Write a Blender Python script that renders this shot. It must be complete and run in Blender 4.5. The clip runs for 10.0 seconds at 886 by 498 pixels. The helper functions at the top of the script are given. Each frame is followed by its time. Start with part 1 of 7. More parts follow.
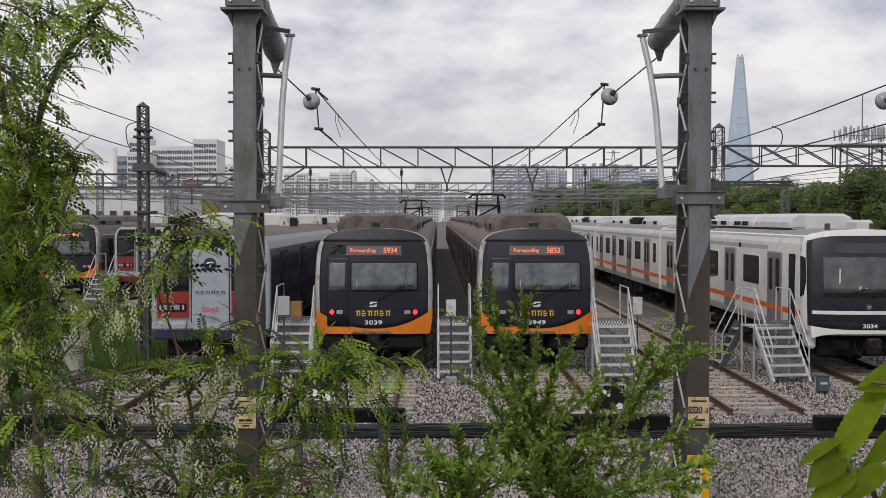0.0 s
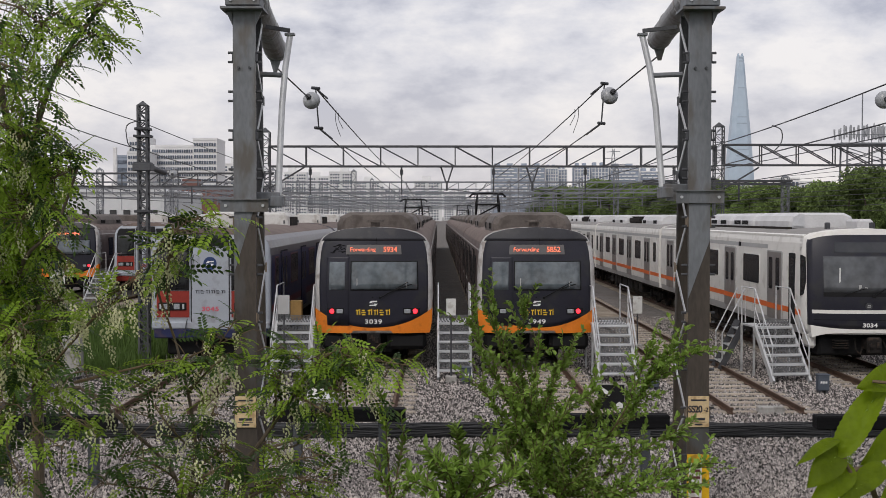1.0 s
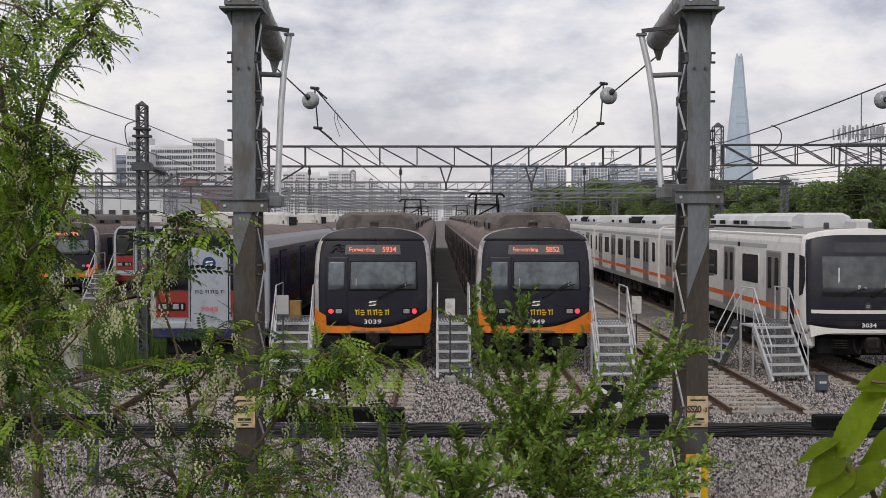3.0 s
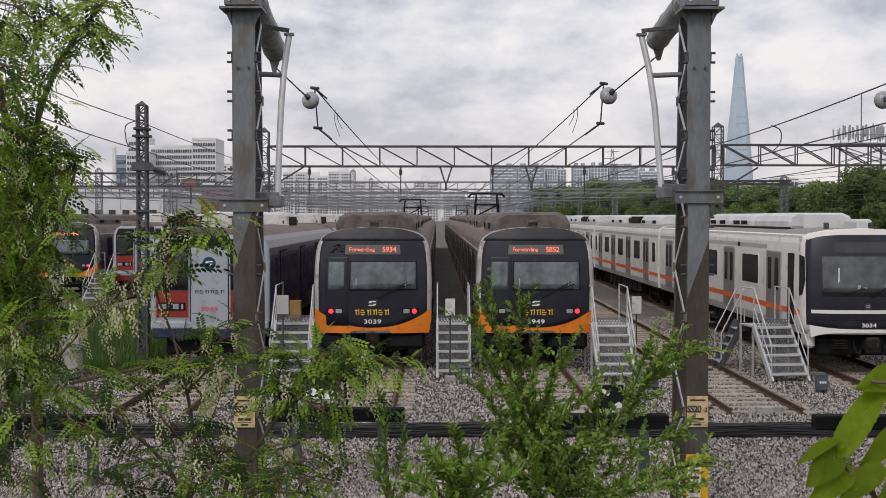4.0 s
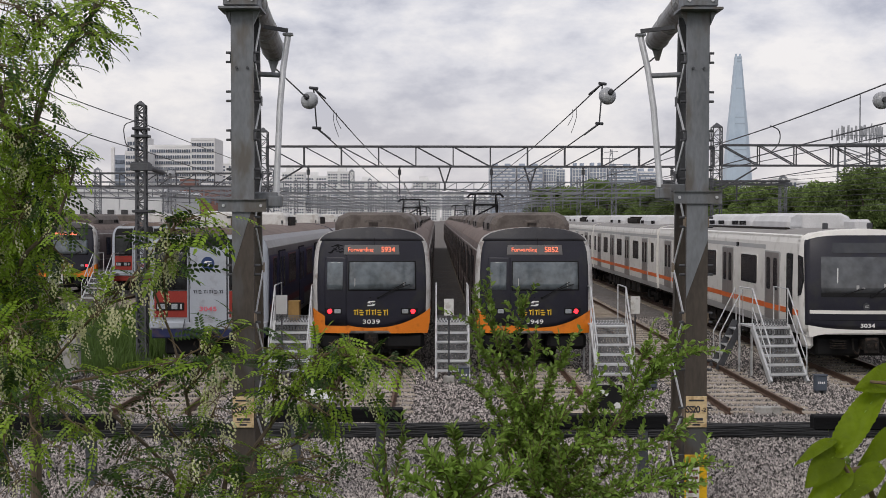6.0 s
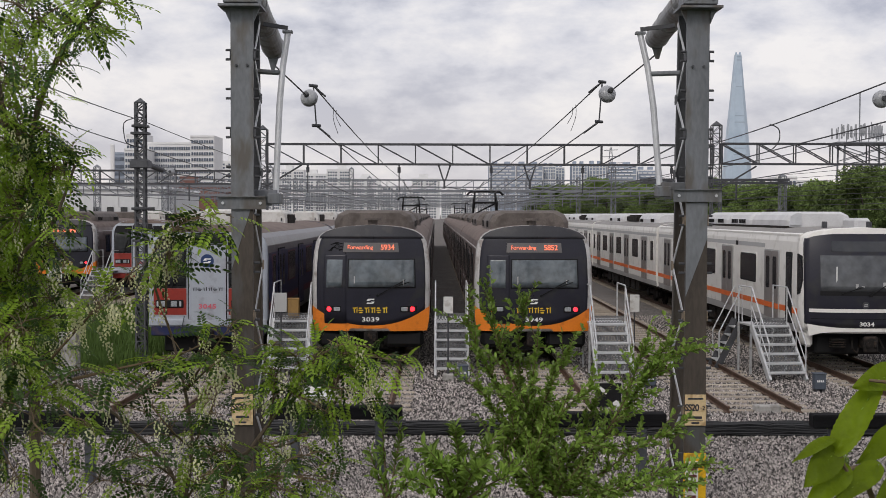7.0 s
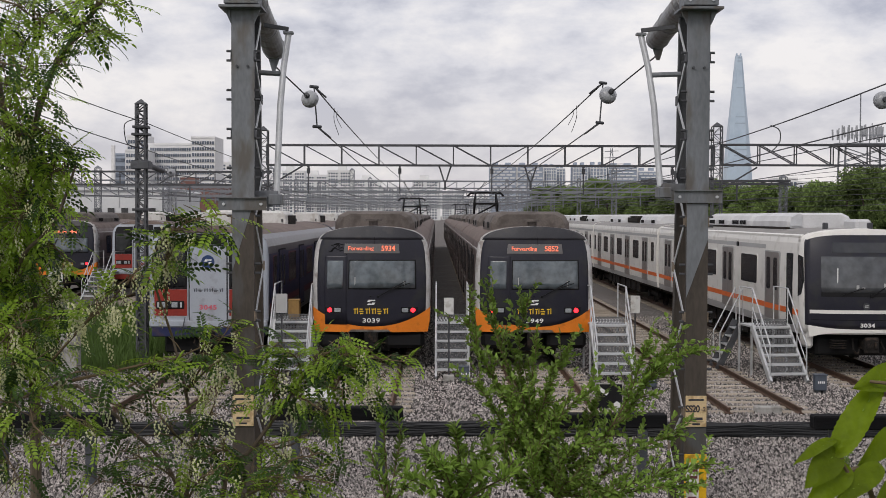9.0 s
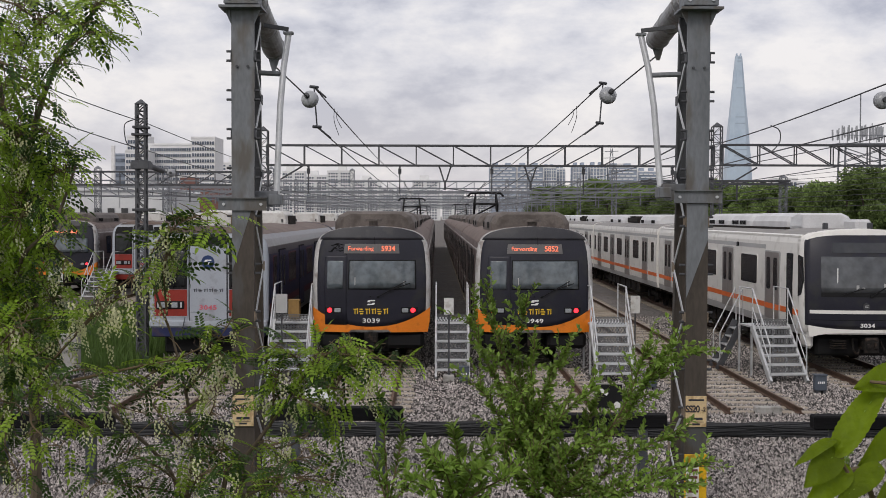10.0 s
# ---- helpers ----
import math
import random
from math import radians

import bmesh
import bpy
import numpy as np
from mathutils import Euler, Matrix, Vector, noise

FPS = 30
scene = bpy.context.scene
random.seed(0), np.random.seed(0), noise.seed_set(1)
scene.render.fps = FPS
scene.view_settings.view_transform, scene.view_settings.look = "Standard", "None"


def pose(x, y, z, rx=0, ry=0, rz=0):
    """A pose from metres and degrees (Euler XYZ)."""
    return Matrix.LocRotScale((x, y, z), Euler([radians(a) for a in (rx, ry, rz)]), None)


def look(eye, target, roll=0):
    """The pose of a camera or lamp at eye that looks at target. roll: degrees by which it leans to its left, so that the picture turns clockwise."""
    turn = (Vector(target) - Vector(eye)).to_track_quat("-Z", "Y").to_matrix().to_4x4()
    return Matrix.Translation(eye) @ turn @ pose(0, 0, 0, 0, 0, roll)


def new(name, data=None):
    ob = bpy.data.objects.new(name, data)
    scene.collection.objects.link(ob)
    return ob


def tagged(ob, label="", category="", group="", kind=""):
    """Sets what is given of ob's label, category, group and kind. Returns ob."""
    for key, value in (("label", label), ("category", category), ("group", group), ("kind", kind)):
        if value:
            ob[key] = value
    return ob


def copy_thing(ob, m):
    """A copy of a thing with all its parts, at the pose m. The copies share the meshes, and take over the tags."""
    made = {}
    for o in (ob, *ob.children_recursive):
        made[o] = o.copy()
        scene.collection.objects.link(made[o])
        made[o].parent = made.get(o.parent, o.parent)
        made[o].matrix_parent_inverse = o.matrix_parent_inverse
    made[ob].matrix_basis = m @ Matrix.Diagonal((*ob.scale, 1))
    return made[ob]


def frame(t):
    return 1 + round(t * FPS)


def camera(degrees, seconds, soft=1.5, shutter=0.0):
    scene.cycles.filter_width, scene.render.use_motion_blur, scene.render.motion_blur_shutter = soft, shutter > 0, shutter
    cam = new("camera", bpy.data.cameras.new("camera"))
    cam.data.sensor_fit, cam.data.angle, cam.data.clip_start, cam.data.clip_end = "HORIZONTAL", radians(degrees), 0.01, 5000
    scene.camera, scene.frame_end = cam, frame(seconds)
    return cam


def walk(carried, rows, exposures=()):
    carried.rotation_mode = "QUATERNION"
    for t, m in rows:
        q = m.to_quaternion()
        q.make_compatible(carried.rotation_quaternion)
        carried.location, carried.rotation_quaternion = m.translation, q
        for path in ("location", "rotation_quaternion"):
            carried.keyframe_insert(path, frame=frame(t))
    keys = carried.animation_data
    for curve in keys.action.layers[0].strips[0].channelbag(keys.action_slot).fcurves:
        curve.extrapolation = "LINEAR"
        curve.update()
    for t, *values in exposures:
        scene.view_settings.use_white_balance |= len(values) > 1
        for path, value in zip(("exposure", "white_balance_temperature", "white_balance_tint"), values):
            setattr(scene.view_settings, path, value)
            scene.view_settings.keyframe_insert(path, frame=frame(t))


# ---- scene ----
# ---- camera: held in the hand on a bank beside the yard; rail tops are z = 0, tracks run along +y ----
EYE = (0.0, 0.0, 4.0)
cam = camera(42.8, 10.0, soft=0.8)


def aim(right, down, lean):
    """The camera's pose after small turns, in degrees."""
    return pose(*EYE, 90 - 1.604 - down, 0, -0.258 - right) @ pose(0, 0, 0, 0, 0, lean)


TURNS = [
    (0, 0.000, 0.000, 0.000), (0.5, 0.000, 0.044, 0.000), (1, 0.000, 0.044, 0.000), (1.5, 0.009, 0.054, 0.010), (2, 0.034, 0.043, 0.000), (2.5, 0.044, 0.042, 0.000), (4, 0.046, 0.044, 0.010), (4.5, 0.060, 0.043, 0.020), (5, 0.077, 0.034, 0.000), (5.5, 0.084, -0.000, 0.000), (7, 0.135, 0.145, 0.150), (7.5, 0.116, 0.134, 0.158), (8, 0.105, 0.099, 0.150), (8.5, 0.101, 0.083, 0.160), (9, 0.101, 0.092, 0.164), (9.5, 0.112, 0.094, 0.168), (10, 0.101, 0.083, 0.160),
]
walk(cam, [(t, aim(a, b, c)) for t, a, b, c in TURNS])

# ---- world: overcast evening sky, soft broken clouds ----
world = bpy.data.worlds.new("world")
scene.world = world
world.use_nodes = True
SUN_ELEVATION, SUN_TURN = radians(40), radians(205)


def build_world():
    nt = world.node_tree
    nt.nodes.clear()
    N, L = nt.nodes.new, nt.links.new
    out = N("ShaderNodeOutputWorld")
    bg = N("ShaderNodeBackground")
    sky = N("ShaderNodeTexSky")
    sky.sky_type, sky.sun_disc = "NISHITA", False
    sky.sun_elevation, sky.sun_rotation = SUN_ELEVATION, SUN_TURN
    dim = N("ShaderNodeVectorMath")
    dim.operation = "SCALE"
    dim.inputs["Scale"].default_value = 0.09
    L(sky.outputs[0], dim.inputs[0])
    tc, sep = N("ShaderNodeTexCoord"), N("ShaderNodeSeparateXYZ")
    L(tc.outputs["Generated"], sep.inputs[0])

    def math_node(op, a, b):
        m = N("ShaderNodeMath")
        m.operation = op
        for i, v in enumerate((a, b)):
            if isinstance(v, (int, float)):
                m.inputs[i].default_value = v
            else:
                L(v, m.inputs[i])
        return m.outputs[0]

    flat = N("ShaderNodeCombineXYZ")
    L(sep.outputs[0], flat.inputs[0])
    L(sep.outputs[1], flat.inputs[1])
    L(math_node("MULTIPLY", sep.outputs[2], 2.1), flat.inputs[2])

    def clouds(scale, detail, rough):
        n = N("ShaderNodeTexNoise")
        n.inputs["Scale"].default_value, n.inputs["Detail"].default_value, n.inputs["Roughness"].default_value = scale, detail, rough
        n.inputs["Distortion"].default_value = 0.08
        drift = N("ShaderNodeVectorMath")
        drift.operation = "ADD"
        drift.inputs[1].default_value = (0.62, 0.0, 0.35)
        L(flat.outputs[0], drift.inputs[0])
        L(drift.outputs[0], n.inputs["Vector"])
        return n.outputs["Fac"]

    mix = math_node("ADD", math_node("MULTIPLY", clouds(4.4, 4, 0.55), 0.55), math_node("MULTIPLY", clouds(11.0, 9, 0.6), 0.45))
    ramp = N("ShaderNodeValToRGB")
    e = ramp.color_ramp.elements
    e[0].position, e[0].color = 0.42, (0.50, 0.505, 0.585, 1)
    e[1].position, e[1].color = 0.585, (0.96, 0.92, 0.91, 1)
    mid = e.new(0.50)
    mid.color = (0.74, 0.73, 0.78, 1)
    L(mix, ramp.inputs[0])
    # pale warm band low over the horizon
    low = N("ShaderNodeValToRGB")
    e = low.color_ramp.elements
    e[0].position, e[0].color = 0.0, (0.5, 0.5, 0.5, 1)
    e[1].position, e[1].color = 0.17, (0, 0, 0, 1)
    L(sep.outputs[2], low.inputs[0])
    warm = N("ShaderNodeMix")
    warm.data_type = "RGBA"
    L(low.outputs[0], warm.inputs[0])
    L(ramp.outputs[0], warm.inputs[6])
    warm.inputs[7].default_value = (0.80, 0.725, 0.715, 1)
    both = N("ShaderNodeMix")
    both.data_type = "RGBA"
    both.inputs[0].default_value = 0.9
    L(dim.outputs[0], both.inputs[6])
    L(warm.outputs[2], both.inputs[7])
    L(both.outputs[2], bg.inputs[0])
    bg.inputs[1].default_value = 1.0
    L(bg.outputs[0], out.inputs[0])


build_world()
sun = new("sun", bpy.data.lights.new("sun", "SUN"))
sun.data.energy, sun.data.angle, sun.data.color = 1.25, radians(20), (1.0, 0.94, 0.87)
sun.matrix_world = look((0, 0, 0), (-math.sin(SUN_TURN) * math.cos(SUN_ELEVATION), -math.cos(SUN_TURN) * math.cos(SUN_ELEVATION), -math.sin(SUN_ELEVATION)))
scene.view_settings.exposure = 0.0

# ---- materials ----
def mat(name, col, rough=0.6, metal=0.0, vary=0.25, scale=3.0, fine=40.0, bump=0.2, tint=None, amount=0.0, grain=(1, 1, 1), spec=0.5, each=0.0, trans=0.0, weight=0.4):
    """A painted, rusty, stony or leafy surface: base colour varied at two scales, a second colour in patches, fine relief."""
    m = bpy.data.materials.new(name)
    m.use_nodes = True
    nt = m.node_tree
    N, L = nt.nodes.new, nt.links.new
    b = nt.nodes["Principled BSDF"]
    b.inputs["Roughness"].default_value, b.inputs["Metallic"].default_value = rough, metal
    b.inputs["Specular IOR Level"].default_value = spec
    tc, mp = N("ShaderNodeTexCoord"), N("ShaderNodeMapping")
    L(tc.outputs["Object"], mp.inputs[0])
    mp.inputs["Scale"].default_value = grain
    info = N("ShaderNodeObjectInfo")
    shift = N("ShaderNodeVectorMath")
    shift.operation = "SCALE"
    shift.inputs[0].default_value = (17.0, 31.0, 23.0)
    L(info.outputs["Random"], shift.inputs["Scale"])
    L(shift.outputs[0], mp.inputs["Location"])

    def noisy(s, detail=4):
        n = N("ShaderNodeTexNoise")
        n.inputs["Scale"].default_value, n.inputs["Detail"].default_value = s, detail
        L(mp.outputs[0], n.inputs["Vector"])
        return n.outputs["Fac"]

    big, small = noisy(scale), noisy(fine, 3)
    mixer = N("ShaderNodeMath")
    mixer.operation = "MULTIPLY_ADD"
    L(big, mixer.inputs[0])
    mixer.inputs[1].default_value = 1 - weight
    half = N("ShaderNodeMath")
    half.operation = "MULTIPLY"
    half.inputs[1].default_value = weight
    L(small, half.inputs[0])
    L(half.outputs[0], mixer.inputs[2])
    ramp = N("ShaderNodeValToRGB")
    e = ramp.color_ramp.elements
    e[0].position, e[1].position = 0.32, 0.68
    e[0].color = (*[max(0.0, c * (1 - vary)) for c in col], 1)
    e[1].color = (*[min(1.0, c * (1 + vary)) for c in col], 1)
    L(mixer.outputs[0], ramp.inputs[0])
    last = ramp.outputs[0]
    if tint:
        patch_ramp = N("ShaderNodeValToRGB")
        pe = patch_ramp.color_ramp.elements
        pe[0].position, pe[1].position = 0.62 - 0.3 * amount, 0.72 - 0.2 * amount
        L(noisy(scale * 1.7, 8), patch_ramp.inputs[0])
        mx = N("ShaderNodeMix")
        mx.data_type = "RGBA"
        L(patch_ramp.outputs[0], mx.inputs[0])
        L(last, mx.inputs[6])
        mx.inputs[7].default_value = (*tint, 1)
        last = mx.outputs[2]
    if each:
        hsv = N("ShaderNodeHueSaturation")
        geo = N("ShaderNodeNewGeometry")
        add = N("ShaderNodeMath")
        add.operation = "ADD"
        L(geo.outputs["Random Per Island"], add.inputs[0])
        L(geo.outputs["Random Per Island"] if each > 0.9 else info.outputs["Random"], add.inputs[1])
        rng = N("ShaderNodeMapRange")
        rng.inputs["From Max"].default_value = 2.0
        rng.inputs["To Min"].default_value, rng.inputs["To Max"].default_value = 1 - each, 1 + each
        L(add.outputs[0], rng.inputs["Value"])
        L(rng.outputs[0], hsv.inputs["Value"])
        L(last, hsv.inputs["Color"])
        last = hsv.outputs[0]
    L(last, b.inputs["Base Color"])
    if bump:
        bp = N("ShaderNodeBump")
        bp.inputs["Strength"].default_value, bp.inputs["Distance"].default_value = bump, 0.01
        L(small, bp.inputs["Height"])
        L(bp.outputs[0], b.inputs["Normal"])
    if trans:
        tr = N("ShaderNodeBsdfTranslucent")
        L(last, tr.inputs[0])
        ms = N("ShaderNodeMixShader")
        ms.inputs[0].default_value = trans
        L(b.outputs[0], ms.inputs[1])
        L(tr.outputs[0], ms.inputs[2])
        L(ms.outputs[0], nt.nodes["Material Output"].inputs[0])
    return m


def glow(name, col, strength):
    m = bpy.data.materials.new(name)
    m.use_nodes = True
    b = m.node_tree.nodes["Principled BSDF"]
    b.inputs["Base Color"].default_value = (*col, 1)
    b.inputs["Emission Color"].default_value = (*col, 1)
    b.inputs["Emission Strength"].default_value = strength
    return m


M = {
    # ground under the loose stones, near black: shade of the gaps is its colour
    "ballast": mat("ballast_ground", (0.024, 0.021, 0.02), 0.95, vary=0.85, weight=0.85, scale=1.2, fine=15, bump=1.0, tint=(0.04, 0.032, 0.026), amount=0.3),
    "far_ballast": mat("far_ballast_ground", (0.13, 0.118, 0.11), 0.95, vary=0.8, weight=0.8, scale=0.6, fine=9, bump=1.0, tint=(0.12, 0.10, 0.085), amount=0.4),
    "stone": mat("ballast_stone", (0.305, 0.278, 0.263), 0.9, vary=0.3, scale=5, fine=60, bump=0.4, each=0.95),
    "bank": mat("grassy_bank", (0.05, 0.075, 0.02), 0.95, vary=0.5, scale=1.5, fine=30, bump=1.0, tint=(0.10, 0.08, 0.05), amount=0.3),
    "grass": mat("grass_blade", (0.075, 0.13, 0.025), 0.7, vary=0.3, scale=2, fine=30, bump=0, each=0.35, trans=0.3),
    "rail": mat("rusty_rail", (0.10, 0.058, 0.038), 0.7, 0.3, vary=0.35, scale=4, fine=70, bump=0.4),
    "rail_top": mat("worn_rail_head", (0.24, 0.17, 0.13), 0.42, 0.7, vary=0.3, scale=5, fine=60, bump=0.1),
    "sleeper": mat("weathered_sleeper", (0.36, 0.31, 0.25), 0.9, vary=0.35, scale=5, fine=50, bump=0.6, grain=(0.4, 3, 3), each=0.25),
    "steel": mat("galvanised_steel", (0.165, 0.175, 0.19), 0.52, 0.35, vary=0.28, scale=2.2, fine=26, bump=0.15, tint=(0.12, 0.11, 0.10), amount=0.4, grain=(1, 1, 0.35)),
    "pole_brown": mat("weathered_brown_paint", (0.062, 0.05, 0.041), 0.6, 0.2, vary=0.4, scale=2.0, fine=26, bump=0.25, tint=(0.085, 0.085, 0.085), amount=0.3, grain=(1, 1, 0.3)),
    "pale_steel": mat("bright_galvanised_tube", (0.55, 0.56, 0.58), 0.45, 0.4, vary=0.15, scale=4, fine=40, bump=0.08),
    "barrel": mat("dull_galvanised_barrel", (0.30, 0.305, 0.315), 0.5, 0.3, vary=0.25, scale=4, fine=40, bump=0.1, tint=(0.20, 0.19, 0.18), amount=0.4),
    "dark_steel": mat("dark_weathered_steel", (0.065, 0.067, 0.074), 0.6, 0.3, vary=0.35, scale=3, fine=30, bump=0.15),
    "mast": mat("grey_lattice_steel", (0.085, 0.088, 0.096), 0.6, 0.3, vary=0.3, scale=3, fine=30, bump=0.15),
    # paler copy of the mast steel, with distance haze put into the colour
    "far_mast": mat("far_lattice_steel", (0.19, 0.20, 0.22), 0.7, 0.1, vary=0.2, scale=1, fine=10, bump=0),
    "alu": mat("aluminium_stair", (0.60, 0.61, 0.62), 0.42, 0.5, vary=0.14, scale=5, fine=50, bump=0.1, tint=(0.42, 0.41, 0.40), amount=0.25),
    "mesh_tread": mat("stair_riser_mesh", (0.15, 0.153, 0.157), 0.6, 0.3, vary=0.3, scale=10, fine=60, bump=0.2),
    "nosing": mat("bright_tread_edge", (0.52, 0.53, 0.54), 0.45, 0.2, vary=0.1, scale=6, fine=50, bump=0.08, tint=(0.55, 0.54, 0.53), amount=0.2),
    "wire": mat("wire", (0.06, 0.06, 0.065), 0.6, 0.4, vary=0.2, bump=0),
    "porcelain": mat("grey_porcelain", (0.33, 0.34, 0.36), 0.3, vary=0.1, scale=8, bump=0.05),
    "timber_black": mat("tarred_timber", (0.006, 0.006, 0.007), 0.9, spec=0.2, vary=0.5, scale=3, fine=30, bump=0.5, grain=(0.3, 2, 2)),
    "post_dark": mat("blackened_post", (0.055, 0.06, 0.068), 0.7, vary=0.4, scale=5, fine=40, bump=0.3),
    "cable_cover": mat("black_cable_bundle", (0.02, 0.021, 0.023), 0.6, vary=0.45, scale=4, fine=40, bump=0.6, grain=(0.25, 3, 5)),
    "black_paint": mat("black_train_mask", (0.017, 0.017, 0.027), 0.33, spec=0.38, vary=0.25, scale=1.5, fine=30, bump=0.03, tint=(0.026, 0.026, 0.029), amount=0.3),
    "charcoal": mat("charcoal_roof_cowl", (0.026, 0.026, 0.033), 0.45, vary=0.25, scale=1.5, fine=30, bump=0.05, tint=(0.045, 0.042, 0.045), amount=0.3),
    "silver": mat("silver_train_edge", (0.50, 0.49, 0.48), 0.38, 0.35, vary=0.15, scale=2, fine=30, bump=0.04, tint=(0.30, 0.27, 0.25), amount=0.3),
    "orange": mat("orange_train_paint", (0.72, 0.20, 0.012), 0.4, vary=0.12, scale=2, fine=30, bump=0.04, tint=(0.50, 0.13, 0.01), amount=0.3),
    "stripe": mat("orange_stripe", (0.75, 0.15, 0.025), 0.4, vary=0.1, scale=2, bump=0.02),
    # silver stainless coloured dark brown: shading on the sides is part of the colour
    "stainless": mat("dusty_stainless_side", (0.20, 0.155, 0.145), 0.42, 0.5, vary=0.2, scale=1.0, fine=30, bump=0.05, tint=(0.13, 0.09, 0.08), amount=0.45, grain=(1, 0.4, 1)),
    "grey_stainless": mat("grey_stainless_side", (0.155, 0.155, 0.175), 0.35, 0.5, vary=0.25, scale=3, fine=9, bump=0.5, tint=(0.15, 0.135, 0.14), amount=0.45),
    "roof": mat("grimy_brown_roof", (0.15, 0.112, 0.098), 0.8, vary=0.35, scale=1.5, fine=20, bump=0.3, tint=(0.17, 0.13, 0.11), amount=0.4),
    "ac": mat("dirty_roof_unit", (0.125, 0.106, 0.096), 0.7, vary=0.3, scale=1.8, fine=25, bump=0.15, tint=(0.075, 0.062, 0.055), amount=0.4),
    "ac_white": mat("pale_roof_unit", (0.60, 0.59, 0.57), 0.6, vary=0.12, scale=2, fine=25, bump=0.08, tint=(0.42, 0.39, 0.36), amount=0.3),
    "ac_grey": mat("grey_roof_unit", (0.58, 0.58, 0.59), 0.5, vary=0.12, scale=2, fine=25, bump=0.06),
    "white_paint": mat("white_train_paint", (0.76, 0.745, 0.71), 0.35, vary=0.06, scale=1.5, fine=30, bump=0.03, tint=(0.62, 0.60, 0.56), amount=0.25),
    "white_roof": mat("white_train_roof", (0.25, 0.24, 0.23), 0.7, vary=0.15, scale=1.5, fine=25, bump=0.08, tint=(0.24, 0.225, 0.21), amount=0.4),
    "grey_paint": mat("grey_train_paint", (0.40, 0.40, 0.40), 0.4, vary=0.08, scale=2, bump=0.02),
    "door_grey": mat("grey_sliding_door", (0.27, 0.25, 0.24), 0.4, 0.3, vary=0.12, scale=2, bump=0.02),
    "pale_face": mat("pale_grey_front", (0.36, 0.39, 0.44), 0.45, vary=0.08, scale=2, fine=30, bump=0.03, tint=(0.29, 0.30, 0.33), amount=0.3),
    "red": mat("red_train_panel", (0.25, 0.02, 0.011), 0.45, vary=0.15, scale=2, fine=30, bump=0.03, tint=(0.21, 0.019, 0.01), amount=0.3),
    "blue": mat("dark_blue_train_paint", (0.012, 0.018, 0.075), 0.4, vary=0.2, scale=2, fine=30, bump=0.03, tint=(0.05, 0.035, 0.06), amount=0.3),
    "maroon": mat("maroon_band", (0.13, 0.035, 0.045), 0.45, vary=0.2, scale=2, bump=0.03),
    "rubber": mat("black_rubber", (0.009, 0.009, 0.010), 0.7, spec=0.25, vary=0.3, bump=0.1),
    "under": mat("grimy_underframe", (0.018, 0.016, 0.015), 0.9, 0.0, spec=0.2, vary=0.5, scale=4, fine=30, bump=0.4, tint=(0.05, 0.036, 0.028), amount=0.3),
    # strong mottling paints reflections and cab interior into the glass colour
    "glass": mat("cab_window", (0.095, 0.115, 0.13), 0.10, vary=0.55, scale=1.6, fine=6, bump=0.0, spec=0.9),
    "dark_glass": mat("saloon_window", (0.028, 0.03, 0.034), 0.12, vary=0.4, scale=1.2, fine=6, bump=0, spec=0.7),
    # lightened and mottled, so reflections are part of the colour
    "dark_screen": mat("tinted_windscreen", (0.08, 0.085, 0.092), 0.12, vary=0.5, scale=1.0, fine=4, bump=0, spec=0.55),
    "sign_back": mat("display_window", (0.12, 0.115, 0.115), 0.3, vary=0.15, bump=0),
    "led": glow("led_text", (1.0, 0.22, 0.12), 0.85),
    "tail": glow("tail_lamp", (1.0, 0.018, 0.03), 3.6),
    "lamp": mat("headlamp_glass", (0.30, 0.32, 0.34), 0.15, vary=0.3, scale=20, bump=0.05, spec=0.8),
    "letter_white": mat("white_lettering", (0.75, 0.75, 0.74), 0.5, vary=0.05, bump=0),
    "letter_yellow": mat("yellow_lettering", (0.80, 0.52, 0.02), 0.5, vary=0.05, bump=0),
    "letter_pink": mat("pink_lettering", (0.62, 0.12, 0.16), 0.5, vary=0.05, bump=0),
    "letter_dark": mat("dark_lettering", (0.03, 0.03, 0.04), 0.5, vary=0.05, bump=0),
    "emblem": mat("blue_emblem", (0.015, 0.04, 0.13), 0.4, vary=0.1, bump=0),
    "plate": mat("yellowed_sign_plate", (0.62, 0.47, 0.27), 0.55, vary=0.18, scale=6, fine=50, bump=0.05, tint=(0.42, 0.28, 0.14), amount=0.35),
    "yellow": mat("yellow_band_paint", (0.72, 0.42, 0.01), 0.5, vary=0.15, scale=5, bump=0.05, tint=(0.4, 0.24, 0.02), amount=0.25),
    "rust": mat("rusty_gusset", (0.20, 0.155, 0.11), 0.8, vary=0.35, scale=9, fine=60, bump=0.3),
    "cabinet": mat("slate_blue_box", (0.07, 0.085, 0.11), 0.55, vary=0.2, scale=5, bump=0.08),
    "white_board": mat("white_board", (0.62, 0.62, 0.60), 0.5, vary=0.1, scale=4, bump=0.05, tint=(0.45, 0.43, 0.40), amount=0.3),
    "carton": mat("ochre_box", (0.30, 0.18, 0.06), 0.8, vary=0.2, scale=5, bump=0.1),
    "concrete": mat("concrete", (0.36, 0.35, 0.33), 0.9, vary=0.2, scale=3, fine=40, bump=0.3, tint=(0.22, 0.21, 0.19), amount=0.4),
    "bark": mat("grey_brown_bark", (0.11, 0.085, 0.06), 0.9, vary=0.4, scale=8, fine=60, bump=0.8, grain=(1, 1, 0.3)),
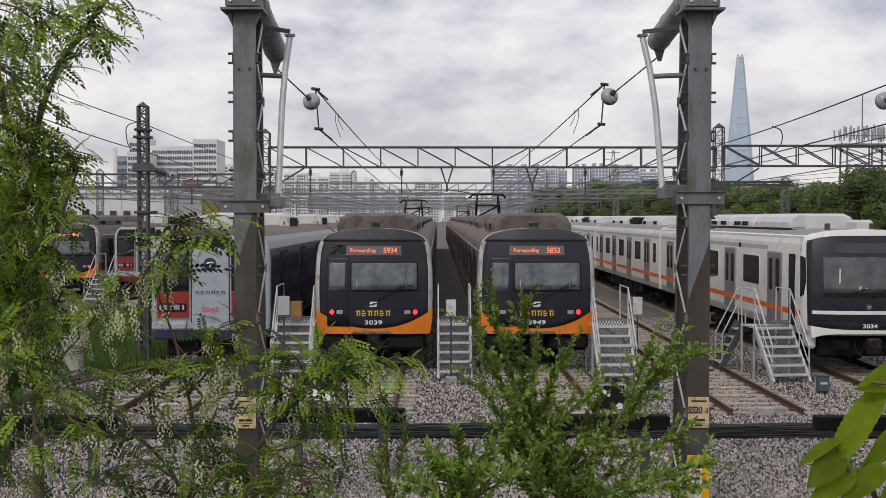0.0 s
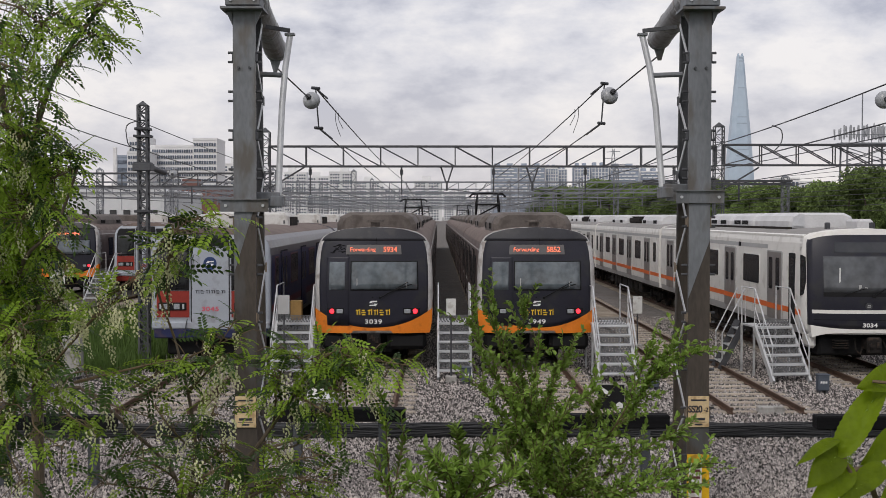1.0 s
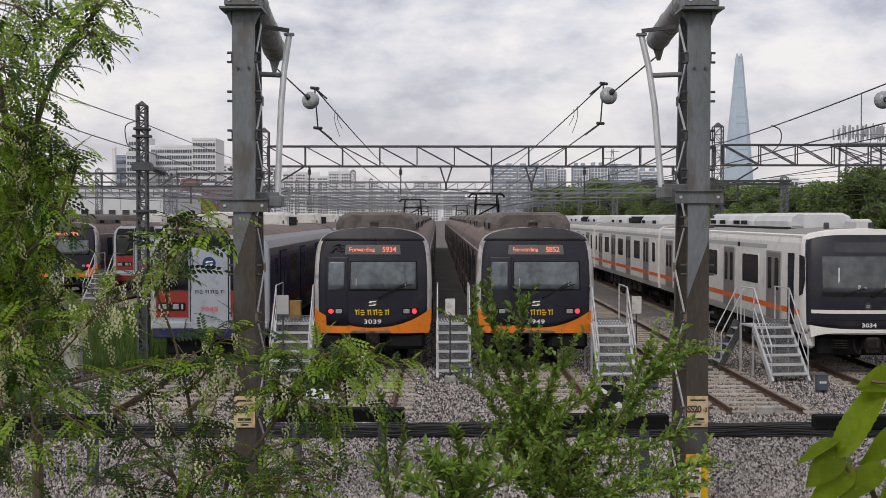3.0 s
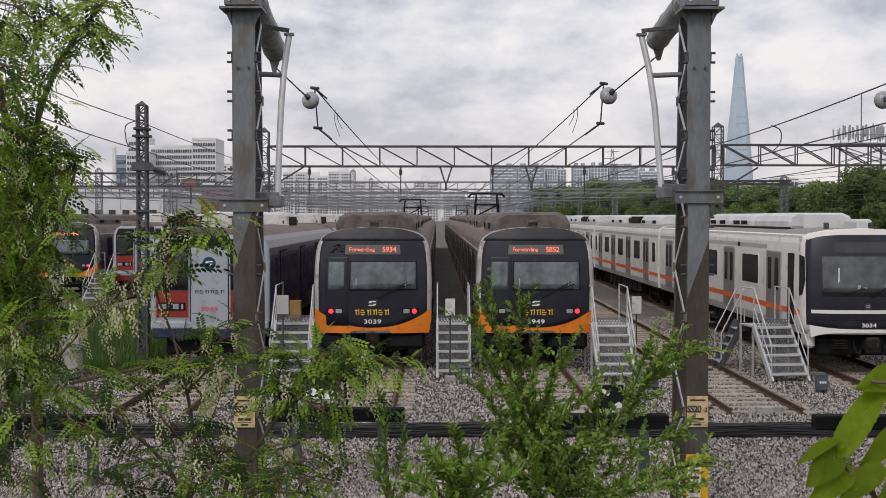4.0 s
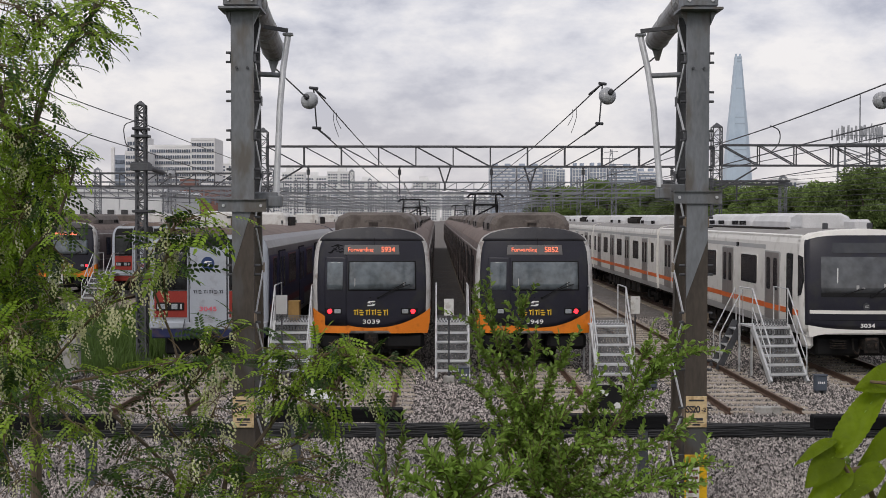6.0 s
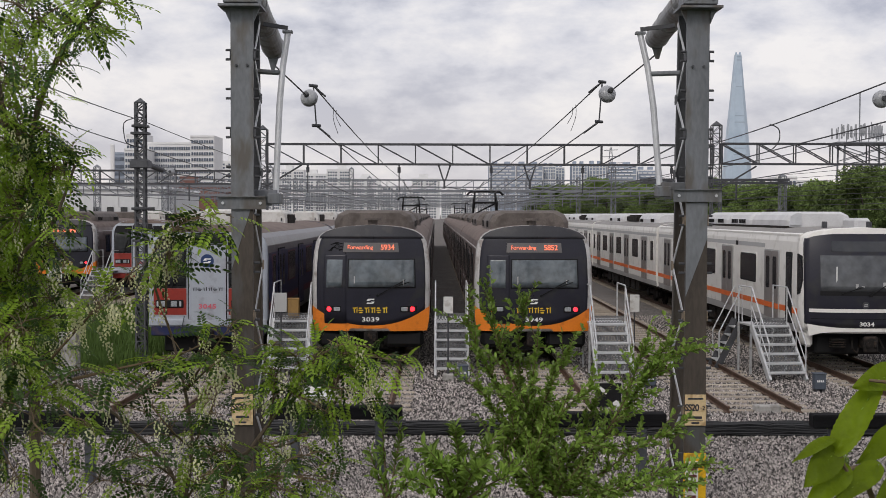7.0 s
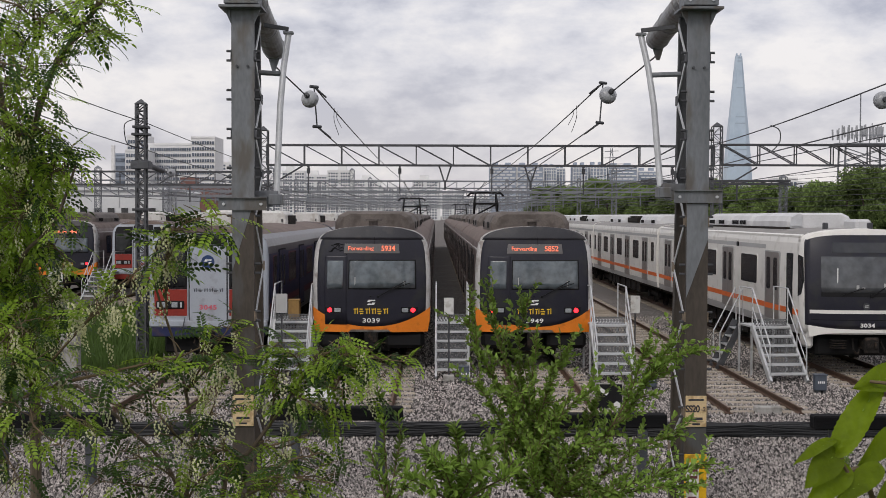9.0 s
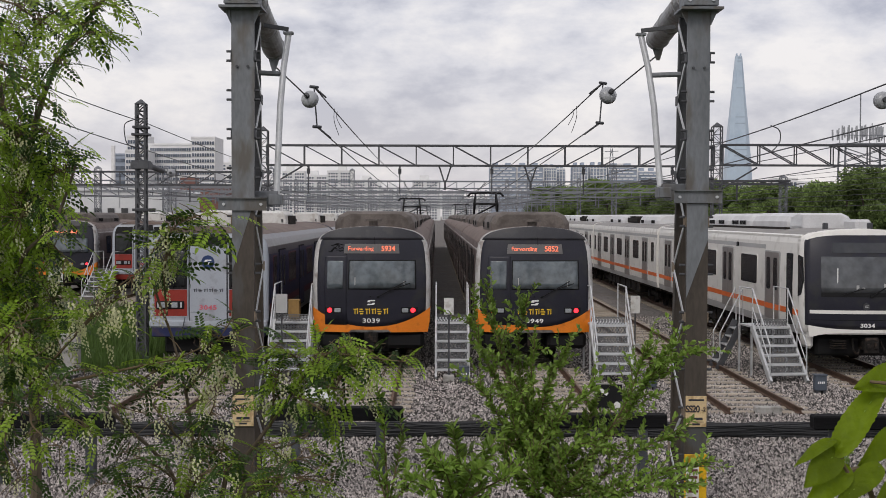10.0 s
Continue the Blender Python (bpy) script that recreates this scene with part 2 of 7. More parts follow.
    "twig": mat("brown_green_twig", (0.12, 0.085, 0.045), 0.8, vary=0.3, scale=12, fine=60, bump=0.3),
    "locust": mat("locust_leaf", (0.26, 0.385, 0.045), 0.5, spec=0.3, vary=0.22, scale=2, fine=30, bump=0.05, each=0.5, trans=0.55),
    # dark copy of the locust leaf: crown shade put into its colour
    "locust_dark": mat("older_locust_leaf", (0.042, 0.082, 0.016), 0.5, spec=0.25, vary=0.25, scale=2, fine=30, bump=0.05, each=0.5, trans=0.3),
    "shrub": mat("shrub_leaf", (0.185, 0.285, 0.05), 0.45, spec=0.3, vary=0.22, scale=3, fine=30, bump=0.05, each=0.6, trans=0.3),
    "broad": mat("broad_leaf", (0.135, 0.195, 0.006), 0.5, spec=0.2, vary=0.25, scale=14, fine=90, bump=0.4, each=0.45, trans=0.5),
    "blossom": mat("cream_blossom", (0.70, 0.70, 0.44), 0.6, vary=0.15, scale=10, bump=0, each=0.2, trans=0.3),
    "far_leaf": mat("far_tree_leaf", (0.14, 0.20, 0.055), 0.8, vary=0.4, scale=0.5, fine=3, bump=0, each=0.7, trans=0.25),
    "far_trunk": mat("far_tree_trunk", (0.07, 0.055, 0.04), 0.9, vary=0.3, bump=0.2),
    "hall": mat("white_hall_cladding", (0.62, 0.63, 0.64), 0.7, vary=0.08, scale=0.2, fine=2, bump=0.02),
    # far walls are kept pale; the haze over them is in these colours
    "apartment": mat("apartment_wall", (0.74, 0.74, 0.74), 0.8, vary=0.08, scale=0.05, fine=0.5, bump=0),
    "apartment_blue": mat("blue_grey_wall", (0.30, 0.345, 0.42), 0.8, vary=0.1, scale=0.05, fine=0.5, bump=0),
    "pane": mat("building_window", (0.105, 0.125, 0.16), 0.25, vary=0.3, scale=0.3, fine=2, bump=0, each=0.3),
    "brick": mat("red_brick_house", (0.19, 0.095, 0.08), 0.9, vary=0.2, scale=0.5, fine=6, bump=0.1),
    "tower": mat("pale_glass_tower", (0.43, 0.52, 0.61), 0.4, vary=0.06, scale=0.01, fine=0.08, bump=0, tint=(0.37, 0.46, 0.56), amount=0.3),
    "tower_band": mat("tower_dark_band", (0.34, 0.41, 0.49), 0.4, vary=0.1, scale=0.05, bump=0),
}


# ---- building helpers ----
def link(name, bm, material, parent=None, label="", smooth=False):
    me = bpy.data.meshes.new(name)
    bm.normal_update()
    bm.to_mesh(me)
    bm.free()
    if smooth:
        me.shade_smooth()
    me.materials.append(M[material])
    ob = new(name, me)
    if parent is not None:
        ob.parent = parent
    if label:
        ob["label"] = label
    return ob


def part(name, bm, material, parent, label="", smooth=False):
    return link(name, bm, material, parent, label, smooth)


def thing(name, m, label, category, group="", kind=""):
    ob = new(name)
    ob.empty_display_size = 0.2
    ob.matrix_world = m
    return tagged(ob, label, category, group, kind)


def B():
    return bmesh.new()


def box(bm, c, s, m=None, bevel=0.0):
    """A box with centre c and size s, with chamfered edges where a bevel is given."""
    r = bmesh.ops.create_cube(bm, size=1.0)
    vs = r["verts"]
    bmesh.ops.transform(bm, matrix=Matrix.Translation(c) @ (m or Matrix()) @ Matrix.Diagonal((*s, 1)), verts=vs)
    if bevel:
        es = list({e for v in vs for e in v.link_edges})
        bmesh.ops.bevel(bm, geom=es, offset=bevel, segments=1, affect="EDGES")
    return bm


def frame_of(a, b):
    a, b = Vector(a), Vector(b)
    return Matrix.Translation(a) @ (b - a).to_track_quat("Z", "Y").to_matrix().to_4x4(), (b - a).length


def tube(bm, a, b, r, r2=None, n=8):
    m, l = frame_of(a, b)
    if l < 1e-6:
        return bm
    bmesh.ops.create_cone(bm, cap_ends=True, segments=n, radius1=r, radius2=r if r2 is None else r2, depth=l, matrix=m @ Matrix.Translation((0, 0, l / 2)))
    return bm


def beam(bm, a, b, w, h):
    """A straight bar of rectangular section from a to b."""
    m, l = frame_of(a, b)
    r = bmesh.ops.create_cube(bm, size=1.0)
    bmesh.ops.transform(bm, matrix=m @ Matrix.Translation((0, 0, l / 2)) @ Matrix.Diagonal((w, h, l, 1)), verts=r["verts"])
    return bm


def sweep(bm, pts, radii, n=6):
    """A bent, tapering limb through pts."""
    pts = [Vector(p) for p in pts]
    rings = []
    for i, p in enumerate(pts):
        d = (pts[min(i + 1, len(pts) - 1)] - pts[max(i - 1, 0)]).normalized()
        side = d.cross(Vector((0.31, 0.17, 0.93))).normalized()
        up = side.cross(d)
        r = radii[i] if isinstance(radii, (list, tuple)) else radii
        rings.append([bm.verts.new(p + r * (math.cos(2 * math.pi * k / n) * side + math.sin(2 * math.pi * k / n) * up)) for k in range(n)])
    for a, b in zip(rings, rings[1:]):
        for k in range(n):
            bm.faces.new((a[k], a[(k + 1) % n], b[(k + 1) % n], b[k]))
    bm.faces.new(rings[-1])
    bm.faces.new(list(reversed(rings[0])))
    return bm


def prism(bm, outline, place):
    """Extrudes a closed outline: place(p, 0) and place(p, 1) give its two ends."""
    a = [bm.verts.new(place(p, 0)) for p in outline]
    b = [bm.verts.new(place(p, 1)) for p in outline]
    n = len(outline)
    for i in range(n):
        bm.faces.new((a[i], a[(i + 1) % n], b[(i + 1) % n], b[i]))
    bm.faces.new(list(reversed(a)))
    bm.faces.new(b)
    bmesh.ops.recalc_face_normals(bm, faces=bm.faces[:])
    return bm


def rounded(x0, x1, y0, y1, r, k=4):
    out = []
    for cx, cy, a0 in ((x1 - r, y1 - r, 0), (x0 + r, y1 - r, 90), (x0 + r, y0 + r, 180), (x1 - r, y0 + r, 270)):
        for i in range(k + 1):
            a = radians(a0 + 90 * i / k)
            out.append((cx + r * math.cos(a), cy + r * math.sin(a)))
    return out


def lettering(name, text, size, material, parent, m, bold=0.0, spread=1.0):
    cu = bpy.data.curves.new(name, "FONT")
    cu.body, cu.size, cu.align_x, cu.align_y = text, size, "CENTER", "CENTER"
    cu.extrude, cu.offset, cu.space_character = 0.002, bold, spread
    ob = bpy.data.objects.new(name, cu)
    me = bpy.data.meshes.new_from_object(ob)
    bpy.data.objects.remove(ob)
    me.materials.clear()
    me.materials.append(M[material])
    ob = new(name, me)
    ob.parent = parent
    ob.matrix_local = m
    return ob


def curve_points(pts, n):
    """A smooth run of n points through a few given ones."""
    pts = [Vector(p) for p in pts]
    if len(pts) == 2:
        pts.insert(1, (pts[0] + pts[1]) / 2)
    out = []
    for k in range(n):
        t = k / (n - 1) * (len(pts) - 1)
        i = min(int(t), len(pts) - 2)
        f = t - i
        p0, p1, p2, p3 = pts[max(i - 1, 0)], pts[i], pts[i + 1], pts[min(i + 2, len(pts) - 1)]
        out.append(0.5 * ((2 * p1) + (p2 - p0) * f + (2 * p0 - 5 * p1 + 4 * p2 - p3) * f * f + (3 * p1 - p0 - 3 * p2 + p3) * f * f * f))
    return out

# ---- ground, bank and tracks ----
TRACKS = [-18.9, -14.6, -10.27, -5.97, -1.70, 2.61, 6.90, 11.07, 15.4, 19.7]
GROUND = -0.14
RAIL_END = 23.5


def build_ground():
    bm = B()
    xs = [-4600, -900, -300, -120, -60, -40, -30, -24, -18, -12, -6, 0, 6, 12, 18, 24, 30, 40, 60, 120, 300, 900, 4600]
    ys = [-400, -60, -20, -6, 0, 2, 4, 6, 8, 10, 12, 13.5, 15, 20, 26, 34, 44, 60, 90, 200, 600, 1500, 4900]

    def z(x, y):
        # a grassy bank rises from the yard to the path on which the camera stands
        k = min(1.0, max(0.0, (13.5 - y) / 12.5))
        return GROUND - 0.02 + 2.5 * k * k * (3 - 2 * k)

    grid = [[bm.verts.new((x, y, z(x, y))) for x in xs] for y in ys]
    for j in range(len(ys) - 1):
        for i in range(len(xs) - 1):
            f = bm.faces.new((grid[j][i], grid[j][i + 1], grid[j + 1][i + 1], grid[j + 1][i]))
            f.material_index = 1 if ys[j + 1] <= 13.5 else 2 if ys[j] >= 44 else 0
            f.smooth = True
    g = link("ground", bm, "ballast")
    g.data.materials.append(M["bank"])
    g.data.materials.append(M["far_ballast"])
    tagged(g, "grey-brown crushed stone ballast, near gaps coloured dark as shade, with a grassy bank", "ground", kind="structure")


def build_stones():
    """Loose ballast stones, each a small uneven lump."""
    rng = np.random.default_rng(5)
    n = 250000
    y = 15.6 + 31 * rng.random(n) ** 1.5
    x = (rng.random(n) - 0.5) * 0.84 * y + 0.2
    rail = np.zeros(n, bool)
    for t in TRACKS:
        rail |= (np.abs(np.abs(x - t) - 0.75) < 0.09) & (y > RAIL_END)
        rail |= (np.abs(x - t) < 1.2) & (y > RAIL_END) & (np.mod(y - RAIL_END - 0.19, 0.6) < 0.22) & (rng.random(n) < 0.92)
    x, y = x[~rail], y[~rail]
    n = len(x)
    base = np.array([(1, 0, 0), (0, 1, 0), (-1, 0, 0), (0, -1, 0), (0.25, 0.2, 1.45), (-0.3, -0.15, 0.9)], float)
    faces = np.array([(0, 1, 4), (1, 2, 4), (2, 5, 4), (2, 3, 5), (3, 0, 5), (0, 4, 5)])
    size = 0.012 + 0.020 * rng.random(n) ** 1.5
    a = rng.random(n) * 6.28
    v = base[None] * size[:, None, None] * (0.75 + 0.5 * rng.random((n, 6, 1)))
    c, s = np.cos(a)[:, None], np.sin(a)[:, None]
    vx, vy = v[..., 0] * c - v[..., 1] * s, v[..., 0] * s + v[..., 1] * c
    co = np.stack([vx + x[:, None], vy + y[:, None], v[..., 2] + GROUND - 0.02 + 0.02 * rng.random((n, 1))], -1).reshape(-1, 3)
    fs = (faces[None] + 6 * np.arange(n)[:, None, None]).reshape(-1, 3)
    me = bpy.data.meshes.new("ballast_stones")
    me.from_pydata(co.tolist(), [], fs.tolist())
    me.materials.append(M["stone"])
    tagged(new("ballast_stones", me), "loose angular grey and brown ballast stones", "ballast", kind="stuff")


def rail_outline():
    return [(-0.065, -0.135), (0.065, -0.135), (0.065, -0.12), (0.012, -0.105), (0.012, -0.04), (0.034, -0.03), (0.034, -0.006), (0.026, 0.0), (-0.026, 0.0), (-0.034, -0.006), (-0.034, -0.03), (-0.012, -0.04), (-0.012, -0.105), (-0.065, -0.12)]


def build_tracks():
    sleeper_mesh = None
    for i, x in enumerate(TRACKS):
        start = RAIL_END if -8 < x < 13 else 40.0
        tr = thing("railway_track", Matrix.Translation((x, start, 0)), "rusty rails on pale weathered sleepers in ballast", "track", "yard tracks", "structure")
        for s in (-0.75, 0.75):
            bm = prism(B(), rail_outline(), lambda p, e: (s + p[0], 260.0 * e, p[1]))
            part("rail", bm, "rail", tr)
            bm = B()
            box(bm, (s, 130, 0.0035), (0.046, 259.9, 0.003))
            part("rail_head", bm, "rail_top", tr, "worn running surface of the rail")
        near = 26 if -8 < x < 13 else 4
        for k in range(near):
            if sleeper_mesh is None:
                bm = box(B(), (0, 0, 0), (2.4, 0.22, 0.14), bevel=0.012)
                first = part("sleeper", bm, "sleeper", tr)
                sleeper_mesh, ob = first.data, first
            else:
                ob = new("sleeper", sleeper_mesh)
                ob.parent = tr
            ob.matrix_local = pose(random.uniform(-0.03, 0.03), 0.3 + 0.6 * k, -0.19 + random.uniform(-0.006, 0.006), 0, 0, random.uniform(-0.8, 0.8))
        bm = B()
        for k in range(near, 150):
            box(bm, (0, 0.3 + 0.6 * k, -0.19), (2.4, 0.22, 0.14))
        tagged(part("far_sleepers", bm, "sleeper", tr), kind="stuff")


def build_buffers():
    """Black timber buffer beams on short posts past the rail ends."""
    for x, y in ((-5.99, 17.35), (-1.56, 18.0), (2.53, 17.4), (6.84, 17.3), (11.15, 17.3)):
        bs = thing("buffer_stop", Matrix.Translation((x, y, GROUND)), "black tarred timber buffer beam on two posts", "buffer stop", "buffer stops")
        part("beam", box(B(), (0, 0, 0.98), (2.08, 0.24, 0.21), bevel=0.02), "timber_black", bs)
        for s in (-0.68, 0.68):
            part("post", box(B(), (s, 0.02, 0.42), (0.14, 0.16, 0.9), bevel=0.012), "post_dark", bs)


def build_cable_run():
    """The low run of black cables and matting that crosses in front of the tracks."""
    run = thing("cable_run", Matrix.Translation((0, 21.15, GROUND)), "low run of bundled black cables along the ballast", "cables", kind="")
    x = -12.5
    k = 0
    while x < 12.5:
        l = random.uniform(1.5, 2.6)
        bundle = part("cable_cover", box(B(), (x + l / 2, 0, 0.12), (l - 0.01, 0.28, 0.23), bevel=0.03), "cable_cover", run)
        for j in range(10):
            bm = B()
            y, z = -0.14 if j < 7 else random.uniform(-0.12, 0.12), 0.04 + 0.030 * j if j < 7 else 0.245
            sweep(bm, [(x + l * q / 6 - 0.02, y + random.uniform(-0.012, 0.012), z + random.uniform(-0.02, 0.02)) for q in range(7)], 0.022, 6)
            part("cable", bm, "cable_cover", bundle)
        x += l
        k += 1


build_ground()
build_stones()
build_tracks()
build_buffers()
build_cable_run()

# ---- metro trains ----
class Shell:
    """Half width by height, and how far the front is drawn back, for one type of train."""

    def __init__(self, heights, widths, side_pull, top_pull, top_from):
        self.h, self.w, self.side_pull, self.top_pull, self.top_from = heights, widths, side_pull, top_pull, top_from

    def half(self, z):
        return float(np.interp(z, self.h, self.w))

    def back(self, x, z):
        return self.side_pull * (abs(x) / 1.56) ** 2.6 + self.top_pull * max(0.0, (z - self.top_from) / (3.72 - self.top_from)) ** 2

    def ring(self):
        zs = self.h
        return [(self.half(z), z) for z in zs] + [(-self.half(z), z) for z in reversed(zs[:-1])]


MODERN = Shell([0.92, 1.2, 1.6, 2.2, 2.7, 3.05, 3.28, 3.46, 3.58, 3.66, 3.70, 3.72], [1.48, 1.535, 1.55, 1.56, 1.545, 1.515, 1.465, 1.36, 1.15, 0.82, 0.46, 0.0], 0.24, 0.22, 1.9)
OLD = Shell([0.92, 1.0, 2.0, 2.8, 3.15, 3.35, 3.48, 3.58, 3.66, 3.70, 3.72], [1.52, 1.56, 1.56, 1.56, 1.54, 1.46, 1.32, 1.10, 0.75, 0.40, 0.0], 0.05, 0.16, 2.9)
WHITE = Shell([0.92, 1.2, 1.6, 2.2, 2.7, 3.05, 3.30, 3.46, 3.56, 3.63, 3.67, 3.69], [1.50, 1.54, 1.55, 1.56, 1.55, 1.54, 1.525, 1.49, 1.36, 1.0, 0.6, 0.0], 0.24, 0.32, 1.75)


def patch(bm, sh, u0, u1, lo, hi, off, nu=24, nz=24, rim=0.03):
    """A piece of the curved front between two heights; u runs from -1 to 1 across. It stands off by off and is rim thick."""
    f = lambda v, u: v(u) if callable(v) else v
    rows = []
    for i in range(nu + 1):
        u = u0 + (u1 - u0) * i / nu
        a, b = f(lo, u), f(hi, u)
        col = []
        for j in range(nz + 1):
            t = math.sin(0.5 * math.pi * j / nz)
            z = a + (b - a) * t
            x = u * sh.half(z)
            col.append(bm.verts.new((x, sh.back(x, z) - off, z)))
        rows.append(col)
    for i in range(nu):
        for j in range(nz):
            bm.faces.new((rows[i][j], rows[i + 1][j], rows[i + 1][j + 1], rows[i][j + 1]))
    edge = [rows[i][0] for i in range(nu + 1)] + rows[nu][1:] + [rows[i][nz] for i in range(nu - 1, -1, -1)] + rows[0][nz - 1:0:-1]
    far = [bm.verts.new(v.co + Vector((0, rim, 0))) for v in edge]
    n = len(edge)
    for i in range(n):
        bm.faces.new((edge[(i + 1) % n], edge[i], far[i], far[(i + 1) % n]))
    bmesh.ops.remove_doubles(bm, verts=bm.verts[:], dist=1e-5)
    return bm


def rect(sh, x0, x1):
    return x0 / 1.54, x1 / 1.54


def car_body(car, sh, y0, y1, wall, roof):
    """Side walls and roof of one car."""
    ring = sh.ring()
    n = len(ring)
    split = 3.2 if sh is MODERN else 3.5
    bw, br = B(), B()
    for bm, keep in ((bw, lambda z: z <= split), (br, lambda z: z > split)):
        for i in range(n - 1):
            (xa, za), (xb, zb) = ring[i], ring[i + 1]
            if keep((za + zb) / 2):
                vs = [bm.verts.new(c) for c in ((xa, y0, za), (xa, y1, za), (xb, y1, zb), (xb, y0, zb))]
                bm.faces.new(vs)
        bmesh.ops.remove_doubles(bm, verts=bm.verts[:], dist=1e-5)
    for y in (y0, y1):
        bw.faces.new([bw.verts.new((x, y, z)) for x, z in ring])
    vs = [bw.verts.new(c) for c in ((-1.48, y0, 0.92), (1.48, y0, 0.92), (1.48, y1, 0.92), (-1.48, y1, 0.92))]
    bw.faces.new(vs)
    part("body", bw, wall, car)
    part("roof", br, roof, car, smooth=True)


def band(car, name, sh, y0, y1, z0, z1, material, off=0.005, label=""):
    for s in (-1, 1):
        bm = B()
        k = 4
        o = [(s * (sh.half(z0 + (z1 - z0) * i / k) + off), z0 + (z1 - z0) * i / k) for i in range(k + 1)]
        o += [(s * (sh.half(z0 + (z1 - z0) * i / k) - 0.02), z0 + (z1 - z0) * i / k) for i in range(k, -1, -1)]
        prism(bm, o, lambda p, e: (p[0], y0 + (y1 - y0) * e, p[1]))
        part(name, bm, material, car, label)


SIDE = {}


def side_parts(car, sh, key, doors, windows, door_mat, frame_mat, sides=(-1, 1), glass="dark_glass", zd=(1.12, 3.0), zw=(2.02, 2.86)):
    """Sliding doors with their panes and the saloon windows along the car's sides."""
    for s in sides:
        for y in doors:
            k = (key, "door", s)
            x = s * (sh.half(2.2) - 0.01)
            if k not in SIDE:
                f = part("side_door", prism(B(), rounded(-0.70, 0.70, zd[0] - 0.03, zd[1] + 0.04, 0.05, 2), lambda p, e: (s * 0.022 * e, p[0], p[1])), "grey_paint" if key.startswith("white") else "rubber", car)
                leaves = []
                for q in (-0.325, 0.325):
                    lf = part("door_leaf", prism(B(), rounded(q - 0.315, q + 0.315, zd[0], zd[1], 0.03, 2), lambda p, e: (s * (0.006 + 0.024 * e), p[0], p[1])), door_mat, f)
                    leaves.append(lf)
                    leaves.append(part("door_pane", prism(B(), rounded(q - 0.17, q + 0.17, 1.95, 2.85, 0.07, 3), lambda p, e: (s * (0.01 + 0.026 * e), p[0], p[1])), glass, f))
                    if key.startswith("white"):
                        part("stripe", prism(B(), [(q - 0.316, 1.40), (q + 0.316, 1.40), (q + 0.316, 1.55), (q - 0.316, 1.55)], lambda p, e: (s * (0.02 + 0.014 * e), p[0], p[1])), "stripe", f)
                        leaves.append(f.children[-1])
                SIDE[k] = (f.data, [(l.name.split(".")[0], l.data) for l in leaves])
            else:
                f = new("side_door", SIDE[k][0])
                f.parent = car
                for nm, d in SIDE[k][1]:
                    l = new(nm, d)
                    l.parent = f
            f.matrix_local = Matrix.Translation((x, y, 0))
        for y, w in windows:
            k = (key, "window", s, w)
            x = s * (sh.half(2.4) - 0.012)
            if k not in SIDE:
                f = part("side_window", prism(B(), rounded(-w / 2 - 0.04, w / 2 + 0.04, zw[0] - 0.04, zw[1] + 0.04, 0.09, 3), lambda p, e: (s * 0.020 * e, p[0], p[1])), frame_mat, car)
                g = part("pane", prism(B(), rounded(-w / 2, w / 2, zw[0], zw[1], 0.07, 3), lambda p, e: (s * 0.026 * e, p[0], p[1])), glass, f)
                SIDE[k] = (f.data, g.data)
            else:
                f = new("side_window", SIDE[k][0])
                f.parent = car
                g = new("pane", SIDE[k][1])
                g.parent = f
            f.matrix_local = Matrix.Translation((x, y, 0))


def bogie(car, y):
    bm = B()
    for s in (-1, 1):
        box(bm, (s * 1.0, y, 0.48), (0.14, 2.9, 0.2), bevel=0.03)
        for q in (-1.05, 1.05):
            box(bm, (s * 1.02, y + q, 0.44), (0.24, 0.34, 0.34), bevel=0.04)
            tube(bm, (s * 1.0, y + q * 0.62, 0.5), (s * 1.0, y + q * 0.62, 0.8), 0.1, n=8)
    box(bm, (0, y, 0.55), (1.9, 0.5, 0.22), bevel=0.03)
    bg = part("bogie", bm, "under", car)
    for q in (-1.05, 1.05):
        bm = B()
        for s in (-1, 1):
            tube(bm, (s * 0.69, y + q, 0.43), (s * 0.82, y + q, 0.43), 0.43, n=20)
        tube(bm, (-0.8, y + q, 0.43), (0.8, y + q, 0.43), 0.08, n=8)
        part("wheelset", bm, "under", bg)


def underframe(car, y0, y1):
    bm = B()
    box(bm, (0, (y0 + y1) / 2, 0.86), (2.7, y1 - y0, 0.14))
    part("underframe", bm, "under", car)
    bogie(car, y0 + 2.9)
    bogie(car, y1 - 2.6)
    y = y0 + 5.2
    while y < y1 - 5.4:
        l = random.uniform(0.7, 1.6)
        for s in (-1, 1):
            part("equipment_box", box(B(), (s * 0.95, y + l / 2, 0.6), (0.75, l, random.uniform(0.36, 0.5)), bevel=0.03), "under", car)
        y += l + random.uniform(0.15, 0.5)


def roof_unit(car, y0, y1, hw, z0, z1, material, name="roof_unit", vents=True):
    """An air-conditioning unit: a low rounded box with sloped ends and louvres."""
    bm = B()
    o = [(-hw, z0), (hw, z0), (hw, z0 + 0.45 * (z1 - z0)), (hw * 0.9, z0 + 0.8 * (z1 - z0)), (hw * 0.7, z1), (-hw * 0.7, z1), (-hw * 0.9, z0 + 0.8 * (z1 - z0)), (-hw, z0 + 0.45 * (z1 - z0))]
    ys = [(y0, 0.86), (y0 + 0.12, 0.97), (y0 + 0.3, 1.0), (y1 - 0.3, 1.0), (y1 - 0.12, 0.97), (y1, 0.86)]
    rows = [[bm.verts.new((x * k, y, z0 + (z - z0) * k)) for x, z in o] for y, k in ys]
    for a, b in zip(rows, rows[1:]):
        for i in range(8):
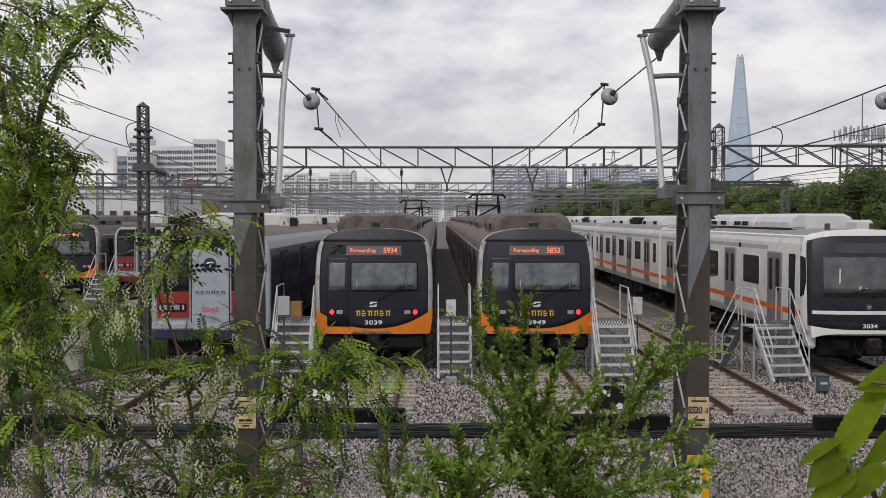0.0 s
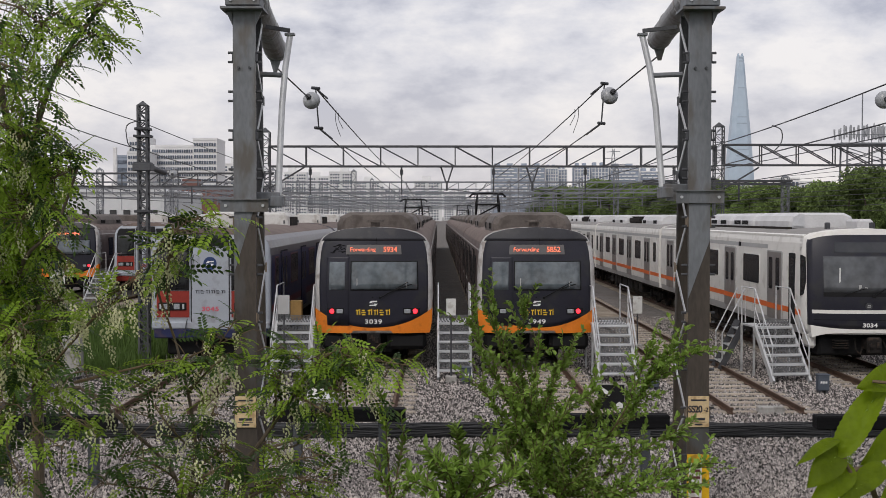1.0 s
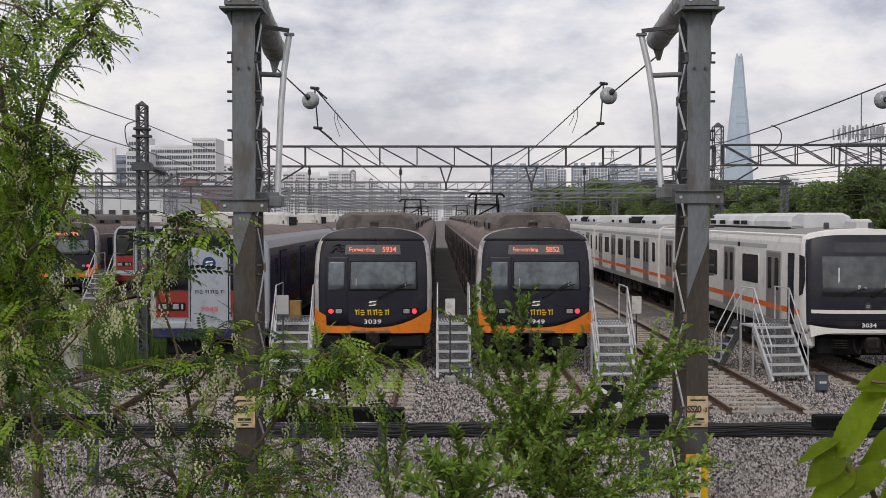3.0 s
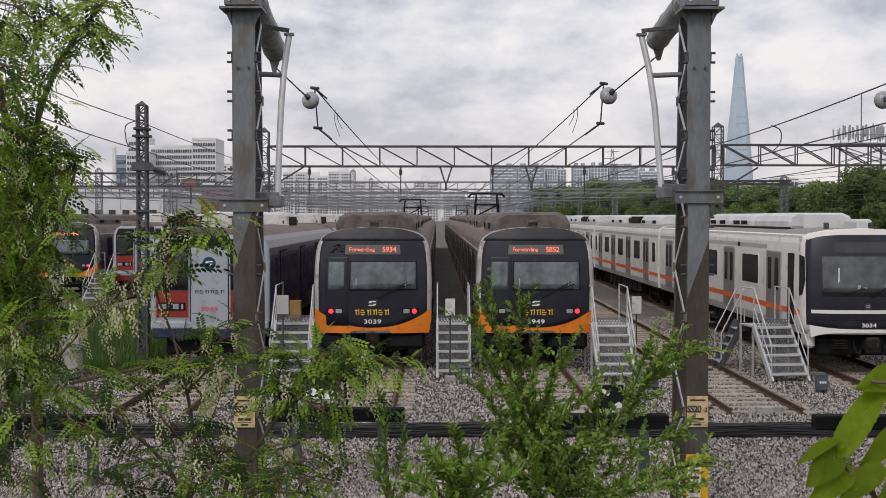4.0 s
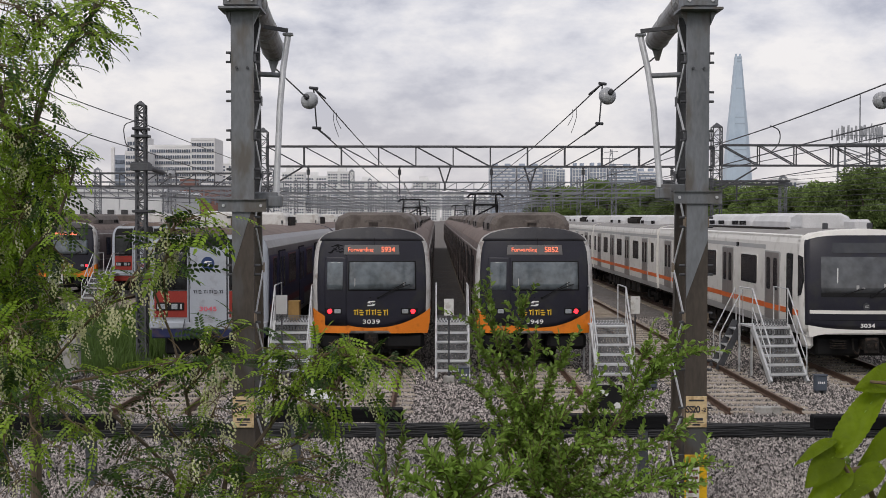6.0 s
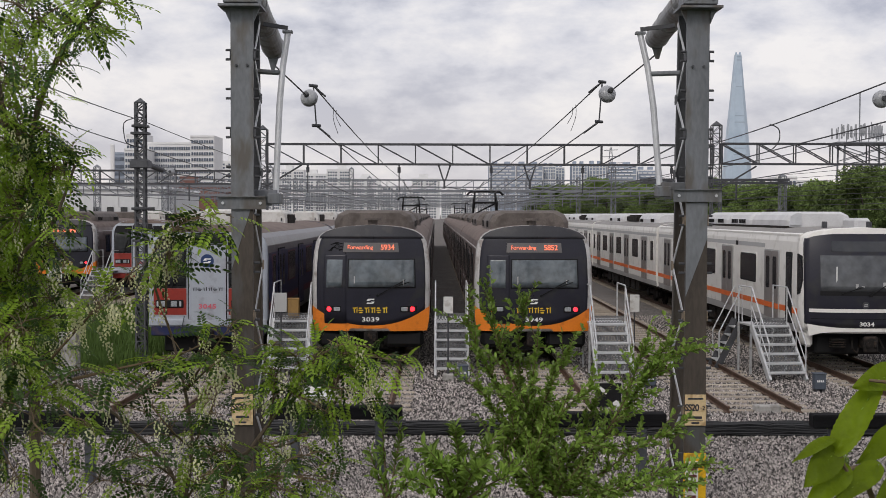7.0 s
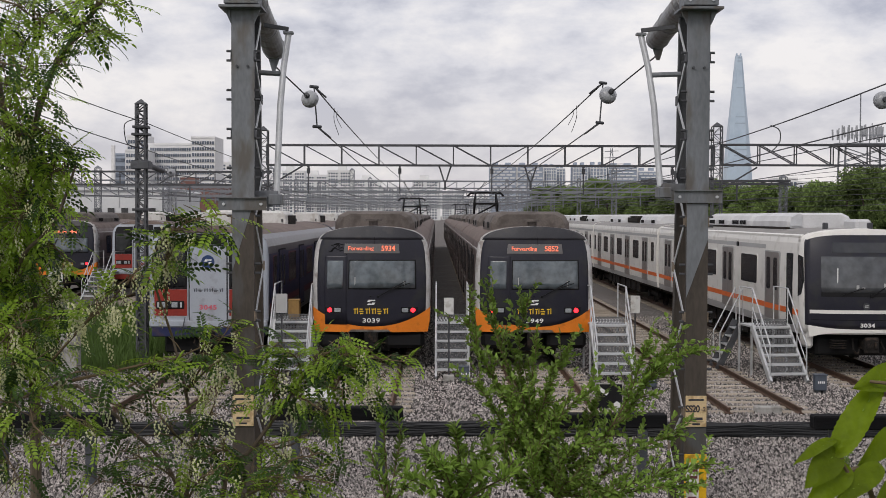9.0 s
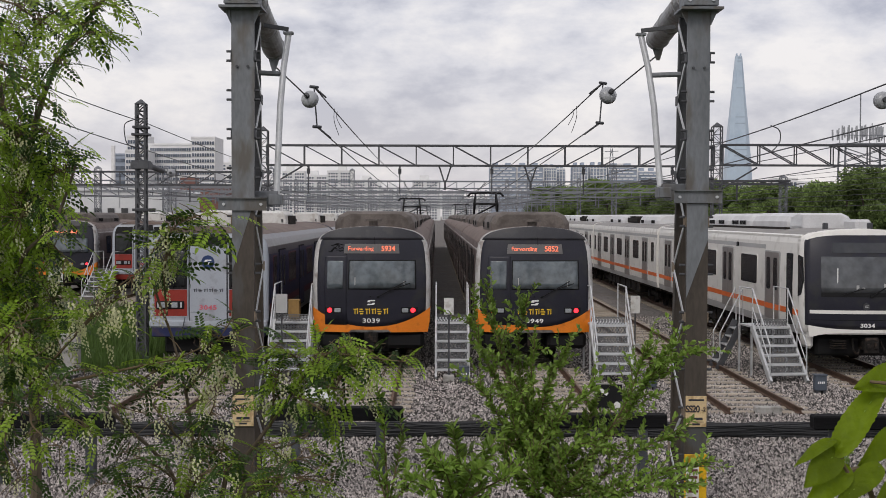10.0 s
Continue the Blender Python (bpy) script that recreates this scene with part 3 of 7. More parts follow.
            bm.faces.new((a[i], a[(i + 1) % 8], b[(i + 1) % 8], b[i]))
    bm.faces.new(rows[0])
    bm.faces.new(list(reversed(rows[-1])))
    bmesh.ops.recalc_face_normals(bm, faces=bm.faces[:])
    u = part(name, bm, material, car)
    if vents:
        bm = B()
        for s in (-1, 1):
            for k in range(9):
                y = y0 + 0.55 + 0.09 * k
                box(bm, (s * hw, y, z0 + 0.33 * (z1 - z0)), (0.03, 0.03, 0.3 * (z1 - z0)))
                box(bm, (s * hw, y1 - y + y0, z0 + 0.33 * (z1 - z0)), (0.03, 0.03, 0.3 * (z1 - z0)))
        tagged(part("louvres", bm, "rubber", u), kind="stuff")
    if material == "ac_white":
        for s in (-1, 1):
            part("grille", box(B(), (s * hw, (y0 + y1) / 2, z0 + 0.40 * (z1 - z0)), (0.05, 0.86 * (y1 - y0), 0.62 * (z1 - z0)), bevel=0.01), "under", u)
            part("lifting_lug", box(B(), (s * 0.45, y0 - 0.01, z0 + 0.2), (0.05, 0.06, 0.12)), "dark_steel", u)
    return u


def pantograph(car, y):
    """A half-raised pantograph: base frame on insulators, crossed arms, flat collector strips with horns."""
    bm = B()
    for q in (-0.75, 0.75):
        beam(bm, (-0.62, y + q, 3.98), (0.62, y + q, 3.98), 0.09, 0.09)
        for s in (-0.62, 0.62):
            tube(bm, (s, y + q, 3.68), (s, y + q, 3.98), 0.055, n=8)
    for s in (-0.62, 0.62):
        beam(bm, (s, y - 0.8, 3.98), (s, y + 0.8, 3.98), 0.09, 0.09)
    base = part("pantograph", bm, "rubber", car, "dark pantograph on the roof")
    for q in (-1, 1):
        for s in (-0.62, 0.62):
            part("lower_arm", beam(B(), (s, y + q * 0.25, 3.99), (s * 0.95, y + q * 0.85, 4.62), 0.09, 0.09), "rubber", base)
            part("upper_arm", beam(B(), (s * 0.95, y + q * 0.85, 4.62), (s * 0.85, y + q * 0.12, 5.18), 0.07, 0.07), "rubber", base)
        part("cross_tube", beam(B(), (-0.6, y + q * 0.85, 4.62), (0.6, y + q * 0.85, 4.62), 0.08, 0.08), "rubber", base)
        part("brace", beam(B(), (-0.6, y + q * 0.25, 4.0), (0.6, y + q * 0.85, 4.62), 0.055, 0.055), "rubber", base)
        part("collector", sweep(B(), [(-0.95, y + q * 0.14, 5.02), (-0.78, y + q * 0.14, 5.19), (0, y + q * 0.14, 5.21), (0.78, y + q * 0.14, 5.19), (0.95, y + q * 0.14, 5.02)], 0.055), "rubber", base)


def coupler(car, y):
    bm = B()
    box(bm, (0, y + 0.3, 0.72), (0.3, 0.9, 0.26), bevel=0.03)
    box(bm, (0, y - 0.18, 0.72), (0.36, 0.16, 0.42), bevel=0.04)
    tube(bm, (-0.09, y - 0.3, 0.72), (-0.09, y - 0.18, 0.72), 0.07)
    box(bm, (0.09, y - 0.28, 0.74), (0.1, 0.08, 0.18), bevel=0.02)
    for s in (-1, 1):
        sweep(bm, [(s * 0.35, y + 0.2, 0.86), (s * 0.4, y - 0.02, 0.6), (s * 0.3, y - 0.05, 0.48), (s * 0.2, y + 0.1, 0.6)], 0.025)
    part("coupler", bm, "under", car)


def on_front(sh, x, z, off=0.03):
    return pose(x, sh.back(x, z) - off, z, 90, 0, 0)


def emblem(car, sh, x, z, w, material, off):
    """The operator's mark: two interlocked swept bars."""
    bm = B()
    for s in (1, -1):
        o = [(-0.5, 0.05), (-0.3, 0.32), (0.5, 0.32), (0.42, 0.16), (-0.15, 0.16), (-0.05, 0.03)]
        prism(bm, [(x + s * p[0] * w, z + s * p[1] * w * 0.95) for p in o], lambda p, e: (p[0], sh.back(p[0], p[1]) - off - 0.004 + 0.02 * e, p[1]))
    part("emblem", bm, material, car)


def name_bars(car, sh, x, z, w, h, n, material, off):
    """Plain bars in place of the operator's name."""
    bm = B()
    step = w / n
    for i in range(n):
        c = x - w / 2 + step * (i + 0.5)
        yy = sh.back(c, z) - off
        box(bm, (c - 0.08 * step, yy, z + 0.32 * h), (0.5 * step, 0.008, 0.16 * h))
        if i % 3 != 1:
            box(bm, (c + 0.34 * step, yy, z + 0.05 * h), (0.13 * step, 0.008, 0.9 * h))
            box(bm, (c - 0.1 * step, yy, z - 0.12 * h), (0.15 * step, 0.008, 0.6 * h))
        else:
            box(bm, (c, yy, z - 0.02 * h), (0.78 * step, 0.008, 0.14 * h))
            box(bm, (c, yy, z - 0.36 * h), (0.55 * step, 0.008, 0.18 * h))
    part("name_bars", bm, material, car)


def dark_lead(x, y, number, sign, group):
    """Leading car with a black mask and an orange apron."""
    sh = MODERN
    car = thing("metro_car", Matrix.Translation((x, y, 0)), "metro car with black front mask, orange apron and lit tail lamps", "train", group)
    car_body(car, sh, 0.62, 19.6, "stainless", "roof")
    part("front_shell", patch(B(), sh, -1, 1, 0.92, 3.72, 0.0, 30, 30, 0.6), "silver", car, smooth=True)
    arc = lambda u: 1.07 + 0.50 * abs(u) ** 2.3
    part("front_mask", patch(B(), sh, -0.925, 0.925, lambda u: arc(u) + 0.0, 3.715, 0.014, 30, 30), "black_paint", car, "glossy black front mask", True)
    part("apron", patch(B(), sh, -1.004, 1.004, lambda u: 0.92 if abs(u + 0.02) > 0.36 else 0.99, arc, 0.012, 40, 6, 0.3), "orange", car, "orange lower apron")
    part("roof_cowl", patch(B(), sh, -0.975, 0.975, 3.36, 3.722, 0.022, 24, 8, 0.2), "charcoal", car, smooth=True)
    # side fairing below the apron
    for s in (-1, 1):
        part("fairing", box(B(), (s * 0.87, 0.42, 0.70), (1.05, 0.5, 0.46), bevel=0.1), "rubber", car)
    part("underside", box(B(), (0, 0.75, 0.62), (0.9, 0.4, 0.5)), "rubber", car)
    coupler(car, 0.25)
    # door, windscreen and display
    for nm, x0, x1, z0, z1, m, off in (("end_door", -1.24, -0.64, 1.12, 2.93, "black_paint", 0.024),
                                       ("windscreen_frame", -0.60, 1.17, 2.05, 2.83, "rubber", 0.020),
                                       ("windscreen", -0.575, 1.14, 2.08, 2.80, "glass", 0.030),
                                       ("door_window", -1.165, -0.74, 2.06, 2.80, "glass", 0.034)):
        a, b = rect(sh, x0, x1)
        part(nm, patch(B(), sh, a, b, z0, z1, off, 10, 8), m, car, smooth=True)
    part("display", patch(B(), sh, *rect(sh, -0.74, 0.75), 3.0, 3.25, 0.034, 14, 4), "sign_back", car, "destination display window")
    if sign:
        lettering("display_text", "Forwarding", 0.155, "led", car, on_front(sh, -0.28, 3.125, 0.045), 0.0, 0.95)
        lettering("display_number", sign, 0.195, "led", car, on_front(sh, 0.44, 3.125, 0.055), 0.001, 0.95)
    else:
        part("display_bar", box(B(), (-0.25, sh.back(0.25, 3.12) - 0.045, 3.12), (0.7, 0.01, 0.1)), "led", car)
        part("display_bar", box(B(), (0.45, sh.back(0.45, 3.12) - 0.045, 3.12), (0.36, 0.01, 0.14)), "led", car)
    for s in (-1, 1):
        hx = s * 1.0
        part("lamp_housing", patch(B(), sh, *rect(sh, hx - 0.22, hx + 0.22), 1.42, 1.58, 0.026, 6, 4), "rubber", car)
        bm = tube(B(), (s * 1.10, sh.back(1.10, 1.5) - 0.045, 1.5), (s * 1.10, sh.back(1.1, 1.5), 1.5), 0.062, n=16)
        part("tail_lamp", bm, "tail", car, "glowing red tail lamp")
        bm = box(B(), (s * 0.89, sh.back(0.9, 1.5) - 0.03, 1.5), (0.17, 0.03, 0.11), bevel=0.01)
        part("headlamp", bm, "lamp", car)
    # wiper, inner fittings behind the glass
    yy = sh.back(0.5, 2.1) - 0.06
    bm = beam(B(), (0.18, yy, 1.86), (0.92, yy + 0.02, 2.28), 0.025, 0.02)
    beam(bm, (0.5, yy - 0.01, 2.04), (1.02, yy + 0.01, 2.22), 0.018, 0.02)
    tube(bm, (0.18, yy, 1.86), (0.18, yy + 0.08, 1.86), 0.035)
    tube(bm, (-0.02, yy, 1.87), (-0.02, yy + 0.08, 1.87), 0.022)
    part("wiper", bm, "rubber", car)
    for nm, x0, z0, l in (("grab_pole", -0.43, 2.15, 0.22), ("grab_pole", 0.86, 2.12, 0.16)):
        bm = box(B(), (x0, sh.back(x0, 2.3) - 0.032, z0 + l / 2), (0.022, 0.006, l))
        part("cab_fitting", bm, "grey_paint", car)
    emblem(car, sh, 0.0, 1.71, 0.22, "letter_white", 0.022)
    name_bars(car, sh, -0.02, 1.475, 0.94, 0.17, 6, "letter_yellow", 0.022)
    if number:
        lettering("car_number", number, 0.17, "letter_white", car, on_front(sh, 0.0, 1.225, 0.022) @ Matrix.Diagonal((1.3, 0.92, 1, 1)), 0.003, 1.08)
    else:
        part("number_bar", box(B(), (0, sh.back(0, 1.22) - 0.02, 1.225), (0.45, 0.01, 0.12)), "letter_white", car)
    if number == "3039":
        # thin dark strokes on the mask
        rng = random.Random(4)
        bm = B()
        for k in range(9):
            x0, z0 = -1.12 + 0.035 * k, 3.0 + 0.25 * rng.random()
            run = [(x0 + 0.05 * j + rng.uniform(-0.03, 0.03), z0 + 0.03 * j * rng.uniform(-1, 1.2)) for j in range(4)]
            sweep(bm, [(p, sh.back(p, q) - 0.02, q) for p, q in run], 0.011, 5)
        part("scrawl", bm, "timber_black", car, "thin black strokes on the mask")
    seam = beam(B(), (0.06, sh.back(0, 2.9) - 0.034, 2.3), (0.08, sh.back(0, 3.3) - 0.03, 3.44), 0.008, 0.006)
    part("front_seam", seam, "rubber", car)
    for z in (1.28, 1.75, 3.08):
        band(car, "bead", sh, 0.7, 19.5, z, z + 0.03, "silver", 0.012)
    roof_unit(car, 1.6, 6.3, 1.12, 3.55, 4.12, "ac")
    roof_unit(car, 11.5, 16.0, 1.12, 3.55, 4.12, "ac")
    bm = tube(B(), (0, 1.0, 3.72), (0, 1.0, 3.86), 0.13, n=12)
    tube(bm, (0, 1.0, 3.84), (0, 1.0, 3.9), 0.24, n=14)
    part("aerial", bm, "ac", car)
    side_parts(car, sh, "dark", (4.2, 8.9, 13.6, 17.9), ((6.5, 1.6), (11.2, 1.6), (15.8, 1.6), (2.4, 0.7)), "stainless", "rubber")
    underframe(car, 0.9, 19.6)
    return car


def plain_car(x, y, sh, key, wall, roof, unit, door_mat, group, label, stripes=(), frame_mat="rubber", panto=False, big=4.5):
    car = thing("metro_car", Matrix.Translation((x, y, 0)), label, "train", group)
    car_body(car, sh, 0.1, 19.6, wall, roof)
    for nm, z0, z1, m in stripes:
        band(car, nm, sh, 0.1, 19.6, z0, z1, m)
    side_parts(car, sh, key, (2.75, 7.5, 12.25, 17.0), ((5.1, 1.5), (9.9, 1.5), (14.6, 1.5), (0.95, 0.6), (18.75, 0.6)), door_mat, frame_mat)
    for c in ((3.2, 12.7) if sh is OLD else (5.0, 14.6)):
        if sh is WHITE:
            bm = box(B(), (0, c + 4.8 if c < 9 else c - 4.0, 3.80), (1.7, 2.2, 0.26), bevel=0.04)
            for q in range(5):
                box(bm, (0, (c + 4.1 if c < 9 else c - 4.7) + 0.35 * q, 3.95), (1.5, 0.1, 0.1))
            part("roof_equipment", bm, "under", car, "dark roof equipment box")
        roof_unit(car, c - big / 2, c + big / 2, 0.66 if sh is OLD else 1.02, 3.58, 4.15 if sh is OLD else 4.08, unit)
    underframe(car, 0.1, 19.6)
    bm = box(B(), (0, -0.15, 2.2), (2.2, 0.5, 2.6), bevel=0.05)
    part("gangway", bm, "rubber", car)
    if panto:
        pantograph(car, 9.8)
    return car


def old_lead(x, y, number, group, skirt, panel, wall):
    """Older boxy leading car: pale front with a middle door between coloured panels."""
    sh = OLD
    car = thing("metro_car", Matrix.Translation((x, y, 0)), "older metro car with pale grey front door and red panels", "train", group)
    car_body(car, sh, 0.3, 19.6, wall, "roof")
    part("front_shell", patch(B(), sh, -1, 1, 1.0, 3.72, 0.0, 30, 26, 0.35), "pale_face", car, smooth=True)
    part("roof_cowl", patch(B(), sh, -0.97, 0.97, 3.52, 3.722, 0.02, 24, 6, 0.2), "roof", car)
    for s in (-1, 1):
        a, b = sorted((s * 0.52, s * 1.44))
        part("front_frame", patch(B(), sh, *rect(sh, a, b), 1.30, 3.44, 0.016, 12, 14), "pale_face", car)
        part("windscreen_surround", patch(B(), sh, *rect(sh, a + 0.03, b - 0.03), 2.04, 3.40, 0.026, 12, 10), "rubber", car)
        part("windscreen", patch(B(), sh, *rect(sh, a + 0.08, b - 0.08), 2.10, 3.05, 0.034, 12, 8), "dark_glass", car, smooth=True)
        part("front_panel", patch(B(), sh, *rect(sh, a + 0.03, b - 0.03), 1.33, 2.03, 0.026, 8, 6), panel, car)
        part("lamp_housing", box(B(), (s * 1.0, -0.02, 1.62), (0.74, 0.06, 0.21), bevel=0.02), "rubber", car)
        for q, m in ((-0.18, "lamp"), (0.12, "lamp"), (0.29, "pale_steel"), (-0.31, "pale_steel")):
            w = 0.16 if abs(q) < 0.2 else 0.05
            part("headlamp", box(B(), (s * 1.0 + q, -0.055, 1.62), (w, 0.03, 0.14), bevel=0.01), m if q > -0.2 or q < -0.3 else "rubber", car)
        part("wiper", beam(B(), (s * 0.95, -0.06, 2.04), (s * 0.72, -0.05, 2.7), 0.025, 0.02), "rubber", car)
    part("door_gasket", patch(B(), sh, *rect(sh, -0.505, 0.505), 1.02, 3.20, 0.014, 6, 8), "rubber", car)
    part("end_door", patch(B(), sh, *rect(sh, -0.48, 0.48), 1.03, 3.18, 0.034, 6, 8), "pale_face", car, "pale grey middle door")
    part("display", patch(B(), sh, *rect(sh, -0.52, 0.52), 3.22, 3.5, 0.03, 8, 4), "rubber", car)
    disc = tube(B(), (0, -0.04, 2.76), (0, -0.03, 2.76), 0.175, n=28)
    part("badge", disc, "emblem", car)
    emblem(car, sh, 0.0, 2.76, 0.21, "letter_white", 0.046)
    name_bars(car, sh, 0.0, 2.01, 0.82, 0.10, 6, "letter_dark", 0.04)
    if number:
        lettering("car_number", number, 0.165, "letter_pink", car, on_front(sh, 0.0, 1.55, 0.042) @ Matrix.Diagonal((1.3, 1, 1, 1)), 0.005, 1.12)
    else:
        part("number_bar", box(B(), (0, -0.04, 1.55), (0.45, 0.01, 0.12)), "letter_pink", car)
    part("sill", box(B(), (0, 0.14, 1.12), (3.12, 0.36, 0.2), bevel=0.04), "pale_face", car)
    part("skirt", box(B(), (0, 0.16, 0.90), (3.0, 0.34, 0.26), bevel=0.03), skirt, car)
    part("end_door_handle", beam(B(), (-0.6, -0.07, 1.3), (-0.72, -0.07, 0.75), 0.02, 0.02), "dark_steel", car)
    coupler(car, 0.1)
    # black box added to stand for the shade beneath the nose
    part("underside", box(B(), (0, 0.9, 0.55), (2.5, 1.0, 0.5), bevel=0.05), "rubber", car)
    band(car, "side_band", sh, 0.45, 19.5, 1.62, 2.95, "blue")
    band(car, "low_band", sh, 0.45, 19.5, 1.42, 1.62, "maroon")
    side_parts(car, sh, "old", (2.9, 7.6, 12.3, 17.0), ((5.2, 1.7), (9.95, 1.7), (14.65, 1.7), (1.4, 0.6)), "blue", "maroon")
    for c in (3.0, 12.2):
        roof_unit(car, c - 1.1, c + 1.1, 0.66, 3.6, 4.15, "ac_white")
    underframe(car, 0.6, 19.6)
    return car


def white_lead(x, y, number, group):
    """White leading car with a black glazed front and an orange side stripe."""
    sh = WHITE
    car = thing("metro_car", Matrix.Translation((x, y, 0)), "white metro car with black glazed front and orange stripe", "train", group)
    car_body(car, sh, 0.95, 19.6, "white_paint", "white_roof")
    part("front_shell", patch(B(), sh, -1, 1, 1.0, 3.70, 0.0, 30, 30, 0.75), "white_paint", car, smooth=True)
    part("front_mask", patch(B(), sh, -1.006, 1.006, lambda u: 1.12 + 0.10 * abs(u) ** 3, lambda u: 3.53 - 0.12 * abs(u) ** 6, 0.014, 30, 30, 0.2), "black_paint", car, "glossy black glazed front", True)
    part("windscreen", patch(B(), sh, *rect(sh, -1.22, 1.22), 2.06, 2.98, 0.028, 24, 10), "dark_screen", car, smooth=True)
    part("display", patch(B(), sh, *rect(sh, -0.95, 0.95), 3.08, 3.34, 0.028, 20, 4), "dark_glass", car)
    part("trim_band", patch(B(), sh, -0.97, 0.97, 1.53, 1.62, 0.024, 24, 3), "white_paint", car)
    part("bumper", patch(B(), sh, -1.0, 1.0, lambda u: 1.04 - 0.13 * abs(u) ** 5, lambda u: 1.13 + 0.10 * abs(u) ** 3, 0.02, 24, 4, 0.2), "white_paint", car)
    for s in (-1, 1):
        part("fairing", box(B(), (s * 1.41, 0.72, 0.80), (0.18, 0.66, 0.4), bevel=0.07), "white_paint", car)
    part("underside", box(B(), (0, 0.9, 0.66), (2.5, 0.9, 0.5), bevel=0.06), "rubber", car)
    for s in (-1, 1):
        bm = B()
        for k in range(4):
            box(bm, (s * 0.75, 0.25, 0.82 - 0.06 * k), (0.36, 0.24, 0.03), bevel=0.008)
        part("obstacle_bar", bm, "under", car)
    coupler(car, 0.15)
    lettering("car_number", number, 0.14, "letter_white", car, on_front(sh, -0.10, 1.23, 0.03) @ Matrix.Diagonal((1.3, 1, 1, 1)), 0.004, 1.05)
    bm = tube(B(), (-0.13, sh.back(0, 1.72) - 0.03, 1.72), (-0.13, sh.back(0, 1.72), 1.72), 0.09, n=20)
    part("badge", bm, "dark_steel", car)
    emblem(car, sh, -0.13, 1.72, 0.10, "grey_paint", 0.034)
    yy = sh.back(0.1, 2.1) - 0.06
    bm = beam(B(), (0.0, yy, 1.98), (0.75, yy + 0.06, 2.45), 0.025, 0.02)
    tube(bm, (0, yy, 1.98), (0, yy + 0.1, 1.98), 0.05)
    part("wiper", bm, "rubber", car)
    part("windscreen_sill", patch(B(), sh, -0.80, 0.80, 1.96, 2.07, 0.03, 20, 2), "rubber", car)
    part("wiper", beam(B(), (-0.75, sh.back(0.75, 2.05) - 0.05, 2.0), (-0.2, sh.back(0.4, 2.2) - 0.05, 2.18), 0.022, 0.02), "rubber", car)
    for q, h in ((-0.35, 0.16), (-0.2, 0.1), (0.35, 0.2), (0.5, 0.12)):
        part("cab_fitting", box(B(), (q, sh.back(q, 2.2) - 0.027, 2.1 + h / 2), (0.07, 0.006, h)), "grey_paint", car)
    part("lower_groove", patch(B(), sh, -0.95, 0.95, 1.36, 1.375, 0.018, 20, 2), "rubber", car)
    part("cab_fitting", box(B(), (-0.85, sh.back(0.85, 2.4) - 0.03, 2.42), (0.03, 0.01, 0.55)), "letter_white", car)
    # cab side: slanted window, narrow door, charcoal roofline
    for s in (-1, 1):
        w = sh.half(2.4)
        o = [(0.50, 2.35), (0.62, 2.95), (0.98, 3.0), (0.98, 1.92), (0.72, 1.98)]
        part("cab_side_window", prism(B(), o, lambda p, e: (s * (w - 0.03 + 0.042 * e), p[0], p[1])), "rubber", car)
        o = [(0.57, 2.37), (0.67, 2.88), (0.93, 2.93), (0.93, 2.0), (0.74, 2.06)]
        part("cab_side_pane", prism(B(), o, lambda p, e: (s * (w - 0.02 + 0.038 * e), p[0], p[1])), "dark_glass", car)
        part("cab_door", prism(B(), rounded(1.45, 1.98, 1.12, 3.02, 0.05, 2), lambda p, e: (s * (w - 0.02 + 0.025 * e), p[0], p[1])), "rubber", car)
        part("cab_door_pane", prism(B(), rounded(1.53, 1.90, 2.0, 2.9, 0.05, 2), lambda p, e: (s * (w - 0.01 + 0.022 * e), p[0], p[1])), "dark_glass", car)
    band(car, "side_stripe", sh, 1.0, 19.55, 1.40, 1.55, "stripe", label="orange stripe")
    band(car, "low_band", sh, 1.2, 19.55, 0.93, 1.14, "grey_paint")
    band(car, "upper_band", sh, 4.0, 19.55, 3.08, 3.2, "grey_paint")
    side_parts(car, sh, "white", (3.25, 8.1, 12.9, 17.6), ((5.65, 1.7), (10.5, 1.7), (15.25, 1.7)), "door_grey", "white_paint")
    part("roof_box", box(B(), (0.80, 3.2, 3.76), (0.44, 1.0, 0.34), bevel=0.07), "ac_grey", car)
    u = roof_unit(car, 3.85, 7.6, 0.96, 3.66, 4.11, "ac_grey", vents=False)
    part("end_panel", prism(B(), [(-0.9, 3.72), (-0.55, 3.72), (-0.55, 4.06), (-0.72, 4.06), (-0.86, 3.98)], lambda p, e: (p[0], 3.80 + 0.04 * e, p[1])), "pale_steel", u)
    roof_unit(car, 7.65, 10.4, 0.96, 3.66, 4.10, "ac_grey")
    roof_unit(car, 10.45, 13.6, 0.96, 3.66, 4.10, "ac_grey")
    # dark slab added to stand for the dark gap under the roof units
    part("unit_plinth", box(B(), (0, 8.75, 3.63), (2.0, 9.7, 0.14), bevel=0.02), "under", car)
    for s in (-1, 1):
        part("gutter", prism(B(), [(s * 1.42, 3.47), (s * 1.50, 3.45), (s * 1.50, 3.50), (s * 1.42, 3.53)], lambda p, e: (p[0], 0.95 + 18.6 * e, p[1])), "white_paint", car)
        part("roof_hatch", box(B(), (s * 0.6, 1.75, 3.74), (0.12, 0.14, 0.2), bevel=0.02), "dark_steel", car)
        part("marker_lamp", box(B(), (s * (sh.half(3.1) + 0.005), 7.0, 3.14), (0.03, 0.24, 0.14), bevel=0.01), "rubber", car)
    underframe(car, 1.4, 19.6)
    return car


def build_trains():
    # two dark trains, an older blue one, a white one; two more stand further back
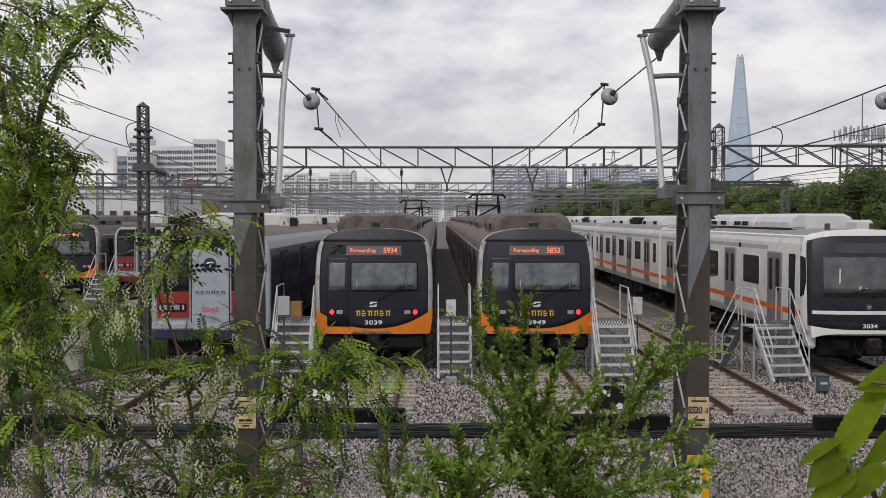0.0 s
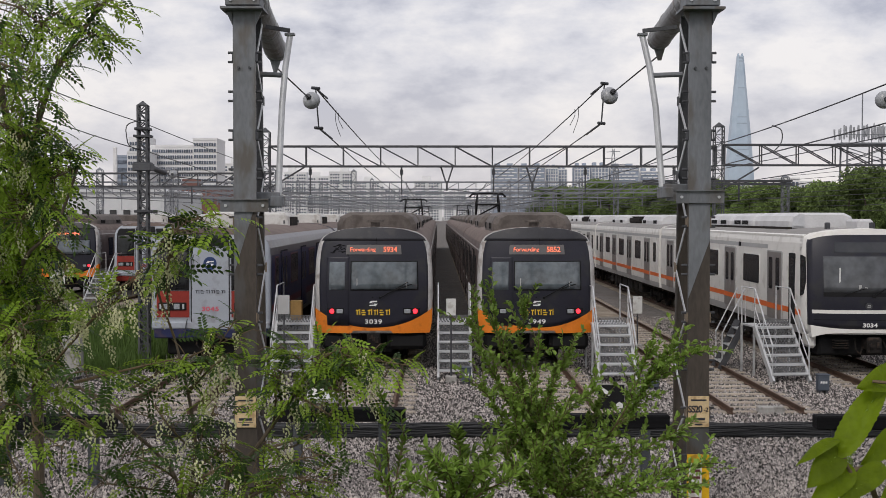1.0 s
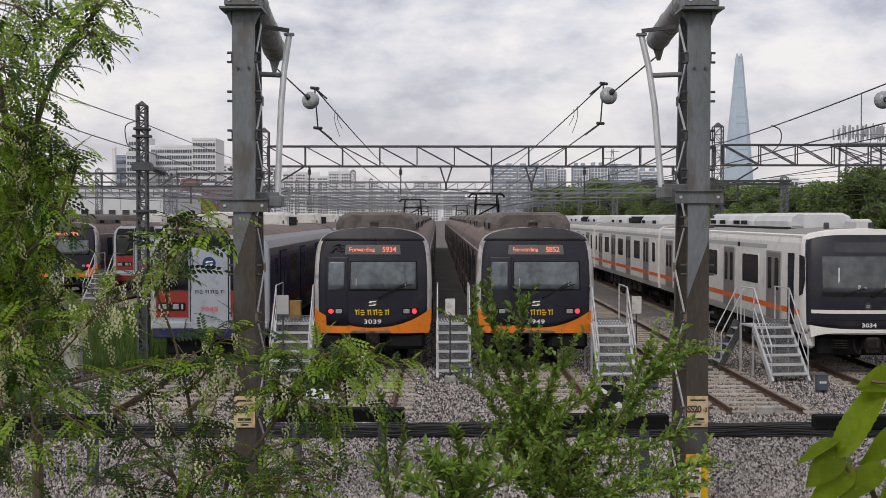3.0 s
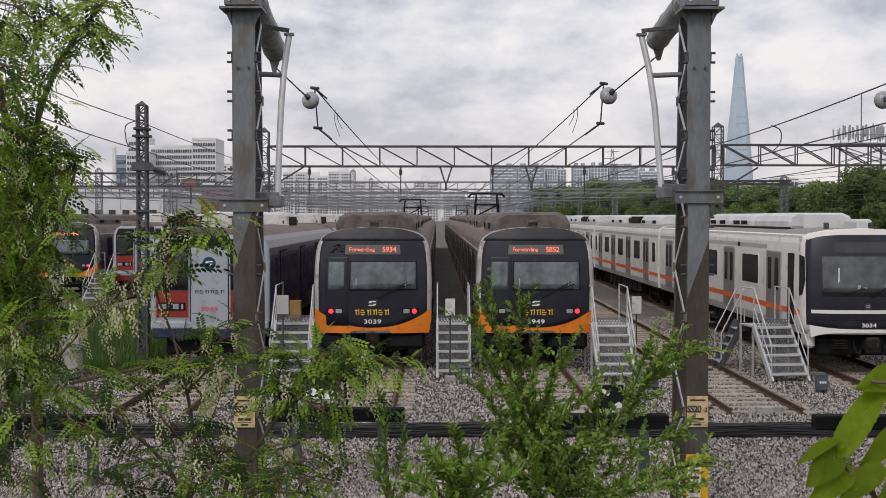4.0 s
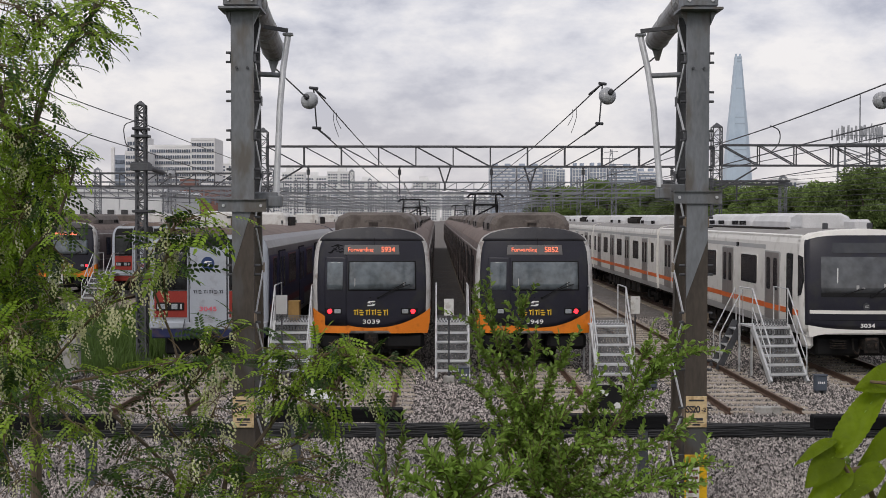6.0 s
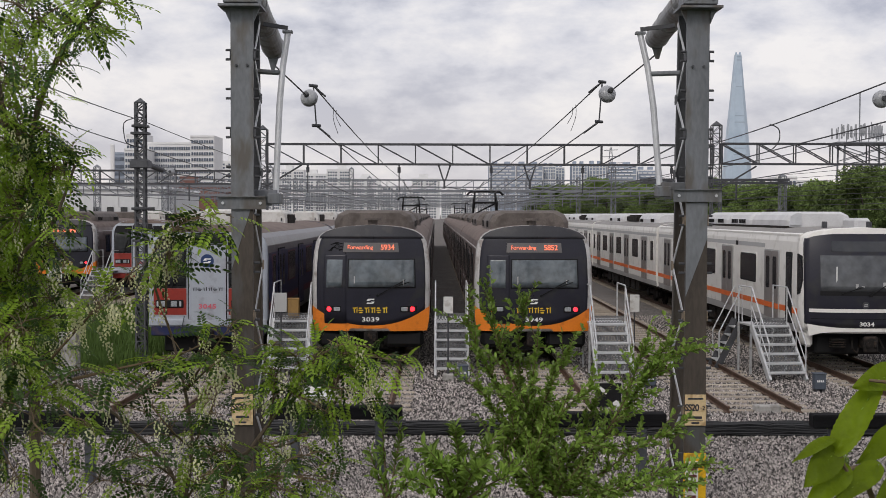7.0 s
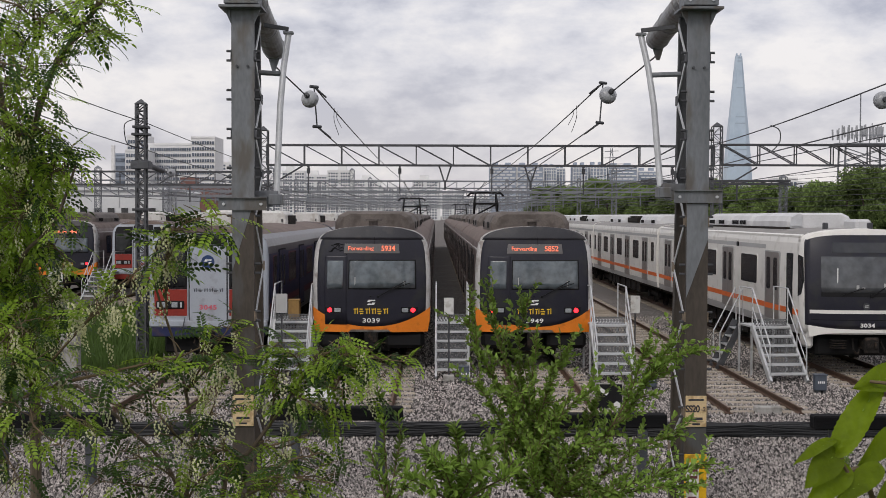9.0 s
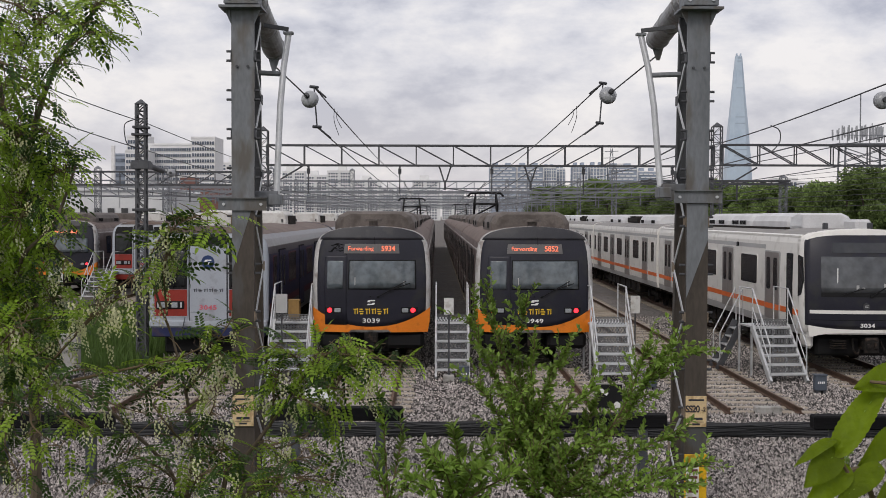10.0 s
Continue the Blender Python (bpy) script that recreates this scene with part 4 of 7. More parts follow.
    for x, y, number, sign, g in ((-1.70, 29.75, "3039", "5934", "cars of the dark train"), (2.61, 29.75, "3949", "5852", "cars of the second dark train"), (-18.9, 57.6, "", "", "cars of the far dark train")):
        dark_lead(x, y, number, sign, g)
    dark = plain_car(-1.70, 49.75, MODERN, "darkmid", "stainless", "roof", "ac", "stainless", "cars of the dark train", "stainless metro car coloured shade-brown, with grimy roof", (("bead", 1.28, 1.31, "silver"), ("bead", 1.75, 1.78, "silver"), ("bead", 3.08, 3.11, "silver")))
    powered = plain_car(2.61, 49.75, MODERN, "darkmid", "stainless", "roof", "ac", "stainless", "cars of the second dark train", "stainless metro car coloured shade-brown, with folded pantograph on its roof", (("bead", 1.28, 1.31, "silver"), ("bead", 1.75, 1.78, "silver"), ("bead", 3.08, 3.11, "silver")), panto=True)
    for k in range(1, 5):
        c = copy_thing(powered if k in (1, 4) else dark, Matrix.Translation((-1.70, 49.75 + 20 * k, 0)))
        c["group"] = "cars of the dark train"
    for k in range(1, 5):
        c = copy_thing(powered if k == 3 else dark, Matrix.Translation((2.61, 49.75 + 20 * k, 0)))
        c["group"] = "cars of the second dark train"
    for k in range(0, 3):
        c = copy_thing(dark, Matrix.Translation((-18.9, 77.6 + 20 * k, 0)))
        c["group"] = "cars of the far dark train"
    old_lead(-6.02, 29.9, "3045", "cars of the blue train", "blue", "red", "grey_stainless")
    blue = plain_car(-5.97, 49.9, OLD, "oldmid", "grey_stainless", "roof", "ac_white", "blue", "cars of the blue train", "older metro car with dark blue band and brown roof", (("side_band", 1.62, 2.95, "blue"), ("low_band", 1.42, 1.62, "maroon")), "maroon", False, 2.2)
    for k in range(1, 4):
        copy_thing(blue, Matrix.Translation((-5.97, 49.9 + 20 * k, 0)))
    old_lead(-14.6, 56.5, "", "cars of the red-fronted train", "red", "red", "grey_stainless")
    for k in range(0, 3):
        c = copy_thing(blue, Matrix.Translation((-14.6, 76.5 + 20 * k, 0)))
        c["group"] = "cars of the red-fronted train"
    white_lead(11.07, 28.6, "3034", "cars of the white train")
    white = plain_car(11.07, 48.6, WHITE, "whitemid", "white_paint", "white_roof", "ac_grey", "door_grey", "cars of the white train", "white metro car with orange stripe and grey doors", (("side_stripe", 1.40, 1.55, "stripe"), ("low_band", 0.93, 1.14, "grey_paint"), ("upper_band", 3.08, 3.2, "grey_paint")), frame_mat="white_paint")
    for k in range(1, 5):
        copy_thing(white, Matrix.Translation((11.07, 48.6 + 20 * k, 0)))


build_trains()

# ---- anchor poles, gantries and wires ----
def anchor_pole(x, s, label_no):
    """Built-up anchor pole: a front channel and a raking rear channel joined by lacing, with a tensioner at its head. s: the side of the tracks it serves."""
    Y = 14.6
    pl = thing("anchor_pole", Matrix.Translation((x, Y, GROUND)), "grey and brown steel anchor pole with lacing and tensioner", "pole", "anchor poles")
    top, cz = 6.80, 4.36 if s > 0 else 4.47

    def rear(z):
        return 1.06 - 0.44 * max(0.0, min(1.0, z / top))

    def channel(bm, z0, z1, back, w):
        """A channel section, open towards the other one."""
        sign = 1 if back(0) == 0 else -1
        h, t, f = w / 2, 0.022, 0.06
        o = [(-h, 0), (h, 0), (h, f), (h - t, f), (h - t, t), (-h + t, t), (-h + t, f), (-h, f)]
        return prism(bm, o, lambda p, e: (p[0], back(z1 if e else z0) + sign * p[1], z1 if e else z0))

    flat = lambda z: 0.0
    part("front_channel", channel(B(), cz, top, flat, 0.29), "steel", pl, "galvanised upper channel")
    part("front_channel", channel(B(), 0.0, cz, flat, 0.28), "pole_brown", pl, "brown weathered lower channel")
    # darker steel here puts the shade inside the pole into the colour
    part("rear_channel", channel(B(), cz, top, rear, 0.27), "dark_steel", pl)
    part("rear_channel", channel(B(), 0.0, cz, rear, 0.26), "pole_brown", pl)
    # thin grey wedge added for the diagonal grey patch below the channels' joint
    o = [(-0.138, 4.30), (0.138, 4.30), (-0.138, 3.42)] if s > 0 else [(-0.138, 4.30), (0.138, 4.30), (0.138, 3.84), (-0.138, 3.08)]
    part("wedge_plate", prism(B(), o, lambda p, e: (p[0], -0.006 + 0.005 * e, p[1])), "steel", pl, "grey wedge-shaped patch on the brown channel")
    # lacing on both flanks
    for q in (-1, 1):
        z, k = 0.35, 0
        while z < top - 0.5:
            dz = 0.62 if z < 4.2 else 0.50
            a, b = (0.07, rear(z + dz) - 0.07) if k % 2 == 0 else (rear(z) - 0.07, 0.07)
            p0 = (q * 0.147, a if k % 2 == 0 else a, z)
            p1 = (q * 0.147, b, z + dz)
            part("lacing_bar", beam(B(), p0, p1, 0.012, 0.055), "pale_steel", pl)
            yy = 0.07 if k % 2 == 0 else rear(z) - 0.07
            g = box(B(), (q * 0.148, yy, z), (0.012, 0.16, 0.13), bevel=0.004)
            part("gusset", g, "rust" if z < 4.2 else "dark_steel", pl)
            for j in (-0.06, 0.06):
                bm = tube(B(), (q * 0.14, 0.05, z + j), (q * 0.215, 0.05, z + j), 0.016, n=6)
                part("bolt", bm, "dark_steel", pl)
            z += dz
            k += 1
    # collar bracket at mid height, with the foot of the guard tube
    bm = box(B(), (0, -0.03, cz), (0.62, 0.10, 0.012))
    box(bm, (0, -0.035, cz - 0.08), (0.62, 0.012, 0.16))
    part("collar", bm, "steel", pl)
    bm = box(B(), (s * 0.24, 0.3, cz + 0.05), (0.34, 0.07, 0.10), bevel=0.01)
    box(bm, (s * 0.385, 0.3, cz - 0.02), (0.16, 0.3, 0.14), bevel=0.01)
    part("bracket", bm, "steel", pl)
    bm = box(B(), (0, 0.62, cz - 0.04), (0.6, 0.03, 0.14))
    part("collar", bm, "steel", pl)
    for q in (-0.24, 0.24):
        part("bolt", tube(B(), (q, -0.06, cz - 0.08), (q, -0.02, cz - 0.08), 0.02, n=6), "pale_steel", pl)
    # head: plate box with flange, tensioner barrel, stay
    bm = box(B(), (0, 0.05, 7.05), (0.44, 0.36, 0.44), bevel=0.008)
    part("head_box", bm, "steel", pl)
    part("head_flange", box(B(), (0, 0.03, 6.79), (0.54, 0.46, 0.03)), "steel", pl)
    for q in (-0.15, 0.15):
        part("bolt", tube(B(), (q, -0.15, 6.9), (q, -0.11, 6.9), 0.024, n=6), "pale_steel", pl)
        part("head_gusset", prism(B(), [(0.0, 6.78), (0.0, 6.6), (q * 0.9, 6.78)], lambda p, e: (q + p[0] * 0.6, -0.02 + 0.05 * e, p[1])), "steel", pl)
    for q in (-0.07, 0.07):
        part("bolt", tube(B(), (q, -0.03, 6.05), (q, -0.005, 6.05), 0.018, n=6), "dark_steel", pl)
    bz = 6.62 if s > 0 else 6.80
    a, b = Vector((s * 0.08, 0.25, 7.0)), Vector((s * 0.06, 2.5, bz))
    bm = tube(B(), a, b, 0.165, n=24)
    for f in (0.12, 0.55, 0.93):
        c = a + (b - a) * f
        tube(bm, c, c + (b - a) * 0.012, 0.175, n=24)
    barrel = part("tensioner", bm, "barrel", pl, "galvanised spring tensioner barrel")
    part("tensioner_end", tube(B(), b, b + Vector((0, 0.16, -0.05)), 0.15, 0.06, n=20), "steel", barrel)
    part("tensioner_lug", prism(B(), [(-0.1, bz - 0.08), (0.1, bz - 0.08), (0.02, bz - 0.32), (-0.03, bz - 0.32)], lambda p, e: (s * (0.06 + p[0]), 2.4 + 0.03 * e, p[1])), "steel", barrel)
    bm = B()
    reach = (0.385, 0.40, 0.42, 0.455, 0.515) if s > 0 else (0.415, 0.445, 0.485, 0.55, 0.645)
    sweep(bm, [(s * r, 0.35 + 0.06 * k, z) for k, (r, z) in enumerate(zip(reach, (cz + 0.06, 5.0, 5.6, 6.1, 6.56)))], 0.042, 12)
    part("guard_tube", bm, "pale_steel", pl, "bent pale galvanised tube")
    part("strut", tube(B(), (s * 0.14, 0.4, 6.02), (s * (reach[3] - 0.01), 0.53, 6.02), 0.034, n=10), "steel", pl)
    part("top_arm", beam(B(), (s * 0.2, 0.5, 6.66), (s * reach[4], 0.58, 6.62), 0.05, 0.05), "dark_steel", pl)
    part("tube_flange", box(B(), (s * reach[4], 0.58, 6.57), (0.13, 0.11, 0.03)), "steel", pl)
    # number plate and the yellow band low down
    sg = part("number_plate", box(B(), (0, -0.022, 1.61), (0.272, 0.012, 0.405), bevel=0.004), "plate", pl, "yellowed plate with black writing")
    m = pose(-0.045, -0.031, 1.64, 90, 0, 0)
    lettering("plate_text", "SS20", 0.112, "letter_dark", sg, m @ Matrix.Diagonal((0.94, 1.1, 1, 1)), 0.003, 0.9)
    lettering("plate_text", "-" + label_no, 0.075, "letter_dark", sg, pose(0.095, -0.031, 1.635, 90, 0, 0), 0.001)
    for z, w, h in ((1.76, 0.2, 0.022), (1.515, 0.17, 0.032), (1.475, 0.2, 0.006), (1.445, 0.1, 0.022)):
        part("plate_bar", box(B(), (0, -0.03, z), (w, 0.004, h)), "letter_dark", sg)
    if s < 0:
        yb = part("yellow_band", box(B(), (0, -0.016, 0.69), (0.292, 0.012, 0.72), bevel=0.003), "yellow", pl, "yellow painted warning band")
        part("warning_panel", box(B(), (-0.04, -0.024, 0.66), (0.17, 0.006, 0.56), bevel=0.002), "white_board", yb)
        for k in range(5):
            part("warning_bar", box(B(), (-0.04 + 0.01 * (k % 2), -0.029, 0.84 - 0.09 * k), (0.13 - 0.02 * (k % 3), 0.004, 0.035)), "maroon", yb)
    part("footing", box(B(), (0, 0.42, 0.02), (0.7, 1.5, 0.2), bevel=0.03), "concrete", pl)
    return pl


def lattice_mast(x, y, z1, w, material, group, label, n=None, brace=0.022):
    """A square lattice mast with four corner angles and zigzag bracing."""
    ms = thing("lattice_mast", Matrix.Translation((x, y, GROUND)), label, "mast", group)
    h = w / 2
    for sx in (-1, 1):
        for sy in (-1, 1):
            part("corner_angle", beam(B(), (sx * h, sy * h, 0), (sx * h, sy * h, z1), 0.05, 0.05), material, ms)
    n = n or int(z1 / (w * 0.85))
    bm = B()
    for k in range(n):
        a, b = z1 * k / n, z1 * (k + 1) / n
        f = 1 if k % 2 == 0 else -1
        for s in (-1, 1):
            beam(bm, (-f * h, s * h, a), (f * h, s * h, b), brace * 1.6, brace)
            beam(bm, (s * h, -f * h, a), (s * h, f * h, b), brace, brace * 1.6)
            beam(bm, (-h, s * h, b), (h, s * h, b), brace, brace)
    tagged(part("lacing", bm, material, ms), kind="stuff")
    bm = B()
    bmesh.ops.create_cone(bm, cap_ends=True, segments=4, radius1=h * 1.6, radius2=0.02, depth=w * 0.5, matrix=pose(0, 0, z1 + w * 0.25, 0, 0, 45))
    part("cap", bm, material, ms)
    return ms


def truss(x0, x1, y, z0, z1, panels, material, label, group, chord=0.085, web=0.05, mirror=True, depth=0.35):
    """A flat lattice girder: two chords, uprights, and diagonals that fall towards the middle."""
    tr = thing("gantry_truss", Matrix.Translation(((x0 + x1) / 2, y, 0)), label, "gantry", group)
    l = (x1 - x0) / 2
    step = 2 * l / panels
    for q in (-depth / 2, depth / 2):
        for z in (z0, z1):
            part("chord", beam(B(), (-l, q, z), (l, q, z), chord, chord), material, tr)
        for k in range(panels + 1):
            xx = -l + step * k
            part("upright", beam(B(), (xx, q, z0), (xx, q, z1), web, web), material, tr)
            if k < panels:
                fall = (k < panels / 2) if mirror else True
                a, b = (z1, z0) if fall else (z0, z1)
                part("diagonal", beam(B(), (xx, q, a), (xx + step, q, b), web, web), material, tr)
    return tr


def far_truss(x0, x1, y, z0, z1, panels, material, label, group):
    tr = thing("gantry_truss", Matrix.Translation(((x0 + x1) / 2, y, 0)), label, "gantry", group)
    l = (x1 - x0) / 2
    step = 2 * l / panels
    for z in (z0, z1):
        part("chord", beam(B(), (-l, 0, z), (l, 0, z), 0.15, 0.15), material, tr)
    for x in TRACKS:
        if x0 < x < x1:
            q = x - (x0 + x1) / 2
            part("hanger", beam(B(), (q, 0, 4.98), (q, 0, z0), 0.09, 0.09), material, tr)
    bm = B()
    for k in range(panels):
        xx = -l + step * k
        beam(bm, (xx, 0, z0), (xx, 0, z1), 0.07, 0.07)
        a, b = (z1, z0) if k < panels / 2 else (z0, z1)
        beam(bm, (xx, 0, a), (xx + step, 0, b), 0.07, 0.07)
    tagged(part("lacing", bm, material, tr), kind="stuff")


def wire(name, pts, r, label="thin dark overhead wire", sag=0.0):
    out = []
    if name == "jumper_wire":
        pts = curve_points(pts, 12)
    for a, b in zip(pts, pts[1:]):
        a, b = Vector(a), Vector(b)
        n = 2 if name == "jumper_wire" else 8
        for k in range(n):
            t = k / n
            out.append(a.lerp(b, t) - Vector((0, 0, sag * 4 * t * (1 - t))))
    out.append(Vector(pts[-1]))
    return tagged(link(name, sweep(B(), out, r, 5), "wire"), label, "wire", "overhead wires")


def insulator(p, r, m=None):
    """A round grey insulator with ribs on its rod."""
    ins = thing("insulator", Matrix.Translation(p) @ (m or Matrix()), "round grey porcelain strain insulator", "insulator", "insulators")
    bm = B()
    prof = [(0.0, -0.75), (0.55, -0.68), (0.9, -0.4), (1.0, -0.05), (0.9, 0.08), (0.98, 0.2), (0.86, 0.45), (0.5, 0.66), (0.0, 0.7)]
    n = 20
    rows = [[bm.verts.new((r * a * math.cos(2 * math.pi * i / n), r * b, r * a * math.sin(2 * math.pi * i / n))) for i in range(n)] for a, b in prof]
    for a, b in zip(rows, rows[1:]):
        for i in range(n):
            bm.faces.new((a[i], b[i], b[(i + 1) % n], a[(i + 1) % n]))
    bmesh.ops.remove_doubles(bm, verts=bm.verts[:], dist=1e-5)
    bmesh.ops.recalc_face_normals(bm, faces=bm.faces[:])
    part("shed", bm, "porcelain", ins, smooth=True)
    part("cap", tube(B(), (0, -r * 1.1, 0), (0, -r * 0.6, 0), r * 0.3, n=10), "dark_steel", ins)
    part("pin", tube(B(), (0, r * 0.5, 0), (0, r * 1.3, 0), r * 0.16, n=8), "dark_steel", ins)
    return ins


def termination(x_pole, x_track, s):
    """The wires that end at an anchor pole: rod, insulator, yoke, messenger and contact wire up to the first gantry."""
    a = Vector((x_pole + s * 0.06, 17.02, 6.24 if s > 0 else 6.42))
    c = Vector((x_pole + s * (0.43 if s > 0 else 0.58), 18.5, 5.89 if s > 0 else 5.97))
    wire("anchor_rod", [a, c], 0.012, "steel rod from tensioner to insulator")
    insulator(c, 0.145, pose(0, 0, 0, -22, 0, -18 * s))
    yu, yl = c + Vector((s * 0.03, 0.35, 0.24)), c + Vector((s * 0.08, 0.35, -0.42))
    bm = beam(B(), yu, yl, 0.022, 0.022)
    for q in (yu, yl):
        tube(bm, q + Vector((-0.06, -0.05, 0)), q + Vector((0.06, 0.05, 0)), 0.026)
    beam(bm, yl, yl + Vector((s * 0.15, 0.8, -0.13)), 0.024, 0.024)
    beam(bm, yu, yu + Vector((s * 0.13, 0.7, -0.10)), 0.022, 0.022)
    tagged(link("yoke", bm, "dark_steel"), "dark steel yoke plate between insulator and wires", "yoke", "wire yokes")
    wire("messenger_wire", [yu, (x_track, 53.0, 5.75), (x_track, 109.0, 5.75)], 0.012, sag=0.12)
    wire("contact_wire", [yl, (x_track - s * 0.2, 53.0, 5.05), (x_track, 109.0, 5.05)], 0.012, sag=0.04)
    for k in range(2):
        q = yu.lerp(Vector((x_track, 53, 5.75)), 0.10 + 0.016 * k)
        e = q + Vector((s * 0.06, 0.3, -0.5 + 0.2 * k))
        m = (q + e) / 2 + Vector((-s * 0.05, 0, 0.03))
        wire("jumper_wire", [q, m, e], 0.006, "bent jumper wire between two overhead wires")


def build_overhead():
    anchor_pole(-2.49, 1, "1")
    anchor_pole(3.38, -1, "2")
    termination(-2.49, -1.70, 1)
    termination(3.38, 2.61, -1)
    g = "near gantry"
    lab = "grey lattice steel gantry girder"
    lattice_mast(-8.1, 53.2, 8.1, 0.42, "mast", "lattice masts", "grey lattice steel mast of a gantry")
    lattice_mast(13.2, 53.2, 8.35, 0.42, "mast", "lattice masts", "grey lattice steel mast of a gantry")
    truss(-7.9, 13.0, 53.0, 6.34, 7.27, 12, "dark_steel", lab, g)
    truss(13.4, 30.6, 53.0, 6.40, 7.35, 10, "dark_steel", lab, g, mirror=False)
    for x, dx in ((-7.9, 1.65), (13.0, -1.65), (13.4, 1.65)):
        tagged(link("knee_brace", beam(B(), (x, 53.0, 5.3), (x + dx, 53.0, 6.30), 0.07, 0.07), "dark_steel"), "slanted steel knee brace under the gantry", "brace", "knee braces")
    # v-shaped drop brackets under the girder
    for x in (0.42, 4.42):
        bm = B()
        beam(bm, (x - 0.27, 52.8, 6.29), (x - 0.27, 53.2, 6.29), 0.07, 0.07)
        beam(bm, (x + 0.27, 52.8, 6.29), (x + 0.27, 53.2, 6.29), 0.07, 0.07)
        beam(bm, (x - 0.27, 53, 6.3), (x - 0.05, 53, 5.6), 0.07, 0.07)
        beam(bm, (x + 0.27, 53, 6.3), (x + 0.05, 53, 5.6), 0.07, 0.07)
        beam(bm, (x, 53, 5.65), (x, 53, 5.2), 0.09, 0.09)
        beam(bm, (x, 53, 5.3), (x + 1.5, 53, 5.08), 0.04, 0.04)
        tagged(link("drop_bracket", bm, "dark_steel"), "v-shaped steel drop bracket with steady arm", "bracket", "drop brackets")
    for x in TRACKS[3:8]:
        bm = beam(B(), (x, 52.78, 6.27), (x, 53.22, 6.27), 0.07, 0.07)
        beam(bm, (x, 53, 6.27), (x, 53, 5.0), 0.05, 0.05)
        tube(bm, (x, 53, 5.95), (x, 53, 6.2), 0.08, n=10)
        tagged(link("wire_hanger", bm, "dark_steel"), "steel hanger with insulator under the gantry", "hanger", "wire hangers")
    # the tall single mast beside the blue train, with its own tensioner
    ms = lattice_mast(-8.13, 31.3, 7.2, 0.24, "mast", "lattice masts", "dark grey lattice mast with tensioner and clamps", brace=0.026)
    for z, w in ((4.28, 0.44), (5.6, 0.42), (6.35, 0.46), (6.55, 0.4), (3.4, 0.4)):
        part("clamp", box(B(), (0, 0, z), (w, 0.4, 0.07), bevel=0.01), "dark_steel", ms)
    part("clamp", box(B(), (0, 0, 5.50), (0.5, 0.44, 0.2), bevel=0.01), "mast", ms)
    part("tensioner", tube(B(), (0.12, 0.1, 5.52), (0.27, 1.3, 5.40), 0.075, n=16), "mast", ms)
    insulator((-7.80, 33.4, 5.24), 0.12)
    wire("contact_wire", [(-7.9, 33.2, 5.2), (-5.97, 60, 5.05)], 0.014)
    wire("messenger_wire", [(-8.05, 18.0, 6.82), (-8.05, 31.3, 6.55), (-8.05, 60, 6.15)], 0.012, sag=0.08)
    wire("feeder_wire", [(-8.0, 18.0, 6.25), (-8.05, 31.3, 5.80), (-8.0, 60, 5.3)], 0.012, sag=0.08)
    wire("jumper_wire", [(-8.05, 30.4, 6.56), (-8.36, 30.5, 6.45), (-8.42, 30.7, 6.15), (-8.36, 30.8, 5.9), (-8.05, 31.0, 5.80)], 0.014, "bent jumper wire between two overhead wires")
    # wires over the empty track and the white train
    wire("messenger_wire", [(6.77, 12.0, 6.14), (6.77, 17.07, 6.0), (6.77, 26.2, 5.755), (6.77, 53.0, 5.6), (6.77, 109, 5.6)], 0.012, sag=0.03)
    wire("contact_wire", [(6.77, 12.0, 5.52), (6.77, 17.07, 5.41), (6.77, 26.4, 5.23), (6.77, 53.0, 5.05), (6.77, 109, 5.05)], 0.012)
    wire("jumper_wire", [(6.77, 22.9, 5.84), (6.98, 23.0, 5.75), (6.98, 23.0, 5.5), (6.8, 23.0, 5.3)], 0.012, "bent jumper wire between two overhead wires")
    insulator((6.74, 17.1, 5.76), 0.135, pose(0, 0, 0, 0, 0, 0))
    wire("messenger_wire", [(11.07, 14, 6.2), (11.07, 53.0, 5.85), (11.07, 109, 5.75)], 0.014, sag=0.1)
    wire("contact_wire", [(11.07, 14, 5.6), (11.07, 53.0, 5.1), (11.07, 109, 5.05)], 0.014)
    for x in TRACKS:
        wire("messenger_wire", [(x, 60, 5.8), (x, 109, 5.75), (x, 165, 5.75), (x, 225, 5.75), (x, 290, 5.75)], 0.02, sag=0.35)
        wire("contact_wire", [(x, 60, 5.06), (x, 165, 5.05), (x, 290, 5.05)], 0.02)
    # receding gantries
    lab2 = "distant grey lattice gantry girder over the yard"
    gl = "distant gantries"
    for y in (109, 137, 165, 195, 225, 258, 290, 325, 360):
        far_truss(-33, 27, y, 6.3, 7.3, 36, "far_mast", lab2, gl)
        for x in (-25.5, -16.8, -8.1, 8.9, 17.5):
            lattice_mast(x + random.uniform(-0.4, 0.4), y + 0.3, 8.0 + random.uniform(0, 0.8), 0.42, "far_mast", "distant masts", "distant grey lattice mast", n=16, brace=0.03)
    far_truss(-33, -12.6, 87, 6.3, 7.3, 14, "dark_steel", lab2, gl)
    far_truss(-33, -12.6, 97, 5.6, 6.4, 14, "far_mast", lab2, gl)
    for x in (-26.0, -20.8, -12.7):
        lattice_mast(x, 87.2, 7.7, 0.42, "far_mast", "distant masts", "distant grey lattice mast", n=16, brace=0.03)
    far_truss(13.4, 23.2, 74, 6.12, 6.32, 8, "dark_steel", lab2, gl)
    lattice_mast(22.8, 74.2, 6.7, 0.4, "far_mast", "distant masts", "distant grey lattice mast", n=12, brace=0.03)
    for k in range(9):
        z = 4.4 + 0.28 * k
